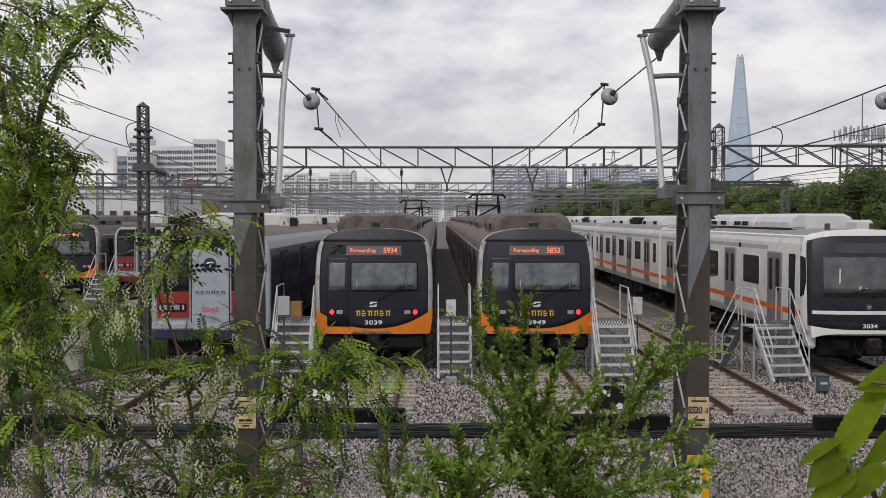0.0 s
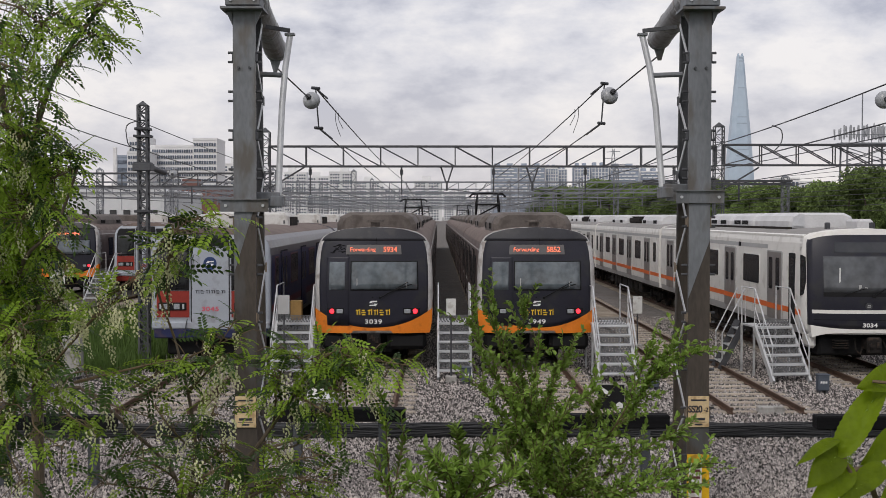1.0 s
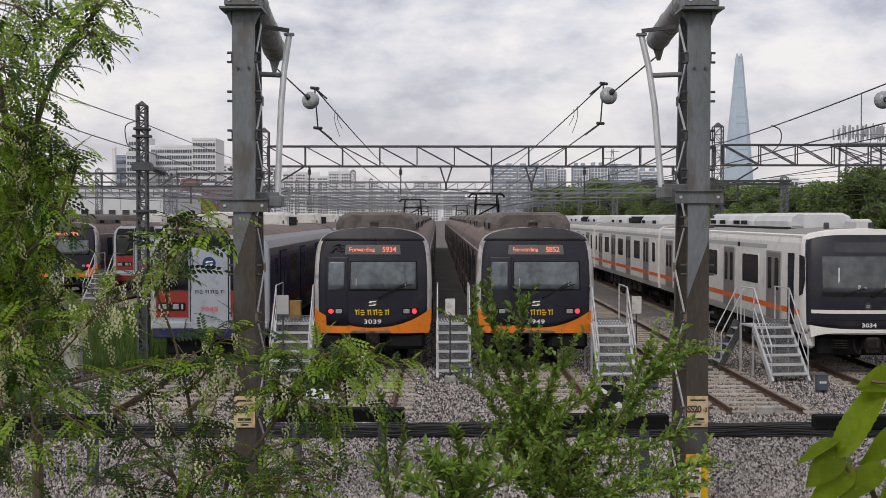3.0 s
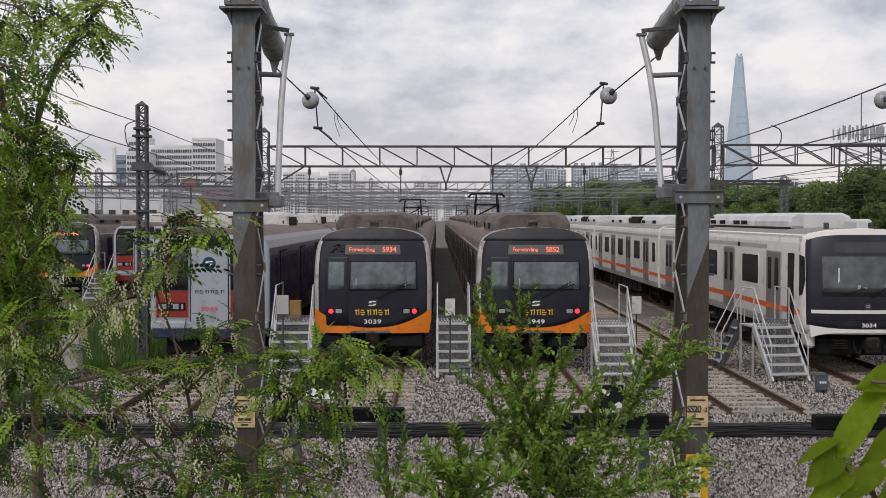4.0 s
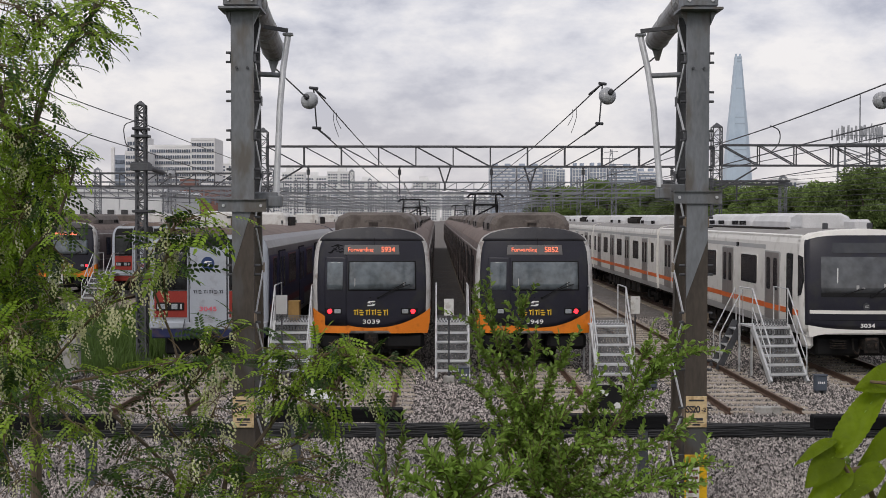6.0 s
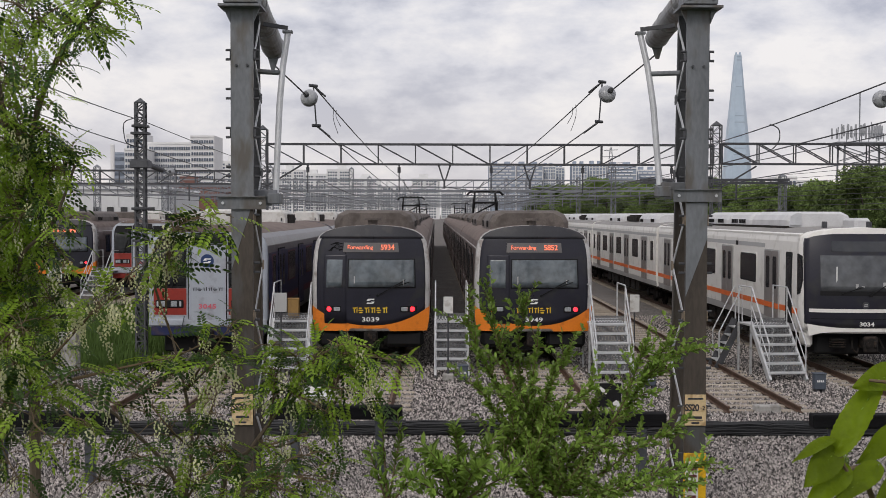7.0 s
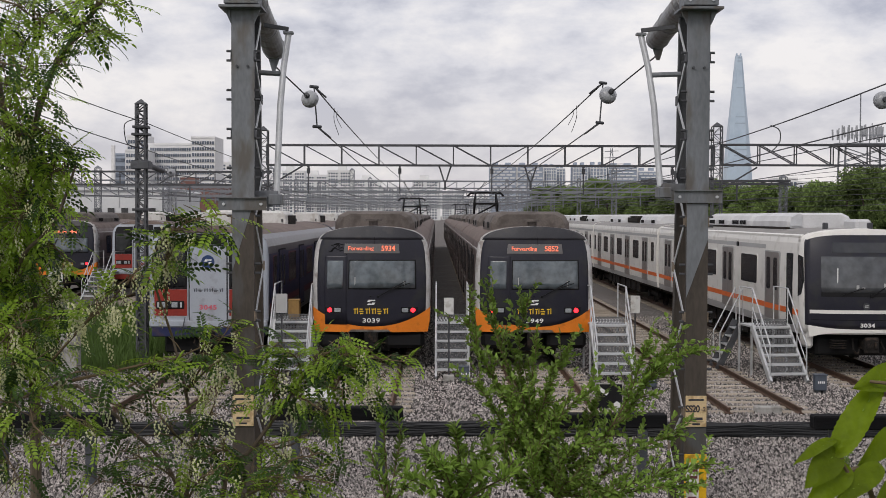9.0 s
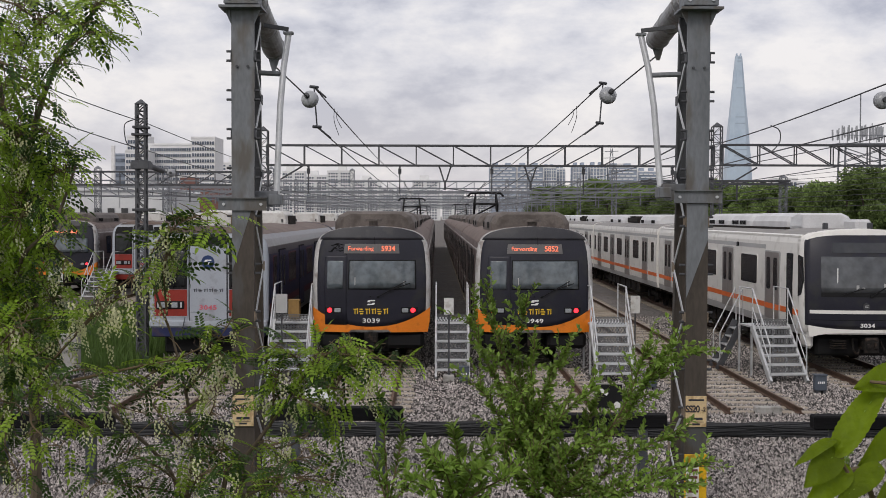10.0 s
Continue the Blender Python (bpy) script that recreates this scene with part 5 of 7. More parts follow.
        wire("line_wire", [(20.5 + 0.25 * k, 30, z + 0.2), (21 + 0.2 * k, 74, z), (22 + 0.2 * k, 200, z)], 0.014, "thin cable along the yard's edge", sag=0.2)


build_overhead()

# ---- platform stairs and trackside things ----
def riser_mesh(w, h, c):
    """Expanded metal: slanted strands both ways in a thin frame."""
    bm = B()
    n = max(5, int(w / 0.075))
    for k in range(n):
        x0 = -w / 2 + w * k / n
        for a, b in ((x0, x0 + w / n), (x0 + w / n, x0)):
            beam(bm, (c[0] + a, c[1], c[2] - h / 2), (c[0] + b, c[1], c[2] + h / 2), 0.010, 0.02)
    for z in (-h / 2, 0, h / 2):
        beam(bm, (c[0] - w / 2, c[1], c[2] + z), (c[0] + w / 2, c[1], c[2] + z), 0.012, 0.018)
    return bm


def stair(x, y, width, steps, rise, run, platform, group, lean=0.0, label="aluminium boarding stairs with handrails and mesh risers", long_rail=0.0):
    """Boarding stairs: treads and mesh risers between stringers, a platform on legs behind, handrails on both sides."""
    st = thing("boarding_stairs", pose(x, y, GROUND, 0, 0, lean), label, "stairs", group)
    h, l = steps * rise, steps * run
    for s in (-1, 1):
        part("stringer", beam(B(), (s * width / 2, -0.06, 0), (s * width / 2, l, h), 0.06, 0.15), "nosing", st)
        part("leg", beam(B(), (s * width / 2, l + platform, 0), (s * width / 2, l + platform, h), 0.05, 0.05), "alu", st)
        part("leg", beam(B(), (s * width / 2, l + 0.03, 0), (s * width / 2, l + 0.03, h), 0.05, 0.05), "alu", st)
        rail = B()
        sweep(rail, [(s * width / 2, 0.0, 0.08), (s * width / 2, 0.02, 0.92), (s * width / 2, l, h + 0.98), (s * width / 2, l + platform, h + 0.98), (s * width / 2, l + platform, h)], 0.02, 8)
        hr = part("handrail", rail, "alu", st)
        part("baluster", tube(B(), (s * width / 2, l, h), (s * width / 2, l, h + 0.97), 0.018), "alu", hr)
        part("baluster", tube(B(), (s * width / 2, l * 0.5, h * 0.5), (s * width / 2, l * 0.5, h * 0.5 + 0.93), 0.016), "alu", hr)
        part("middle_rail", tube(B(), (s * width / 2, 0.02, 0.5), (s * width / 2, l, h + 0.5), 0.014), "alu", hr)
    for k in range(steps):
        z = rise * (k + 1)
        part("tread", box(B(), (0, run * k + run / 2, z - 0.022), (width - 0.03, run + 0.03, 0.05), bevel=0.006), "alu", st)
        part("nosing", box(B(), (0, run * k - 0.02, z - 0.02), (width - 0.04, 0.03, 0.055), bevel=0.008), "nosing", st)
        part("riser", riser_mesh(width - 0.06, rise - 0.05, (0, run * (k + 1) - 0.01, z + rise / 2 - 0.02)), "mesh_tread", st, "expanded metal riser")
    part("platform", box(B(), (0, l + platform / 2, h - 0.02), (width, platform, 0.05), bevel=0.006), "alu", st)
    return st


def small_box(x, y, w, d, h, material, label, name, writing=False):
    b = thing(name, Matrix.Translation((x, y, GROUND)), label, "box", "trackside boxes")
    part("case", box(B(), (0, 0, h / 2 + 0.06), (w, d, h), bevel=0.02), material, b)
    part("lid", box(B(), (0, 0, h + 0.07), (w + 0.03, d + 0.03, 0.03), bevel=0.008), material, b)
    for s in (-1, 1):
        part("foot", box(B(), (s * w * 0.3, 0, 0.04), (0.06, d * 0.8, 0.12)), "dark_steel", b)
    if writing:
        for k in range(4):
            part("label_bar", box(B(), (-w * 0.24 + w * 0.16 * k, -d / 2 - 0.003, h * 0.72), (w * 0.1, 0.008, h * 0.14)), "letter_white", b)
    return b


def board(x, y, w, h, z, name, label, face="white_board"):
    b = thing(name, Matrix.Translation((x, y, GROUND)), label, "sign", "trackside boards")
    part("post", tube(B(), (0, 0.02, 0.05), (0, 0.02, z + h), 0.022), "dark_steel", b)
    part("panel", box(B(), (0, 0, z + h / 2), (w, 0.02, h), bevel=0.004), face, b)
    part("base", box(B(), (0, 0, 0.06), (0.28, 0.28, 0.16), bevel=0.02), "concrete", b)
    return b


def build_trackside():
    g = "boarding stairs"
    stair(0.43, 28.75, 0.84, 6, 0.222, 0.20, 1.2, g)
    stair(4.50, 28.1, 0.92, 6, 0.22, 0.22, 1.3, g)
    stair(-3.78, 28.8, 0.98, 6, 0.222, 0.20, 1.3, g)
    stair(8.82, 28.1, 0.95, 6, 0.215, 0.2, 0.9, g, 6)
    stair(-16.6, 54.5, 1.0, 6, 0.222, 0.22, 1.2, g, -8)
    # side flight of the landing beside the white train
    sf = thing("side_steps", Matrix.Translation((8.15, 30.3, GROUND)), "steel side steps of the boarding landing", "stairs", g)
    for q in (0.0, 0.7):
        part("stringer", beam(B(), (-0.55, q, 0.02), (0.1, q, 1.3), 0.05, 0.16), "dark_steel", sf)
        part("handrail", sweep(B(), [(-0.5, q, 0.1), (-0.5, q, 1.0), (0.1, q, 2.2), (0.12, q, 1.3)], 0.02, 8), "alu", sf)
    for k in range(5):
        part("tread", box(B(), (-0.45 + 0.12 * k, 0.35, 0.22 + 0.22 * k), (0.2, 0.68, 0.03)), "alu", sf)
    small_box(0.70, 27.85, 0.24, 0.2, 0.34, "cabinet", "small slate-blue trackside box with white bars", "trackside_box", True)
    small_box(9.03, 26.4, 0.27, 0.2, 0.36, "cabinet", "small slate-blue trackside box with white bars", "trackside_box", True)
    small_box(5.14, 26.9, 0.26, 0.2, 0.34, "cabinet", "small slate-blue trackside box with white bars", "trackside_box", True)
    small_box(-9.35, 28.8, 0.5, 0.4, 1.02, "concrete", "weathered grey relay cabinet standing in grass", "relay_cabinet")
    board(0.33, 28.3, 0.24, 0.42, 1.66, "notice_board", "small white board on a thin post")
    board(-4.0, 29.3, 0.3, 0.5, 1.6, "notice_board", "small grey board on a thin post", "grey_paint")
    board(6.25, 35.3, 0.3, 0.55, 1.1, "notice_board", "small white board on a thin post")
    board(-18.5, 55.0, 0.72, 0.66, 0.85, "notice_board", "square white board before a train")
    # ochre box on the left landing
    cb = thing("storage_box", Matrix.Translation((-3.83, 30.6, 1.19 + 0.02)), "ochre box standing on the stairs' landing", "box")
    part("case", box(B(), (0, 0, 0.25), (0.3, 0.3, 0.5), bevel=0.015), "carton", cb)
    part("lid", box(B(), (0, 0, 0.5), (0.32, 0.32, 0.03), bevel=0.006), "carton", cb)
    # black and white stop marker
    mk = thing("stop_marker", Matrix.Translation((3.70, 24.2, GROUND - 0.26)), "black marker panel with white arrows beside the track", "sign")
    part("panel", box(B(), (0.03, 0, 0.52), (0.56, 0.04, 0.52), bevel=0.006), "rubber", mk)
    for o in ([(-0.22, 0.77), (0.02, 0.60), (-0.02, 0.54), (-0.15, 0.62)], [(0.12, 0.36), (0.20, 0.42), (0.28, 0.37), (0.27, 0.28), (0.16, 0.28)]):
        part("arrow", prism(B(), o, lambda p, e: (p[0], -0.026 + 0.01 * e, p[1])), "letter_white", mk)
    part("post", box(B(), (0, 0.03, 0.35), (0.06, 0.05, 0.3)), "dark_steel", mk)
    part("back_board", box(B(), (0.03, 0.25, 0.72), (0.7, 0.04, 0.1)), "concrete", mk)
    # pale plate lying across the left track
    sb = thing("white_cover", pose(-2.55, 24.6, GROUND, 0, 0, 0), "white cover plate lying beside the track", "cover")
    part("plate", box(B(), (0, 0, 0.22), (0.62, 0.5, 0.12), pose(0, 0, 0, 18, 0, 6), bevel=0.02), "white_board", sb)
    part("foot", box(B(), (0, 0.05, 0.1), (0.4, 0.3, 0.2)), "concrete", sb)
    slab = thing("concrete_block", Matrix.Translation((7.02, 23.75, GROUND)), "small flat concrete block between sleepers", "block")
    part("block", box(B(), (0, 0, 0.05), (0.55, 0.24, 0.16), bevel=0.015), "concrete", slab)


def grass(x0, x1, y0, y1, n, h, seed, name, label):
    rng = np.random.default_rng(seed)
    x, y = x0 + (x1 - x0) * rng.random(n), y0 + (y1 - y0) * rng.random(n)
    a, hh, w = rng.random(n) * 6.28, h * (0.4 + 0.8 * rng.random(n)), 0.012 + 0.012 * rng.random(n)
    lean, la = 0.35 * rng.random(n) * hh, rng.random(n) * 6.28
    z0 = np.full(n, GROUND - 0.03)
    k = np.clip((13.5 - y) / 12.5, 0, 1)
    z0 += 2.5 * k * k * (3 - 2 * k)
    dx, dy = np.cos(a) * w, np.sin(a) * w
    lx, ly = np.cos(la) * lean, np.sin(la) * lean
    p = [(x - dx, y - dy, z0), (x + dx, y + dy, z0), (x + dx * 0.7 + lx * 0.4, y + dy * 0.7 + ly * 0.4, z0 + hh * 0.6), (x - dx * 0.7 + lx * 0.4, y - dy * 0.7 + ly * 0.4, z0 + hh * 0.6), (x + lx, y + ly, z0 + hh)]
    co = np.stack([np.stack(q, -1) for q in p], 1).reshape(-1, 3)
    me = bpy.data.meshes.new(name)
    faces = []
    for i in range(n):
        b = 5 * i
        faces += [(b, b + 1, b + 2, b + 3), (b + 3, b + 2, b + 4)]
    me.from_pydata(co.tolist(), [], faces)
    me.materials.append(M["grass"])
    tagged(new(name, me), label, "grass", kind="stuff")


build_trackside()
grass(-13.5, -7.8, 29.5, 46, 12000, 0.55, 3, "tall_grass", "tall green grass growing over an unused track")
grass(-22, -12, 34, 52, 2500, 0.4, 4, "low_grass", "thin green grass on the ballast")
grass(-9, 9, 7.5, 13.8, 7000, 0.5, 6, "bank_grass", "rough green grass on the bank")

# ---- distance: buildings, tower, trees ----
def block(x, y, w, d, h, rows, cols, wall, label, name="apartment_building", strip=False, cap=0.0, stair=True):
    """A building with recessed-looking window openings set into its front, and a roof with plant room."""
    b = thing(name, Matrix.Translation((x, y, GROUND)), label, "building", "distant buildings")
    part("wall", box(B(), (0, d / 2, h / 2), (w, d, h)), wall, b)
    part("roof", box(B(), (0, d / 2, h + 0.3), (w * 1.01, d * 1.02, 0.8)), wall, b)
    if cap:
        part("plant_room", box(B(), (w * random.uniform(-0.2, 0.2), d / 2, h + cap / 2 + 0.5), (w * 0.32, d * 0.5, cap)), wall, b)
    sh, sw = h * 0.96 / rows, w * 0.94 / cols
    mesh = None
    n = 0
    for r in range(rows):
        for c in range(cols):
            if stair and cols > 5 and c % 5 == 4:
                continue
            if mesh is None:
                bm = box(B(), (0, 0, 0), (sw * (0.96 if strip else 0.66), 0.5, sh * (0.42 if strip else 0.52)))
                ob = part("window", bm, "pane", b)
                mesh = ob.data
            else:
                ob = new("window", mesh)
                ob.parent = b
            ob.matrix_local = Matrix.Translation((-w * 0.47 + sw * (c + 0.5), -0.1, h * 0.02 + sh * (r + 0.52)))
    return b


def slab_tower(x, y, w, d, h, floors, bays, fins, label):
    """A far apartment tower: blue-grey glazed walls, pale balcony fronts laid like brickwork or pale upright fins, roof boxes."""
    b = thing("apartment_building", Matrix.Translation((x, y, GROUND)), label, "building", "distant buildings")
    part("wall", box(B(), (0, d / 2, h / 2), (w, d, h)), "apartment_blue", b)
    fh, bw = h / floors, w / bays
    meshes = {}

    def piece(nm, size, at):
        if size not in meshes:
            ob = part(nm, box(B(), (0, 0, 0), size), "apartment", b)
            meshes[size] = ob.data
        else:
            ob = new(nm, meshes[size])
            ob.parent = b
        ob.matrix_local = Matrix.Translation(at)

    for r in range(floors // 3, floors):
        z = fh * (r + 0.35)
        if fins:
            piece("floor_band", (w, 0.5, fh * 0.16), (0, -0.15, z))
        else:
            for c in range(bays):
                sx = bw * 0.5 if r % 2 else 0.0
                if c * bw + sx + bw * 0.82 <= w + 0.01:
                    piece("balcony_front", (bw * 0.80, 0.9, fh * 0.36), (-w / 2 + c * bw + sx + bw * 0.41, -0.3, z))
    if fins:
        for c in range(bays + 1):
            piece("fin", (bw * 0.22, 1.0, h * 0.98), (-w / 2 + c * bw, -0.35, h * 0.5))
    else:
        for c in (-1, 1):
            piece("fin", (w * 0.02, 1.0, h), (c * w * 0.49, -0.35, h * 0.5))
    part("roof", box(B(), (0, d / 2, h + 0.5), (w * 1.01, d * 1.02, 1.0)), "apartment", b)
    for q in (-0.28, 0.2):
        part("plant_room", box(B(), (w * q, d / 2, h + 2.2), (w * 0.2, d * 0.5, 2.6)), "apartment_blue", b)
    return b


def at_far(px0, px1, top, d):
    k = d / 2000
    return (px0 + px1) / 2 * k, (px1 - px0) * k, 4 + top * k - GROUND


def build_distance():
    # white hospital-like slab with wings and a chimney
    lab = "large white slab building with rows of windows"
    for a, b, top, d, r, c, lb in ((-507, -430, 123, 462, 13, 18, lab), (-432, -390, 135, 455, 14, 9, lab), (-548, -508, 112, 450, 12, 9, "white wing of a large building")):
        x, w, h = at_far(a, b, top, d)
        block(x, d, w, 18, h, r, c, "apartment", lb, stair=False, cap=0)
    x, w, h = at_far(-570, -548, 105, 455)
    block(x, 455, w, 15, h, 9, 3, "apartment_blue", "narrow grey wing of a large building", strip=True, stair=False)
    x, w, h = at_far(-572, -566, 122, 440)
    ch = thing("chimney", Matrix.Translation((x, 440, GROUND)), "tall pale square chimney", "chimney")
    part("shaft", box(B(), (0, 0, h / 2), (w, w, h), bevel=0.1), "apartment", ch)
    x, w, h = at_far(-545, -510, 137, 475)
    block(x, 475, w, 12, h, 13, 7, "apartment", "white block behind a large building", stair=False)
    # white hall with a row of dark openings
    hall = thing("depot_hall", Matrix.Translation((-44.3, 130, GROUND)), "long white clad depot hall with a row of dark windows", "building")
    part("wall", box(B(), (0, 10, 3.45), (26, 20, 6.9)), "hall", hall)
    part("roof", prism(B(), [(-13.3, 6.9), (13.3, 6.9), (12.8, 7.3), (0, 7.9), (-12.8, 7.3)], lambda p, e: (p[0], -0.3 + 20.6 * e, p[1])), "hall", hall)
    for k in range(16):
        part("window", box(B(), (-11.8 + 1.57 * k, -0.02, 4.35), (0.75, 0.3, 1.1)), "dark_glass", hall)
    for k in range(12):
        part("cladding_rib", box(B(), (-12.5 + 2.27 * k, -0.06, 5.9), (0.12, 0.1, 1.8)), "hall", hall)
    # brick house
    bh = thing("brick_building", Matrix.Translation((-43, 205, GROUND)), "red brick building with flat roofs", "building")
    part("wall", box(B(), (0, 6, 4.7), (9.5, 12, 9.4)), "brick", bh)
    part("roof", box(B(), (0, 6, 9.5), (9.8, 12.3, 0.35)), "concrete", bh)
    part("stair_tower", box(B(), (-2.6, 5, 10.2), (2.6, 4, 1.6)), "brick", bh)
    for k in range(5):
        for r in range(2):
            part("window", box(B(), (-3.8 + 1.9 * k, -0.05, 4.6 + 2.6 * r), (1.0, 0.3, 1.2)), "pane", bh)
    rng = random.Random(8)
    # apartment slabs along the horizon, their haze put into the pale wall colour
    for a, b, top, d, r, c in ((-392, -345, 92, 900, 14, 6), (-272, -232, 77, 950, 12, 6), (-235, -192, 70, 1000, 12, 6), (-192, -146, 78, 930, 13, 7), (-145, -98, 62, 1050, 11, 7), (-95, -45, 48, 1100, 9, 7), (-42, 8, 62, 980, 11, 7), (10, 50, 38, 1150, 8, 6), (48, 95, 30, 1180, 7, 6), (-305, -275, 60, 1010, 10, 5), (-345, -305, 50, 1050, 10, 5)):
        x, w, h = at_far(a, b, top, d)
        block(x, d, w, 14, h, r + 3, c + 3, "apartment", "distant apartment slab with rows of windows", cap=4.0)
    for a, b, top, d, r, c, fins in ((95, 142, 86, 850, 18, 4, False), (143, 190, 86, 852, 18, 4, False), (191, 212, 84, 860, 16, 5, True), (213, 228, 82, 880, 16, 3, True), (242, 268, 87, 860, 16, 5, True), (272, 301, 88, 870, 16, 5, True), (304, 356, 86, 880, 17, 5, False), (358, 394, 78, 895, 15, 4, False)):
        x, w, h = at_far(a, b, top, d)
        slab_tower(x, d, w, 16, h, r, c, fins, "blue-grey apartment tower with pale upright fins" if fins else "blue-grey apartment tower with staggered pale balconies")
    for a, b, top, d in ((505, 545, 60, 700), (548, 580, 55, 690), (604, 640, 66, 500), (642, 672, 60, 520)):
        x, w, h = at_far(a, b, top, d)
        block(x, d, w, 14, h, 5, 5, "apartment", "low pale building beyond the trees", stair=False)
    # tapering glass tower on the horizon
    D = 3840.0
    k = D / 2000
    tw = thing("glass_tower", Matrix.Translation((533 * k, D, GROUND)), "very tall tapering pale glass tower on the skyline", "tower")
    prof = [(0, 25.5), (0.15, 24.5), (0.35, 21), (0.55, 16.5), (0.75, 11.5), (0.9, 8.0), (1.0, 5.6)]
    h = 283 * k + 4
    bm = B()
    rows = []
    for f, w in prof:
        w *= k
        rows.append([bm.verts.new((w * x, w * y, h * f)) for x, y in ((-1, -0.55), (-0.55, -1), (0.55, -1), (1, -0.55), (1, 0.55), (0.55, 1), (-0.55, 1), (-1, 0.55))])
    for a, b in zip(rows, rows[1:]):
        for i in range(8):
            bm.faces.new((a[i], a[(i + 1) % 8], b[(i + 1) % 8], b[i]))
    bm.faces.new(rows[-1])
    part("shaft", bm, "tower", tw)
    for f, hh in ((0.985, 0.012), (0.965, 0.01), (0.62, 0.006), (0.58, 0.006), (0.42, 0.006), (0.38, 0.006), (0.8, 0.006)):
        w = float(np.interp(f, [p[0] for p in prof], [p[1] for p in prof])) * k
        part("facade_band", box(B(), (0, -0.5 * w, h * f), (1.12 * w, 1.03 * w, h * hh)), "tower_band", tw)
    for s in (-1, 1):
        part("crown_fin", box(B(), (s * 3.4 * k, 0, h * 1.0), (1.6 * k, 6 * k, h * 0.03)), "tower", tw)
    # radio site: antennas on a platform
    ra = thing("antenna_site", Matrix.Translation((45.3, 120, GROUND)), "grey lattice tower with a platform of radio antennas", "antenna tower")
    for sx in (-2.2, 2.2):
        for sy in (-1, 1):
            part("leg", beam(B(), (sx * 1.1, sy, 0), (sx, sy, 11.6), 0.16, 0.16), "far_mast", ra)
    for z in (8.2, 9.8, 11.4):
        for sy in (-1, 1):
            part("brace", beam(B(), (-2.3, sy, z - 1.5), (2.3, sy, z), 0.09, 0.09), "far_mast", ra)
            part("brace", beam(B(), (2.3, sy, z - 1.5), (-2.3, sy, z), 0.09, 0.09), "far_mast", ra)
    part("platform", box(B(), (0.1, 0, 11.75), (6.4, 3, 0.28)), "far_mast", ra)
    for q in range(34):
        x = -3.05 + 0.185 * q + rng.uniform(-0.06, 0.06)
        y, zz = rng.uniform(-1.4, 1.4), 12.1 + rng.uniform(0, 0.35)
        part("antenna", box(B(), (x + 0.3, y, zz + 0.75), (rng.uniform(0.09, 0.2), 0.09, rng.uniform(1.1, 1.7)), pose(0, 0, 0, 0, rng.uniform(-4, 4), 0)), "porcelain", ra)
    for q in range(9):
        part("railing_post", box(B(), (-3.0 + 0.78 * q, -1.5, 12.3), (0.06, 0.06, 0.9)), "far_mast", ra)
    part("railing", beam(B(), (-2.9, -1.5, 12.7), (3.5, -1.5, 12.7), 0.07, 0.07), "far_mast", ra)
    part("lightning_rod", tube(B(), (-0.3, 0, 11.9), (-0.3, 0, 17.2), 0.07), "far_mast", ra)
    # far power pylon
    py = thing("pylon", Matrix.Translation((310 * 0.35, 700, GROUND)), "thin grey lattice power pylon far off", "pylon")
    bm = B()
    for s in (-1, 1):
        beam(bm, (s * 4.0, 0, 0), (s * 0.5, 0, 46), 0.35, 0.35)
    for q in range(8):
        a, b = 46 * q / 8, 46 * (q + 1) / 8
        wa, wb = 4 - 3.5 * q / 8, 4 - 3.5 * (q + 1) / 8
        beam(bm, (-wa, 0, a), (wb, 0, b), 0.22, 0.22)
        beam(bm, (wa, 0, a), (-wb, 0, b), 0.22, 0.22)
    part("body", bm, "far_mast", py)
    for z, w in ((36, 7.5), (40, 5.5), (44, 4.2)):
        part("crossarm", beam(B(), (-w, 0, z), (w, 0, z + 0.4), 0.4, 0.4), "far_mast", py)


def leaf_cloud(rng, centres, radii, per, size):
    """Many small leaf blades spread through several clumps; returns points and faces."""
    cs = np.repeat(np.asarray(centres), per, 0)
    rr = np.repeat(np.asarray(radii), per, 0)
    n = len(cs)
    d = rng.normal(size=(n, 3))
    d /= np.linalg.norm(d, axis=1, keepdims=True)
    c = cs + d * (rr * rng.random(n) ** 0.4)[:, None] * np.array([1, 1, 0.8])
    a = rng.normal(size=(n, 3))
    a /= np.linalg.norm(a, axis=1, keepdims=True)
    b = np.cross(a, rng.normal(size=(n, 3)))
    b /= np.linalg.norm(b, axis=1, keepdims=True)
    s = (size * (0.6 + 0.8 * rng.random(n)))[:, None]
    pts = np.stack([c - a * s, c + b * s * 0.5, c + a * s, c - b * s * 0.5], 1).reshape(-1, 3)
    i = 4 * np.arange(n)[:, None]
    return pts, np.concatenate([i, i + 1, i + 2, i + 3], 1)


def far_tree(x, y, h, seed, per=60):
    rng = np.random.default_rng(seed)
    tr = thing("tree", Matrix.Translation((x, y, GROUND)), "leafy green tree at the yard's edge", "tree", "trees along the yard")
    bm = B()
    sweep(bm, [(0, 0, 0), (0.1, 0, h * 0.3), (0.0, 0.1, h * 0.6)], [0.2, 0.15, 0.06], 7)
    cs, rs = [], []
    for k in range(34):
        a, f = rng.random() * 6.28, rng.random()
        z = h * (0.22 + 0.72 * f)
        r = h * 0.30 * (1.05 - 0.75 * abs(f - 0.35)) * (0.5 + 0.6 * rng.random())
        c = (r * math.cos(a), r * math.sin(a), z)
        cs.append(c)
        rs.append(h * (0.07 + 0.07 * rng.random()))
        if k < 8:
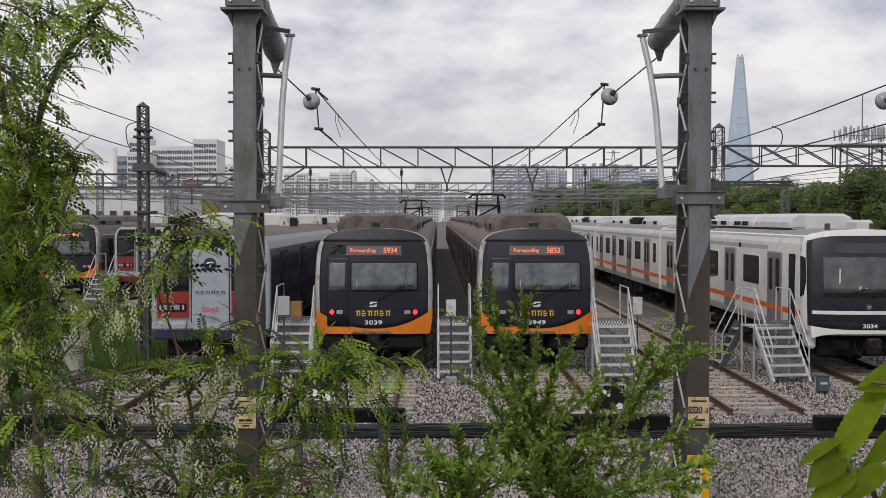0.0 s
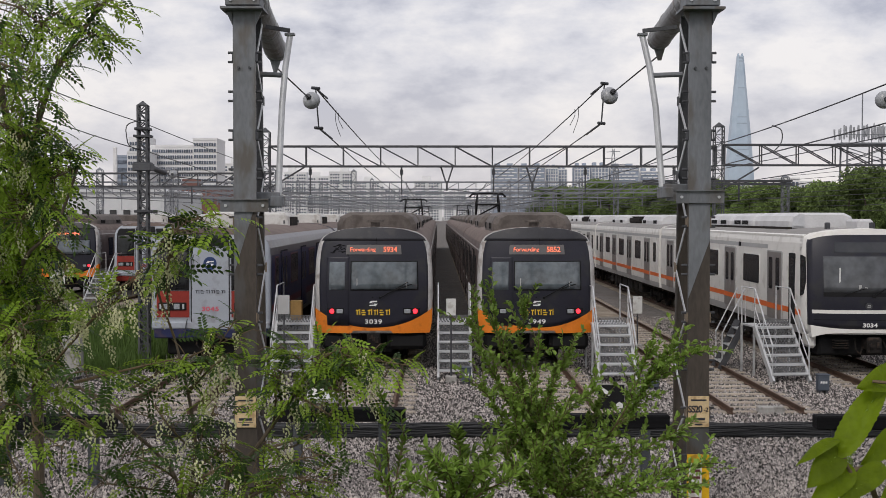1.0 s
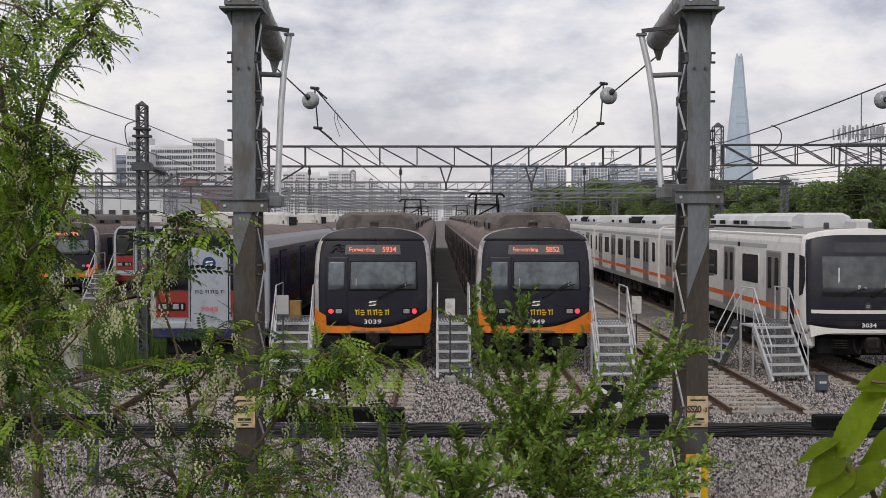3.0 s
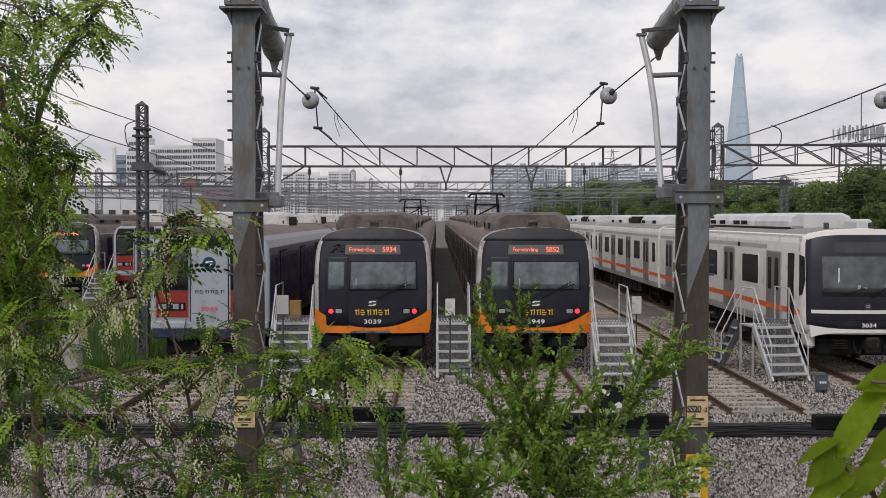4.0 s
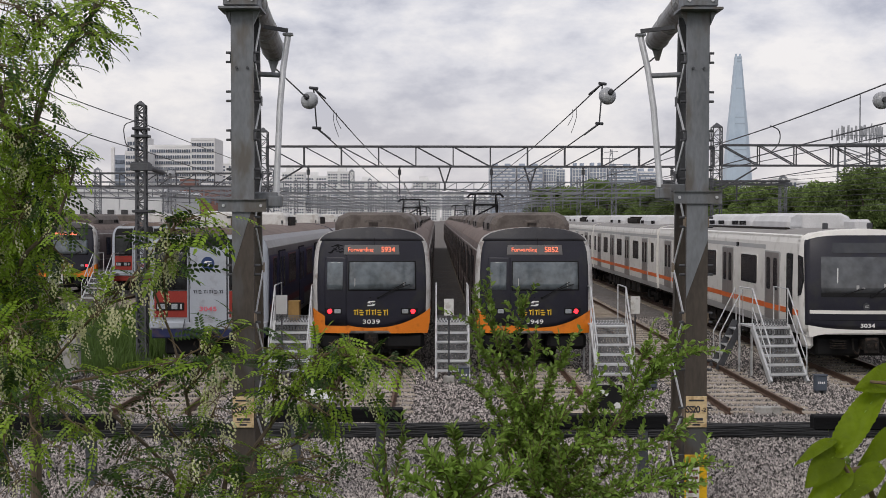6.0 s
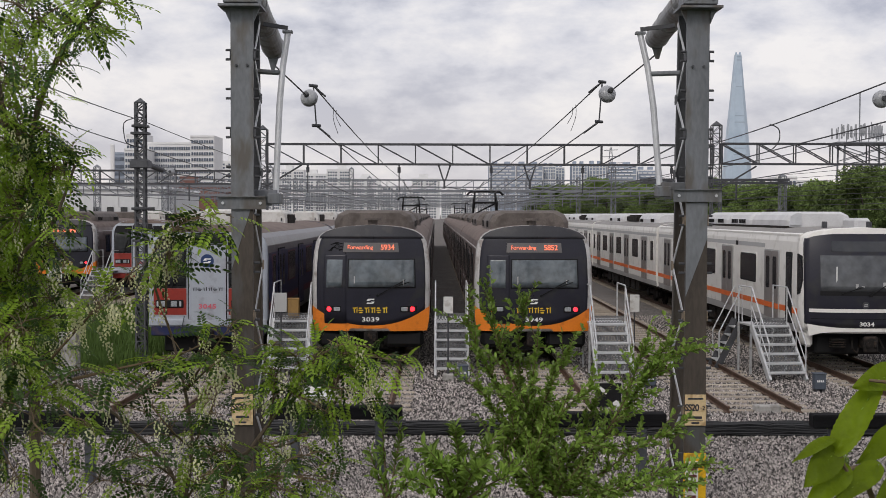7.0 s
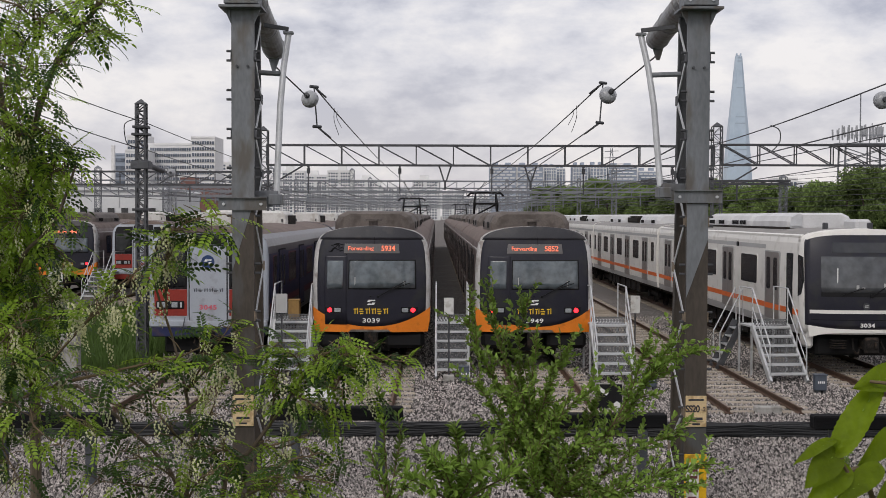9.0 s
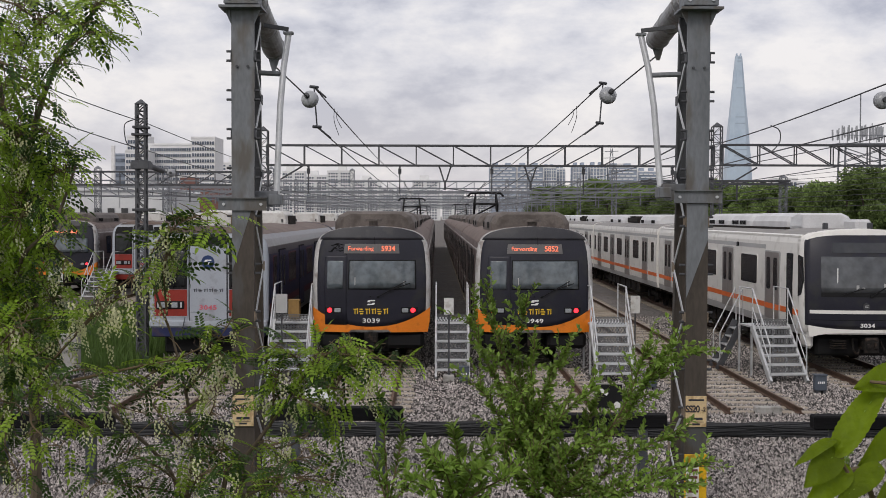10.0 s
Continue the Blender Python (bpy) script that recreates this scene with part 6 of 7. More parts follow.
            sweep(bm, [(0.05, 0.02, h * 0.35), tuple(q * 0.6 for q in c[:2]) + (z * 0.85,), c], [0.07, 0.04, 0.015], 5)
    part("trunk", bm, "far_trunk", tr)
    pts, faces = leaf_cloud(rng, cs, rs, per, 0.085)
    me = bpy.data.meshes.new("crown")
    me.from_pydata(pts.tolist(), [], faces.tolist())
    me.materials.append(M["far_leaf"])
    cr = new("crown", me)
    cr.parent = tr
    return tr


def build_trees():
    rng = random.Random(3)
    kinds = [far_tree(26.5, 60, 5.7, 11, 520), far_tree(28, 66, 5.9, 12, 520), far_tree(25.5, 72, 5.1, 13, 520)]
    y = 63.0
    k = 0
    while y < 300:
        for x in (24.5, 29.0):
            s = kinds[k % 3]
            px = x + rng.uniform(-1.2, 1.2) + (y / 100) * 0.6
            t = copy_thing(s, pose(px, y + rng.uniform(-1, 1), GROUND, 0, 0, rng.uniform(0, 360)))
            # the belt's skyline dips where low roofs show over it
            slope = float(np.interp(px / y, [0.21, 0.25, 0.264, 0.284, 0.314, 0.334, 0.3675, 0.40], [27, 33.5, 31, 28, 29, 33, 38.5, 50])) / 1000
            f = (4.15 + slope * y) / ((5.7, 5.9, 5.1)[k % 3] * 1.02) * rng.uniform(0.86, 1.02)
            t.scale = (f, f, f)
            k += 1
        y += 3.6 + 0.016 * y
    # a wooded mound beyond the yard's end
    for k in range(34):
        u = 226 + 190 * (k + rng.random()) / 34
        y = rng.uniform(165, 215)
        rise = float(np.interp(u, [226, 262, 285, 318, 338, 368, 416], [28, 50, 63, 48, 46, 58, 52])) * y / 2000 + 4.1
        t = copy_thing(kinds[k % 3], pose(u * y / 2000, y, GROUND, 0, 0, rng.uniform(0, 360)))
        f = rise / 5.6 * rng.uniform(0.8, 1.05)
        t.scale = (f * 0.8, f * 0.8, f)


build_distance()
build_trees()

# ---- plants on the bank: flowering locust, small-leaved shrub, broad-leaved shoot ----
SWAY = []


def oval(length, width, fold=0.15, at=(0, 0), angle=0.0):
    """One leaf blade, folded along its midrib: eight points, six faces."""
    pts = [(0, 0, 0), (0.32, 0, 0), (0.7, 0, -0.03), (1, 0, -0.10), (0.28, 0.5, fold), (0.68, 0.42, fold), (0.28, -0.5, fold), (0.68, -0.42, fold)]
    faces = [(0, 1, 4), (1, 2, 5, 4), (2, 3, 5), (0, 6, 1), (1, 6, 7, 2), (2, 7, 3)]
    ca, sa = math.cos(angle), math.sin(angle)
    out = []
    for x, y, z in pts:
        x, y, z = x * length, y * width, z * width
        out.append((at[0] + x * ca - y * sa, at[1] + x * sa + y * ca, z))
    return out, faces


def join(pieces):
    pts, faces = [], []
    for p, f in pieces:
        n = len(pts)
        pts += p
        faces += [tuple(i + n for i in q) for q in f]
    return np.array(pts, float), faces


def pinnate(pairs=7, length=0.185, blade=0.033, wide=0.0165, curl=0.06):
    """A feathered leaf: pairs of oval leaflets and one at the end on a thin stalk."""
    ps = []
    for k in range(pairs):
        x = length * (0.22 + 0.72 * k / pairs)
        f = 1.0 - 0.25 * abs(k / pairs - 0.45)
        for s in (-1, 1):
            ps.append(oval(blade * f, wide * f, 0.18, (x, s * 0.002), s * radians(66 - 14 * k / pairs)))
    ps.append(oval(blade, wide, 0.18, (length * 0.96, 0), 0))
    w = 0.0013
    ps.append(([(0, -w, 0), (0, w, 0), (length, w * 0.6, 0), (length, -w * 0.6, 0)], [(0, 1, 2, 3)]))
    pts, faces = join(ps)
    pts[:, 2] -= curl * (pts[:, 0] / length) ** 2
    return pts, faces


def raceme(n=18, length=0.11):
    """A hanging cluster of small pea-like flowers."""
    ps = []
    rng = random.Random(2)
    for k in range(n):
        x = length * (0.15 + 0.85 * k / n)
        a = k * 2.4
        r = 0.014 * (1.2 - 0.6 * k / n)
        c = (x, r * math.cos(a), r * math.sin(a))
        s = 0.0062 * (1.2 - 0.5 * k / n)
        v = [(c[0] + s * i, c[1] + s * j, c[2] + s * l) for i, j, l in ((1.3, 0, 0), (-1, 0.6, 0), (-0.6, -0.7, 0.5), (-0.6, 0, -0.9), (0.2, 0.8, 0.9))]
        ps.append((v, [(0, 1, 4), (0, 4, 2), (0, 2, 3), (0, 3, 1), (1, 3, 2), (1, 2, 4)]))
    return join(ps)


LEAF_LONG, LEAF_SHORT, FLOWERS = pinnate(), pinnate(6, 0.14, 0.028, 0.0145, 0.05), raceme()
BLADE, LANCE = join([oval(0.030, 0.016, 0.2)]), join([oval(0.062, 0.021, 0.25)])


def stamp(template, places):
    """Joins copies of a leaf at the places given, each (point, direction, roll, size)."""
    pts, faces = template
    n = len(pts)
    allp, allf = [], []
    for i, (p, d, roll, size) in enumerate(places):
        d = Vector(d).normalized()
        q = d.to_track_quat("X", "Z").to_matrix() @ Matrix.Rotation(roll, 3, "X")
        allp.append(pts @ (np.array(q).T * size) + np.array(p))
        allf += [tuple(j + n * i for j in f) for f in faces]
    return np.concatenate(allp) if allp else np.zeros((0, 3)), allf


def leaf_part(name, sets, material, parent, base):
    """One mesh of leaves; sets pairs each leaf shape with the places where it grows."""
    pts, faces = [], []
    for template, places in sets:
        p, f = stamp(template, places)
        n = sum(len(q) for q in pts)
        pts.append(p)
        faces += [tuple(j + n for j in q) for q in f]
    if not faces:
        return None
    me = bpy.data.meshes.new(name)
    me.from_pydata((np.concatenate(pts) - np.array(base)).tolist(), [], faces)
    me.materials.append(M[material])
    ob = new(name, me)
    ob.parent = parent
    ob["kind"] = "stuff"
    return ob


def locust_branch(tree, pts, leaves, rng, flowers=0, thick=0.006, spread=0.10, sway=1.6, dark=0.4, size=1.0, shy=0.12, name="branch", lush=1.8):
    """A branch that bends through pts, with side twigs, feathered leaves and hanging flowers. It sways about its foot."""
    run = curve_points(pts, 14)
    base = Vector(run[0])
    bm = B()
    sweep(bm, [p - base for p in run], [thick * (1 - 0.75 * k / 13) for k in range(14)], 6)
    twigs = B()
    light_leaves, dark_leaves, blooms = [], [], []
    leaves = int(leaves * lush)
    for k in range(leaves):
        t = shy + (1 - shy) * (k + rng.random()) / leaves
        i = min(int(t * 13), 12)
        p = run[i].lerp(run[i + 1], t * 13 - i)
        tan = (run[i + 1] - run[i]).normalized()
        side = Vector((rng.gauss(0, 1), rng.gauss(0, 0.9), rng.gauss(0.05, 0.45))).normalized()
        off = Vector((rng.gauss(0, 1), rng.gauss(0, 1.2), rng.gauss(0, 0.9))) * spread * 0.5
        q = p + off
        if off.length > 0.03:
            sweep(twigs, [p - base, (p + q) / 2 - base + Vector((0, 0, 0.012)), q - base], [0.0026, 0.002, 0.0012], 4)
        d = (tan * 0.6 + side + Vector((0, 0, -0.22))).normalized()
        # a share of leaves takes the darker colour that stands for shade
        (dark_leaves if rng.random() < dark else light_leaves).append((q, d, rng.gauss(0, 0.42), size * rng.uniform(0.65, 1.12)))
    for k in range(flowers):
        t = rng.uniform(0.15, 1)
        i = min(int(t * 13), 12)
        p = run[i] + Vector((rng.gauss(0, 1), rng.gauss(0, 1), rng.gauss(-0.2, 0.6))) * spread * 0.5
        blooms.append((p, (rng.gauss(0, 0.2), rng.gauss(0, 0.2), -1), rng.uniform(0, 6), rng.uniform(0.75, 1.1)))
    br = part(name, bm, "twig", tree)
    tagged(part("twig_spray", twigs, "twig", br), kind="stuff")
    rest = Matrix.Translation(base - tree.matrix_basis.translation)
    br.matrix_basis = rest
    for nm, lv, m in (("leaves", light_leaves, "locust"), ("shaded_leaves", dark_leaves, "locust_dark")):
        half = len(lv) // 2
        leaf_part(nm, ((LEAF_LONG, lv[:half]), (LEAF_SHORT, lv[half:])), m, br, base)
    leaf_part("blossoms", ((FLOWERS, blooms),), "blossom", br, base)
    SWAY.append((br, rest, sway, rng.uniform(0, 6.28)))
    return br


def simple_branch(tree, pts, leaves, rng, template, material, thick=0.005, spread=0.05, sway=1.0, size=1.0, shoots=6, shoot=0.10):
    """A shrub's stem with short side shoots, set with small single leaves all along."""
    run = curve_points(pts, 16)
    base = Vector(run[0])
    bm = B()
    sweep(bm, [p - base for p in run], [thick * (1 - 0.75 * k / 15) for k in range(16)], 6)
    twigs = B()
    leaves, shoots = int(leaves * 2.1), int(shoots * 1.9)
    lines = [(run, leaves // 3)]
    for k in range(shoots):
        t = 0.15 + 0.85 * (k + rng.random()) / shoots
        i = min(int(t * 15), 14)
        p = run[i]
        tan = (run[i + 1] - run[i]).normalized()
        d = (tan * 0.9 + Vector((rng.gauss(0, 0.8), rng.gauss(0, 0.8), rng.gauss(0.2, 0.6)))).normalized()
        l = shoot * rng.uniform(0.5, 1.3)
        s = [p, p + d * l * 0.5 + Vector((0, 0, 0.01)), p + d * l + Vector((0, 0, 0.02))]
        sweep(twigs, [q - base for q in s], [0.002, 0.0016, 0.0008], 4)
        lines.append((curve_points(s, 8), max(5, int(leaves / (1.3 * shoots)))))
    places = []
    for line, n in lines:
        m = len(line) - 1
        for k in range(n):
            t = 0.04 + 0.96 * (k + rng.random() * 0.6) / n
            i = min(int(t * m), m - 1)
            p = line[i].lerp(line[i + 1], t * m - i)
            tan = (line[i + 1] - line[i]).normalized()
            side = Vector((rng.gauss(0, 1), rng.gauss(0, 1), rng.gauss(0, 1)))
            side = (side - tan * side.dot(tan)).normalized()
            d = (tan * 0.8 + side + Vector((0, 0, 0.1))).normalized()
            places.append((p, d, rng.gauss(0, 0.7), size * rng.uniform(0.6, 1.2)))
    br = part("stem", bm, "twig", tree)
    tagged(part("twig_spray", twigs, "twig", br), kind="stuff")
    rest = Matrix.Translation(base - tree.matrix_basis.translation)
    br.matrix_basis = rest
    leaf_part("leaves", ((template, places),), material, br, base)
    SWAY.append((br, rest, sway, rng.uniform(0, 6.28)))
    return br


def bank_z(y):
    k = min(1.0, max(0.0, (13.5 - y) / 12.5))
    return GROUND - 0.03 + 2.5 * k * k * (3 - 2 * k)


def build_locusts():
    rng = random.Random(21)
    # tall tree whose crown hangs into the view
    x, y = -1.98, 5.6
    tr = thing("locust_tree", Matrix.Translation((x, y, bank_z(y))), "tall flowering locust tree with feathered leaves", "tree", "locusts on the bank")
    o = Vector((x, y, bank_z(y)))
    trunk = curve_points([o, Vector((-1.99, 5.60, 3.29)), Vector((-2.00, 5.60, 3.73)), Vector((-2.06, 5.60, 4.15)), Vector((-2.16, 5.60, 4.66)), Vector((-2.28, 5.60, 5.30))], 24)
    bm = sweep(B(), [p - o for p in trunk], [0.030 - 0.0007 * k for k in range(24)], 8)
    limb = curve_points([Vector((-2.05, 5.60, 4.13)), Vector((-1.92, 5.50, 4.51)), Vector((-1.77, 5.40, 4.77)), Vector((-1.51, 5.30, 5.05)), Vector((-1.36, 5.30, 5.26))], 14)
    sweep(bm, [p - o for p in limb], [0.016 - 0.0007 * k for k in range(14)], 7)
    limb = curve_points([Vector((-1.99, 5.60, 3.51)), Vector((-1.91, 5.20, 3.78)), Vector((-1.72, 5.10, 3.96)), Vector((-1.62, 5.10, 4.22))], 12)
    sweep(bm, [p - o for p in limb], [0.012 - 0.0006 * k for k in range(12)], 7)
    part("trunk", bm, "bark", tr)
    S = lambda pts, n, f=0, **kw: locust_branch(tr, pts, n, rng, f, **kw)
    S([(-1.77, 5.40, 4.77), (-1.53, 5.00, 4.80), (-1.40, 4.90, 4.78)], 11, spread=0.05, dark=0.3, sway=2.2)
    S([(-1.66, 5.30, 4.86), (-1.56, 5.00, 4.83), (-1.50, 4.90, 4.77)], 8, spread=0.05, dark=0.6, sway=2.0)
    S([(-1.60, 5.30, 4.94), (-1.49, 5.00, 4.93), (-1.39, 5.00, 4.91)], 11, spread=0.06, dark=0.3, sway=2.0)
    S([(-1.82, 5.40, 4.69), (-1.70, 5.10, 4.71), (-1.64, 5.00, 4.65)], 8, spread=0.05, dark=0.7, sway=1.8)
    S([(-1.89, 5.30, 4.86), (-1.70, 5.20, 4.95), (-1.52, 5.20, 4.99)], 16, spread=0.10, dark=0.4)
    S([(-1.95, 5.30, 4.97), (-1.78, 5.20, 4.87), (-1.62, 5.20, 4.87)], 16, spread=0.10, dark=0.4)
    S([(-1.94, 5.50, 4.48), (-1.82, 5.20, 4.52), (-1.74, 5.10, 4.47)], 8, spread=0.06, dark=0.8, sway=1.8)
    S([(-1.97, 5.50, 4.40), (-1.82, 5.20, 4.39), (-1.73, 5.10, 4.36)], 12, spread=0.07, dark=0.7)
    S([(-1.99, 5.50, 4.26), (-1.77, 5.20, 4.27), (-1.64, 5.10, 4.28)], 16, spread=0.07, dark=0.4)
    S([(-1.99, 5.50, 4.18), (-1.77, 5.20, 4.18), (-1.64, 5.10, 4.22)], 18, 2, spread=0.08, dark=0.4)
    S([(-2.01, 5.50, 4.01), (-1.78, 5.20, 4.04), (-1.66, 5.10, 3.97)], 16, 2, spread=0.08, dark=0.4)
    for k in range(19):
        v = -20 + 36 * k
        d = 5.2 + 0.5 * rng.random()
        r = rng.uniform(-0.05, 0.05)
        n = 8 if v < 220 else 18
        S([(-1.95 * d / 5, d, 4 + (395 - v) / 2000 * d), (-1.80 * d / 5, d - 0.1, 4 + (385 - v - 8) / 2000 * d), (((-1.77 if v < 380 else -1.84) + r) * d / 5, d - 0.2, 4 + (385 - v - 20) / 2000 * d)], n, 9 if v > 200 else 0, spread=0.13, dark=0.1 if v < 220 else 0.22)
        S([(-2.2 * d / 5, d + 0.2, 4 + (385 - v) / 2000 * d), (-2.0 * d / 5, d + 0.2, 4 + (395 - v) / 2000 * d), (-1.85 * d / 5, d + 0.3, 4 + (365 - v) / 2000 * d)], n - 3, 0, spread=0.15, dark=0.25 if v < 220 else 0.45)
        S([(-2.1 * d / 5, d - 0.4, 4 + (375 - v) / 2000 * d), (-1.95 * d / 5, d - 0.4, 4 + (385 - v) / 2000 * d), (-1.84 * d / 5, d - 0.4, 4 + (360 - v) / 2000 * d)], n - 6, 0, spread=0.12, dark=0.15)
    for a, b, n, f in (((-1.93, 5.40, 3.88), (-1.68, 5.20, 3.78), 9, 7), ((-1.96, 5.40, 3.74), (-1.76, 5.20, 3.60), 9, 9), ((-2.01, 5.40, 3.64), (-1.82, 5.20, 3.44), 9, 9), ((-1.94, 5.50, 3.52), (-1.76, 5.30, 3.38), 5, 7), ((-1.94, 5.50, 3.44), (-1.69, 5.20, 3.54), 4, 6)):
        m = tuple((p + q) / 2 + (0.03 if i == 2 else 0) for i, (p, q) in enumerate(zip(a, b)))
        S([a, m, b], n, f, spread=0.10, dark=0.5)
    # the young locust whose boughs cross low in front of the yard
    x, y = -1.05, 5.3
    o = Vector((x, y, bank_z(y)))
    tr = thing("locust_sapling", Matrix.Translation(o), "young locust with cream blossoms and thin boughs", "tree", "locusts on the bank")
    bm = sweep(B(), [p - o for p in curve_points([o, Vector((-1.18, 5.30, 2.64)), Vector((-1.42, 5.20, 3.02)), Vector((-1.65, 5.20, 3.21))], 12)], [0.012 - 0.0005 * k for k in range(12)], 7)
    sweep(bm, [p - o for p in curve_points([Vector((-1.18, 5.30, 2.64)), Vector((-1.12, 5.20, 2.92)), Vector((-1.13, 5.10, 3.20)), Vector((-1.19, 5.10, 3.45))], 10)], [0.011 - 0.0006 * k for k in range(10)], 6)
    sweep(bm, [p - o for p in curve_points([Vector((-1.65, 5.20, 3.21)), Vector((-1.86, 5.20, 3.18)), Vector((-2.12, 5.20, 3.02))], 8)], [0.011 - 0.0006 * k for k in range(8)], 6)
    part("trunk", bm, "bark", tr)
    # bough with blossoms rising to the upper right
    S([(-1.87, 5.20, 3.21), (-1.56, 5.00, 3.51), (-1.40, 4.90, 3.64), (-1.27, 4.90, 3.79)], 12, 22, spread=0.13, lush=1.5, dark=0.5, sway=1.5, shy=0.3, thick=0.008)
    S([(-1.56, 5.00, 3.51), (-1.40, 4.90, 3.67), (-1.26, 4.90, 3.77)], 5, 12, spread=0.10, lush=1.5, dark=0.5, sway=1.5)
    S([(-1.19, 5.10, 3.45), (-1.24, 4.90, 3.79), (-1.09, 4.80, 3.96), (-0.94, 4.80, 4.01)], 17, 4, spread=0.07, lush=1.5, dark=0.25, sway=2.4, shy=0.5)
    S([(-1.19, 5.00, 3.66), (-1.14, 4.80, 3.88), (-1.10, 4.80, 3.95)], 13, 5, spread=0.08, lush=1.4, dark=0.5, sway=2.4, shy=0.3)
    S([(-1.19, 5.00, 3.56), (-1.15, 4.80, 3.77), (-1.11, 4.80, 3.87)], 8, 5, spread=0.07, lush=1.1, dark=0.6, sway=2.0, shy=0.4)
    S([(-1.14, 4.80, 3.84), (-1.12, 4.80, 3.82), (-1.10, 4.80, 3.75)], 5, 3, spread=0.05, lush=1.1, dark=0.6, sway=2.0)
    S([(-1.39, 5.10, 3.22), (-1.11, 4.90, 3.38), (-0.85, 4.90, 3.50)], 14, 4, spread=0.10, lush=1.5, dark=0.5, sway=1.3)
    S([(-1.13, 5.10, 3.20), (-0.97, 4.90, 3.42), (-0.89, 4.90, 3.53)], 12, 3, spread=0.08, lush=1.5, dark=0.5, sway=1.5)
    S([(-1.64, 5.10, 3.25), (-1.31, 4.90, 3.34), (-1.11, 4.90, 3.38)], 9, 3, spread=0.05, lush=1.5, dark=0.5, thick=0.008)
    S([(-1.59, 5.10, 3.22), (-1.41, 4.90, 3.18), (-1.24, 4.90, 3.13)], 10, 6, spread=0.10, lush=1.45, dark=0.6)
    S([(-1.13, 5.10, 3.20), (-0.96, 4.80, 3.36), (-0.90, 4.80, 3.39)], 10, 10, spread=0.09, lush=1.5, dark=0.5)
    S([(-1.12, 5.20, 2.92), (-0.96, 4.80, 3.15), (-0.92, 4.80, 3.27)], 12, 8, spread=0.10, lush=1.45, dark=0.6)
    S([(-1.12, 5.20, 2.84), (-0.94, 4.80, 2.99), (-0.88, 4.80, 3.00)], 14, 5, spread=0.11, lush=1.45, dark=0.6)
    S([(-1.13, 5.20, 2.92), (-1.14, 4.80, 3.10), (-1.26, 4.80, 3.27)], 12, 7, spread=0.10, lush=1.5, dark=0.5)
    S([(-1.16, 5.20, 2.74), (-1.19, 4.80, 2.93), (-1.34, 4.80, 3.00)], 15, 5, spread=0.12, lush=1.55, dark=0.66)
    S([(-1.16, 5.20, 2.71), (-1.26, 4.80, 2.84), (-1.45, 4.80, 2.86)], 15, 3, spread=0.12, lush=1.7, dark=0.66)
    S([(-1.14, 5.20, 2.69), (-0.98, 4.70, 2.91), (-0.86, 4.70, 2.93)], 16, 4, spread=0.12, lush=1.55, dark=0.66)
    S([(-1.86, 5.20, 3.18), (-1.74, 4.60, 3.23), (-1.83, 4.60, 3.30)], 12, 3, spread=0.12, lush=1.7, dark=0.66, size=0.95)
    S([(-1.76, 5.20, 3.18), (-1.47, 4.50, 3.20), (-1.33, 4.40, 3.15)], 9, 1, spread=0.07, dark=0.3, size=0.95)
    S([(-1.86, 5.20, 3.13), (-1.61, 4.50, 3.16), (-1.46, 4.40, 3.09)], 12, 2, spread=0.10, lush=1.7, dark=0.66, size=0.95)
    S([(-1.94, 5.20, 3.13), (-1.76, 4.60, 3.07), (-1.65, 4.50, 2.93)], 16, 2, spread=0.14, dark=0.7, size=0.95)
    S([(-1.76, 5.20, 3.21), (-1.48, 4.60, 3.36), (-1.36, 4.60, 3.37)], 9, 2, spread=0.08, dark=0.3, size=0.95)
    S([(-1.99, 5.00, 3.21), (-1.74, 4.60, 3.39), (-1.64, 4.60, 3.41)], 12, 4, spread=0.12, lush=1.7, dark=0.66)
    S([(-1.99, 5.00, 3.36), (-1.74, 4.60, 3.51), (-1.67, 4.60, 3.57)], 12, 4, spread=0.12, lush=1.7, dark=0.66)
    # second sapling in the middle
    x, y = -0.95, 4.9
    o = Vector((x, y, bank_z(y)))
    tr = thing("locust_sapling", Matrix.Translation(o), "slender young locust with bright feathered leaves", "tree", "locusts on the bank")
    bm = sweep(B(), [p - o for p in curve_points([o, Vector((-0.93, 4.90, 2.79)), Vector((-0.80, 4.90, 2.98)), Vector((-0.67, 4.90, 3.16)), Vector((-0.54, 4.90, 3.34))], 14)], [0.013 - 0.0006 * k for k in range(14)], 6)
    sweep(bm, [p - o for p in curve_points([Vector((-0.80, 4.90, 2.98)), Vector((-0.59, 4.80, 3.03)), Vector((-0.42, 4.80, 3.20))], 8)], [0.005] * 8, 5)
    part("trunk", bm, "bark", tr)
    S([(-0.67, 4.90, 3.16), (-0.56, 4.80, 3.32), (-0.41, 4.70, 3.45), (-0.26, 4.70, 3.44)], 18, 2, size=0.88, spread=0.07, dark=0.25, sway=1.6)
    S([(-0.58, 4.90, 3.30), (-0.47, 4.80, 3.40), (-0.32, 4.70, 3.41), (-0.12, 4.60, 3.40)], 14, 3, size=0.88, spread=0.05, dark=0.3, sway=1.8)
    S([(-0.58, 4.90, 3.30), (-0.60, 4.80, 3.40), (-0.69, 4.70, 3.45)], 13, 2, size=0.88, spread=0.07, dark=0.3, sway=1.7)
    S([(-0.54, 4.90, 3.36), (-0.47, 4.80, 3.40), (-0.38, 4.70, 3.42)], 20, 1, size=0.88, spread=0.07, dark=0.2, sway=1.8)
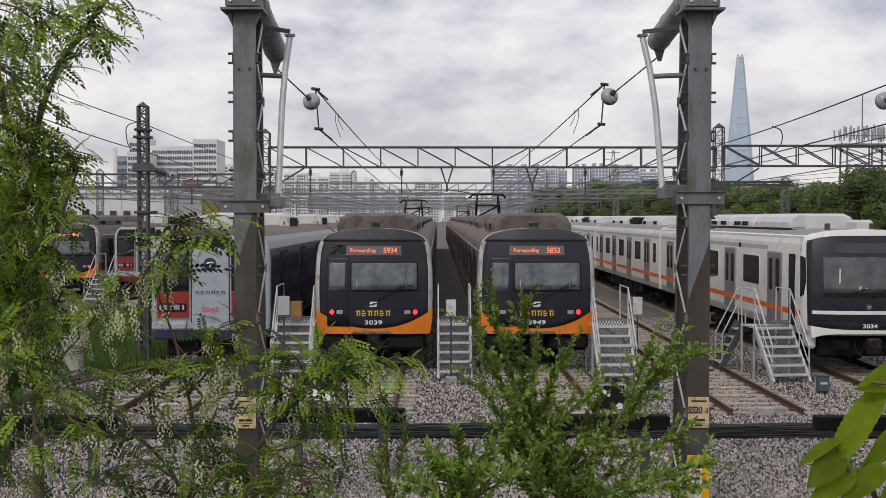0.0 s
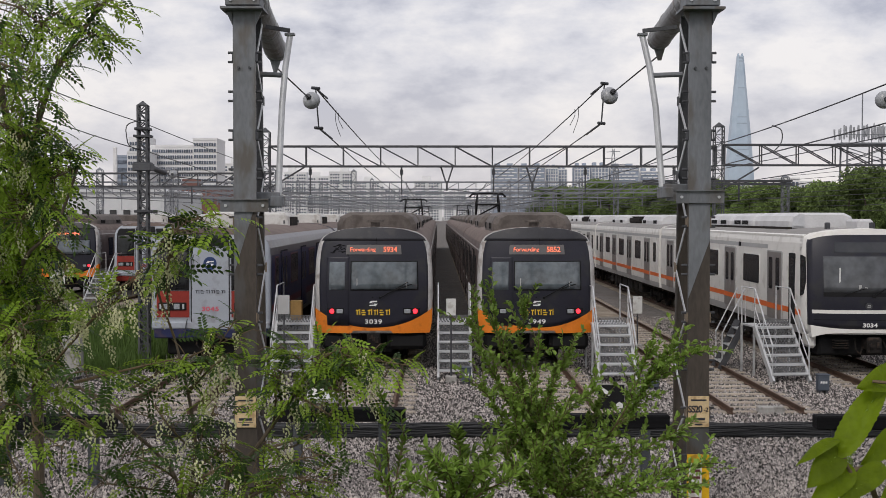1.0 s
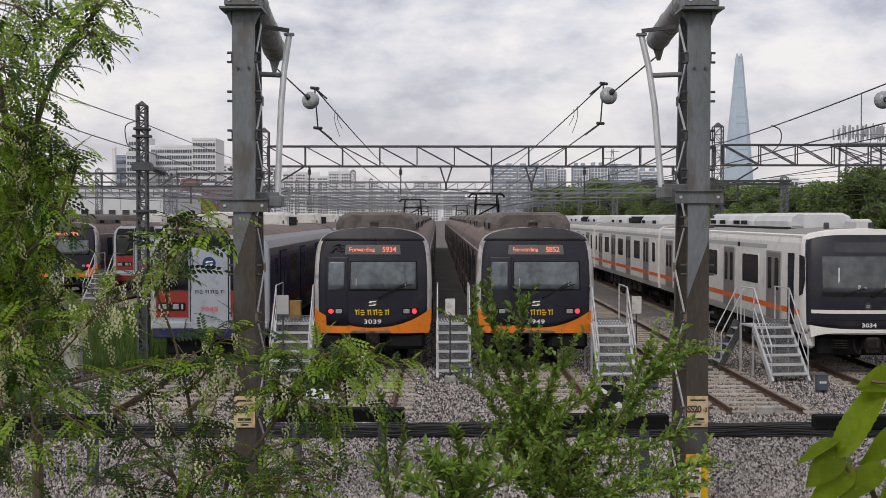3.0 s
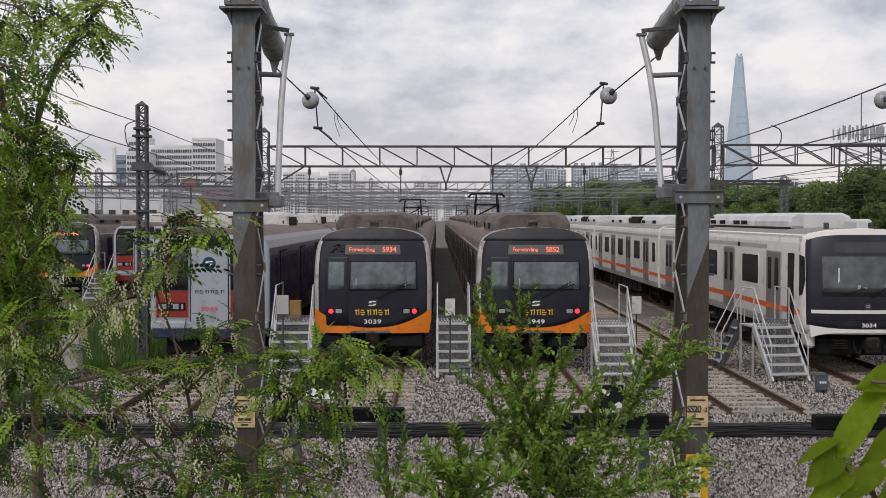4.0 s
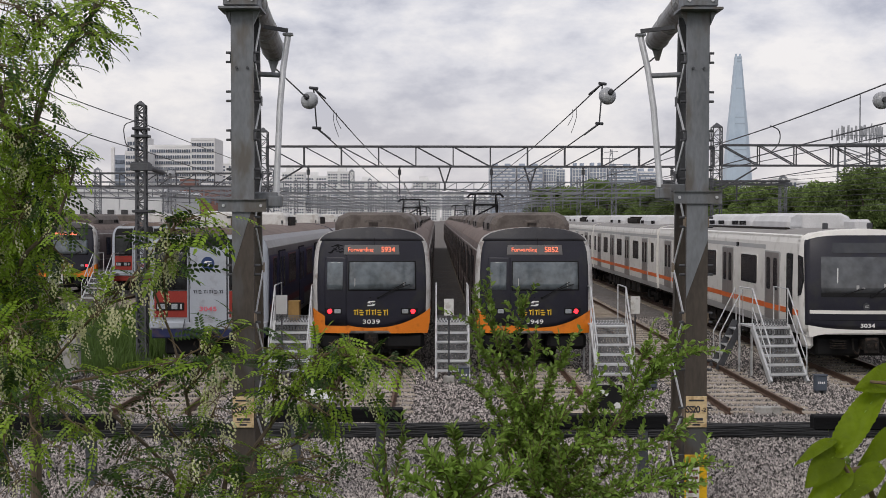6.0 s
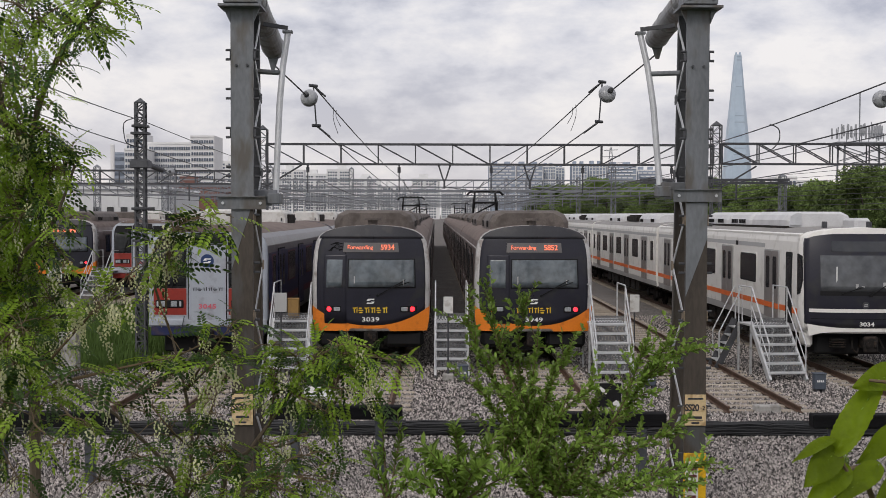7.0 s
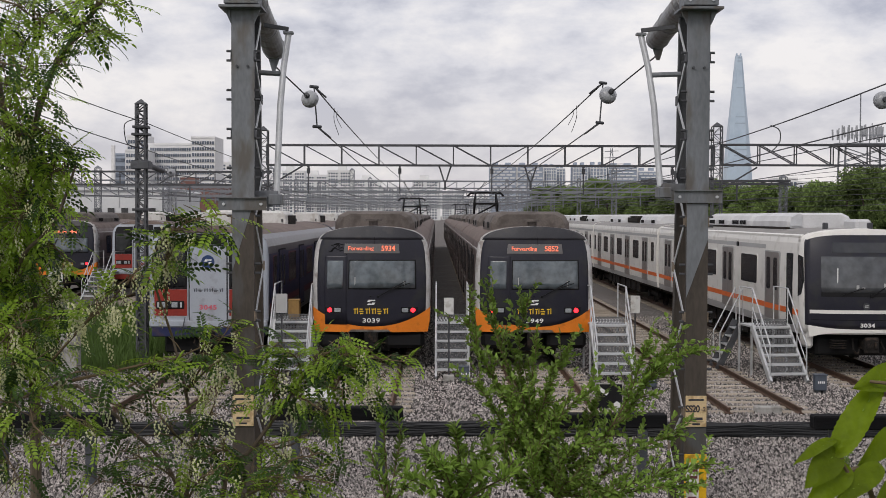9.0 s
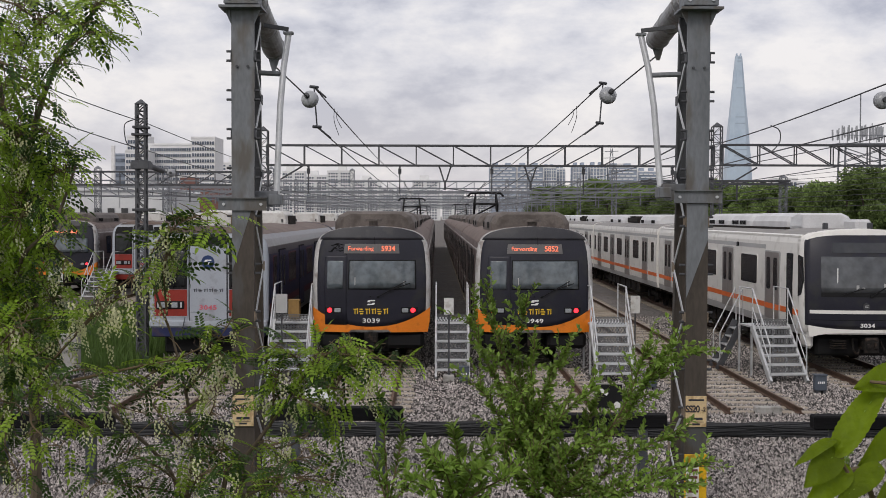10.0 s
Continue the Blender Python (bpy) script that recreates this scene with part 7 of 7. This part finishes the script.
    S([(-0.55, 4.90, 3.35), (-0.39, 4.70, 3.38), (-0.21, 4.70, 3.33)], 14, 3, size=0.88, spread=0.07, dark=0.4, sway=1.6)
    S([(-0.58, 4.90, 3.28), (-0.43, 4.70, 3.28), (-0.29, 4.70, 3.26)], 12, 4, size=0.88, spread=0.08, dark=0.5, sway=1.5)
    S([(-0.62, 4.90, 3.23), (-0.51, 4.70, 3.21), (-0.41, 4.70, 3.15)], 12, 4, size=0.88, spread=0.08, dark=0.5, sway=1.4)
    S([(-0.67, 4.90, 3.16), (-0.68, 4.80, 3.28), (-0.65, 4.70, 3.36)], 12, 3, size=0.88, spread=0.08, dark=0.4, sway=1.4)
    S([(-0.80, 4.90, 2.98), (-0.66, 4.80, 3.03), (-0.51, 4.70, 3.10)], 8, 4, size=0.88, spread=0.09, dark=0.5)
    S([(-0.85, 4.90, 2.84), (-0.61, 4.60, 2.93), (-0.42, 4.50, 2.93)], 16, 1, size=0.88, spread=0.11, dark=0.25)
    S([(-0.82, 4.90, 2.79), (-0.63, 4.60, 2.98), (-0.48, 4.50, 3.04)], 14, 1, size=0.88, spread=0.10, dark=0.3)
    S([(-0.85, 4.90, 2.76), (-0.70, 4.60, 2.88), (-0.57, 4.50, 2.88)], 14, 0, size=0.88, spread=0.12, dark=0.5)
    S([(-0.72, 4.90, 3.08), (-0.69, 4.80, 3.24), (-0.71, 4.80, 3.36)], 6, 3, size=0.88, spread=0.07, dark=0.4)


def build_shrubs():
    rng = random.Random(33)
    x, y = 0.62, 5.2
    o = Vector((x, y, bank_z(y)))
    sh = thing("leafy_shrub", Matrix.Translation(o), "upright shrub with many small green leaves", "shrub", "shrubs on the bank")
    bm = sweep(B(), [Vector((0, 0, 0)), Vector((0.0, 0, 0.5)), Vector((0.55, 5.20, 2.69)) - o], [0.016, 0.013, 0.010], 7)
    part("trunk", bm, "bark", sh)
    foot = (0.55, 5.20, 2.70)
    R = lambda pts, n, **kw: simple_branch(sh, pts, n, rng, BLADE, "shrub", shoot=0.15, **kw)
    R([foot, (0.40, 5.20, 3.02), (0.24, 5.10, 3.32), (0.15, 5.10, 3.54)], 260, shoots=12, sway=1.1)
    R([foot, (0.43, 5.20, 3.08), (0.29, 5.10, 3.40), (0.25, 5.10, 3.62)], 250, shoots=12, sway=1.1)
    R([foot, (0.46, 5.30, 3.01), (0.38, 5.20, 3.34), (0.41, 5.10, 3.63)], 260, shoots=12, sway=1.2)
    R([foot, (0.49, 5.30, 2.95), (0.44, 5.20, 3.18), (0.47, 5.20, 3.42)], 220, shoots=12)
    R([foot, (0.48, 5.10, 3.02), (0.50, 5.00, 3.24), (0.59, 5.00, 3.41)], 200, shoots=10)
    R([foot, (0.37, 5.10, 2.94), (0.26, 5.00, 3.14), (0.19, 5.00, 3.24)], 200, shoots=10)
    R([foot, (0.42, 5.10, 2.89), (0.35, 5.00, 3.06), (0.33, 5.00, 3.24)], 220, shoots=12)
    R([foot, (0.51, 5.10, 2.94), (0.56, 5.00, 3.11), (0.71, 5.00, 3.24)], 180, shoots=9)
    R([foot, (0.69, 5.20, 2.84), (0.85, 5.10, 3.09), (0.96, 5.10, 3.27), (1.05, 5.00, 3.44)], 260, shoots=12, sway=1.2)
    R([(0.83, 5.10, 3.07), (0.96, 5.10, 3.25), (1.04, 5.00, 3.36), (1.16, 5.00, 3.40)], 170, shoots=9, sway=1.3)
    R([(0.73, 5.10, 2.94), (0.84, 5.00, 3.16), (0.91, 5.00, 3.34), (0.94, 5.00, 3.40)], 150, shoots=9, sway=1.2)
    R([foot, (0.70, 5.10, 2.79), (0.91, 5.00, 2.96), (1.09, 5.00, 3.04)], 200, shoots=10)
    R([foot, (0.75, 5.10, 2.74), (0.96, 5.00, 2.84), (1.22, 5.00, 2.91)], 240, shoots=12)
    R([(0.62, 5.10, 2.69), (0.81, 5.00, 2.76), (0.99, 4.90, 2.82), (1.13, 4.90, 2.82)], 220, shoots=12)
    R([foot, (0.57, 5.10, 2.87), (0.66, 5.00, 2.99), (0.79, 5.00, 2.96)], 180, shoots=10)
    R([(0.47, 5.10, 2.69), (0.36, 5.00, 2.84), (0.29, 5.00, 2.96)], 190, shoots=10)
    R([(0.54, 5.10, 2.69), (0.58, 4.90, 2.84), (0.70, 4.90, 2.81)], 190, shoots=10)
    R([(0.50, 5.10, 2.69), (0.43, 4.90, 2.84), (0.44, 4.90, 2.98)], 190, shoots=10)
    for k in range(5):
        u, v = rng.uniform(-0.03, 0.10), rng.uniform(-0.06, 0.12)
        f = Vector(foot)
        tip = f + Vector((-0.26 + 0.13 * k + u, rng.uniform(-0.15, 0.15), 0.36 + v))
        R([foot, f.lerp(tip, 0.5) + Vector((0, 0, -0.02)), tip], 150, shoots=9)
    # pale lance-leaved plant low in the middle
    x, y = 0.08, 4.7
    o = Vector((x, y, bank_z(y)))
    lp = thing("lance_leaved_plant", Matrix.Translation(o), "bright green plant with narrow pointed leaves", "plant", "shrubs on the bank")
    bm = sweep(B(), [Vector((0, 0, 0)), Vector((0.0, 0, 0.5)), Vector((0.09, 4.70, 2.79)) - o], [0.010, 0.008, 0.006], 6)
    part("trunk", bm, "twig", lp)
    for tip, n in (((-0.02, 4.60, 3.02), 26), ((0.09, 4.60, 3.10), 30), ((0.22, 4.60, 3.05), 26), ((-0.10, 4.50, 2.94), 24), ((0.29, 4.50, 2.95), 22), ((0.03, 4.50, 3.00), 24), ((0.16, 4.50, 2.98), 26)):
        f = (0.09, 4.70, 2.78)
        m = tuple(f[i] * 0.4 + tip[i] * 0.6 + (0.01 if i == 2 else 0) for i in range(3))
        simple_branch(lp, [f, m, tip], n * 2, rng, LANCE, "shrub", shoots=4, shoot=0.08, sway=1.4, size=0.85)
    x, y = -0.22, 4.8
    o = Vector((x, y, bank_z(y)))
    lp = thing("tall_weed", Matrix.Translation(o), "thin upright weed with pale narrow leaves", "plant", "shrubs on the bank")
    bm = sweep(B(), [Vector((0, 0, 0)), Vector((0.0, 0, 0.5)), Vector((-0.20, 4.80, 2.76)) - o], [0.007, 0.006, 0.005], 6)
    part("trunk", bm, "twig", lp)
    for tip, n in (((-0.23, 4.80, 3.22), 22), ((-0.14, 4.80, 3.08), 16), ((-0.28, 4.80, 3.00), 12), ((-0.08, 4.70, 2.91), 14)):
        f = (-0.20, 4.80, 2.75)
        m = tuple(f[i] * 0.45 + tip[i] * 0.55 for i in range(3))
        simple_branch(lp, [f, m, tip], n * 2, rng, LANCE, "shrub", shoots=3, shoot=0.06, sway=1.2, size=0.7)
    # weeds by the far buffer
    for q, (wx, wy) in enumerate(((9.9 * 0.62, 17.0), (-3.0, 19.3), (8.9 * 0.7, 17.6))):
        o = Vector((wx, wy, GROUND))
        lp = thing("small_weed", Matrix.Translation(o), "small green weed growing in the ballast", "plant", "weeds in the ballast")
        for k in range(5):
            tip = o + Vector((rng.uniform(-0.25, 0.25), rng.uniform(-0.2, 0.2), rng.uniform(0.35, 0.9)))
            simple_branch(lp, [o, o.lerp(tip, 0.5) + Vector((0, 0, 0.08)), tip], 40, rng, LANCE, "shrub", shoots=4, shoot=0.1, sway=0.5, size=0.95)


def broad_leaf(parent, foot, tip, normal, width, curl, seed):
    """A large toothed leaf with sunken veins, from its stalk to its tip."""
    foot, tip, normal = Vector(foot), Vector(tip), Vector(normal).normalized()
    ax = tip - foot
    l = ax.length
    ax.normalize()
    sd = ax.cross(normal).normalized()
    up = sd.cross(ax)
    bm = B()
    nu, nv = 38, 10
    rows = []
    for i in range(nu + 1):
        t = i / nu
        w = width * (math.sin(math.pi * min(1, t ** 0.62)) ** 0.8) * (1 - 0.12 * t) if 0 < t < 1 else 0.0
        w *= 0.68 * (1 + 0.07 * (i % 2))
        row = []
        for j in range(-nv // 2, nv // 2 + 1):
            s = j / (nv / 2)
            vein = 0.06 * l * abs(math.sin(9 * math.pi * (t - 0.22 * abs(s)))) * (1 - abs(s)) * 0.5
            lift = 0.18 * abs(s) * w - curl * l * t * t + vein + 0.02 * l * math.sin(7 * t + 3 * s + seed)
            back = -0.10 * l * (abs(s) ** 1.5) * (1 - t) if t < 0.35 else 0
            row.append(bm.verts.new(ax * (l * t + back) + sd * (w * s) + up * lift))
        rows.append(row)
    for a, b in zip(rows, rows[1:]):
        for j in range(nv):
            bm.faces.new((a[j], a[j + 1], b[j + 1], b[j]))
    bmesh.ops.remove_doubles(bm, verts=bm.verts[:], dist=1e-6)
    lf = part("leaf", bm, "broad", parent, smooth=True)
    rest = Matrix.Translation(foot - parent.matrix_basis.translation)
    lf.matrix_basis = rest
    SWAY.append((lf, rest, 2.2, seed * 1.7))
    rib = sweep(B(), [ax * (l * k / 6) - up * (curl * l * (k / 6) ** 2 + 0.0012) for k in range(7)], [0.0014 - 0.00018 * k for k in range(7)], 5)
    part("midrib", rib, "locust", lf)
    return lf


def build_broad_shoot():
    o = Vector((1.0, 1.75, bank_z(1.75)))
    sh = thing("broad_leaved_shoot", Matrix.Translation(o), "shoot with large bright toothed leaves close by", "plant")
    st = curve_points([o, Vector((0.78, 1.6, 3.1)), Vector((0.61, 1.55, 3.60)), Vector((0.55, 1.50, 3.66)), Vector((0.54, 1.50, 3.69))], 16)
    bm = sweep(B(), [p - o for p in st], [0.006 - 0.00025 * k for k in range(16)], 7)
    st = curve_points([Vector((0.78, 1.6, 3.1)), Vector((0.75, 1.55, 3.5)), Vector((0.67, 1.55, 3.71)), Vector((0.62, 1.50, 3.77)), Vector((0.58, 1.50, 3.78))], 16)
    sweep(bm, [p - o for p in st], [0.005 - 0.0002 * k for k in range(16)], 7)
    part("stem", bm, "twig", sh)
    for k, (f, t, n, w, c) in enumerate((
        ((0.54, 1.50, 3.69), (0.625, 1.53, 3.80), (-0.5, -0.8, 0.35), 0.029, 0.05),
        ((0.632, 1.53, 3.785), (0.56, 1.49, 3.775), (0.0, -0.9, 0.45), 0.030, 0.10),
        ((0.53, 1.50, 3.70), (0.47, 1.47, 3.68), (0.1, -0.3, 0.95), 0.015, 0.12),
        ((0.535, 1.50, 3.683), (0.485, 1.47, 3.645), (-0.1, -0.95, 0.25), 0.029, 0.06),
        ((0.55, 1.50, 3.66), (0.49, 1.48, 3.62), (0.2, -0.9, 0.3), 0.027, 0.08),
        ((0.64, 1.56, 3.70), (0.58, 1.53, 3.66), (0.3, -0.9, 0.2), 0.026, 0.08),
        ((0.60, 1.52, 3.66), (0.53, 1.48, 3.62), (0.0, -0.8, 0.6), 0.024, 0.12),
        ((0.64, 1.54, 3.64), (0.59, 1.50, 3.61), (0.1, -0.8, 0.6), 0.02, 0.08))):
        broad_leaf(sh, f, t, n, w, c, k + 1)


build_locusts()
build_shrubs()
build_broad_shoot()


# ---- what moves: leaves and boughs in a light wind, with a stronger gust late on ----
def motions():
    for ob, rest, amp, phase in SWAY:
        rows = []
        for k in range(41):
            t = 0.25 * k
            gust = 0.55 + 0.9 * math.exp(-((t - 7.4) / 1.1) ** 2) + 0.25 * math.sin(0.9 * t + 0.5)
            a = amp * gust * (0.55 * math.sin(3.1 * t + phase) + 0.35 * math.sin(5.7 * t + 2.3 * phase))
            b = amp * gust * (0.50 * math.sin(2.7 * t + 1.4 * phase) + 0.30 * math.sin(6.3 * t + phase))
            rows.append((t, rest @ pose(0, 0, 0, 0.5 * b, a, 0.6 * b)))
        walk(ob, rows)


motions()
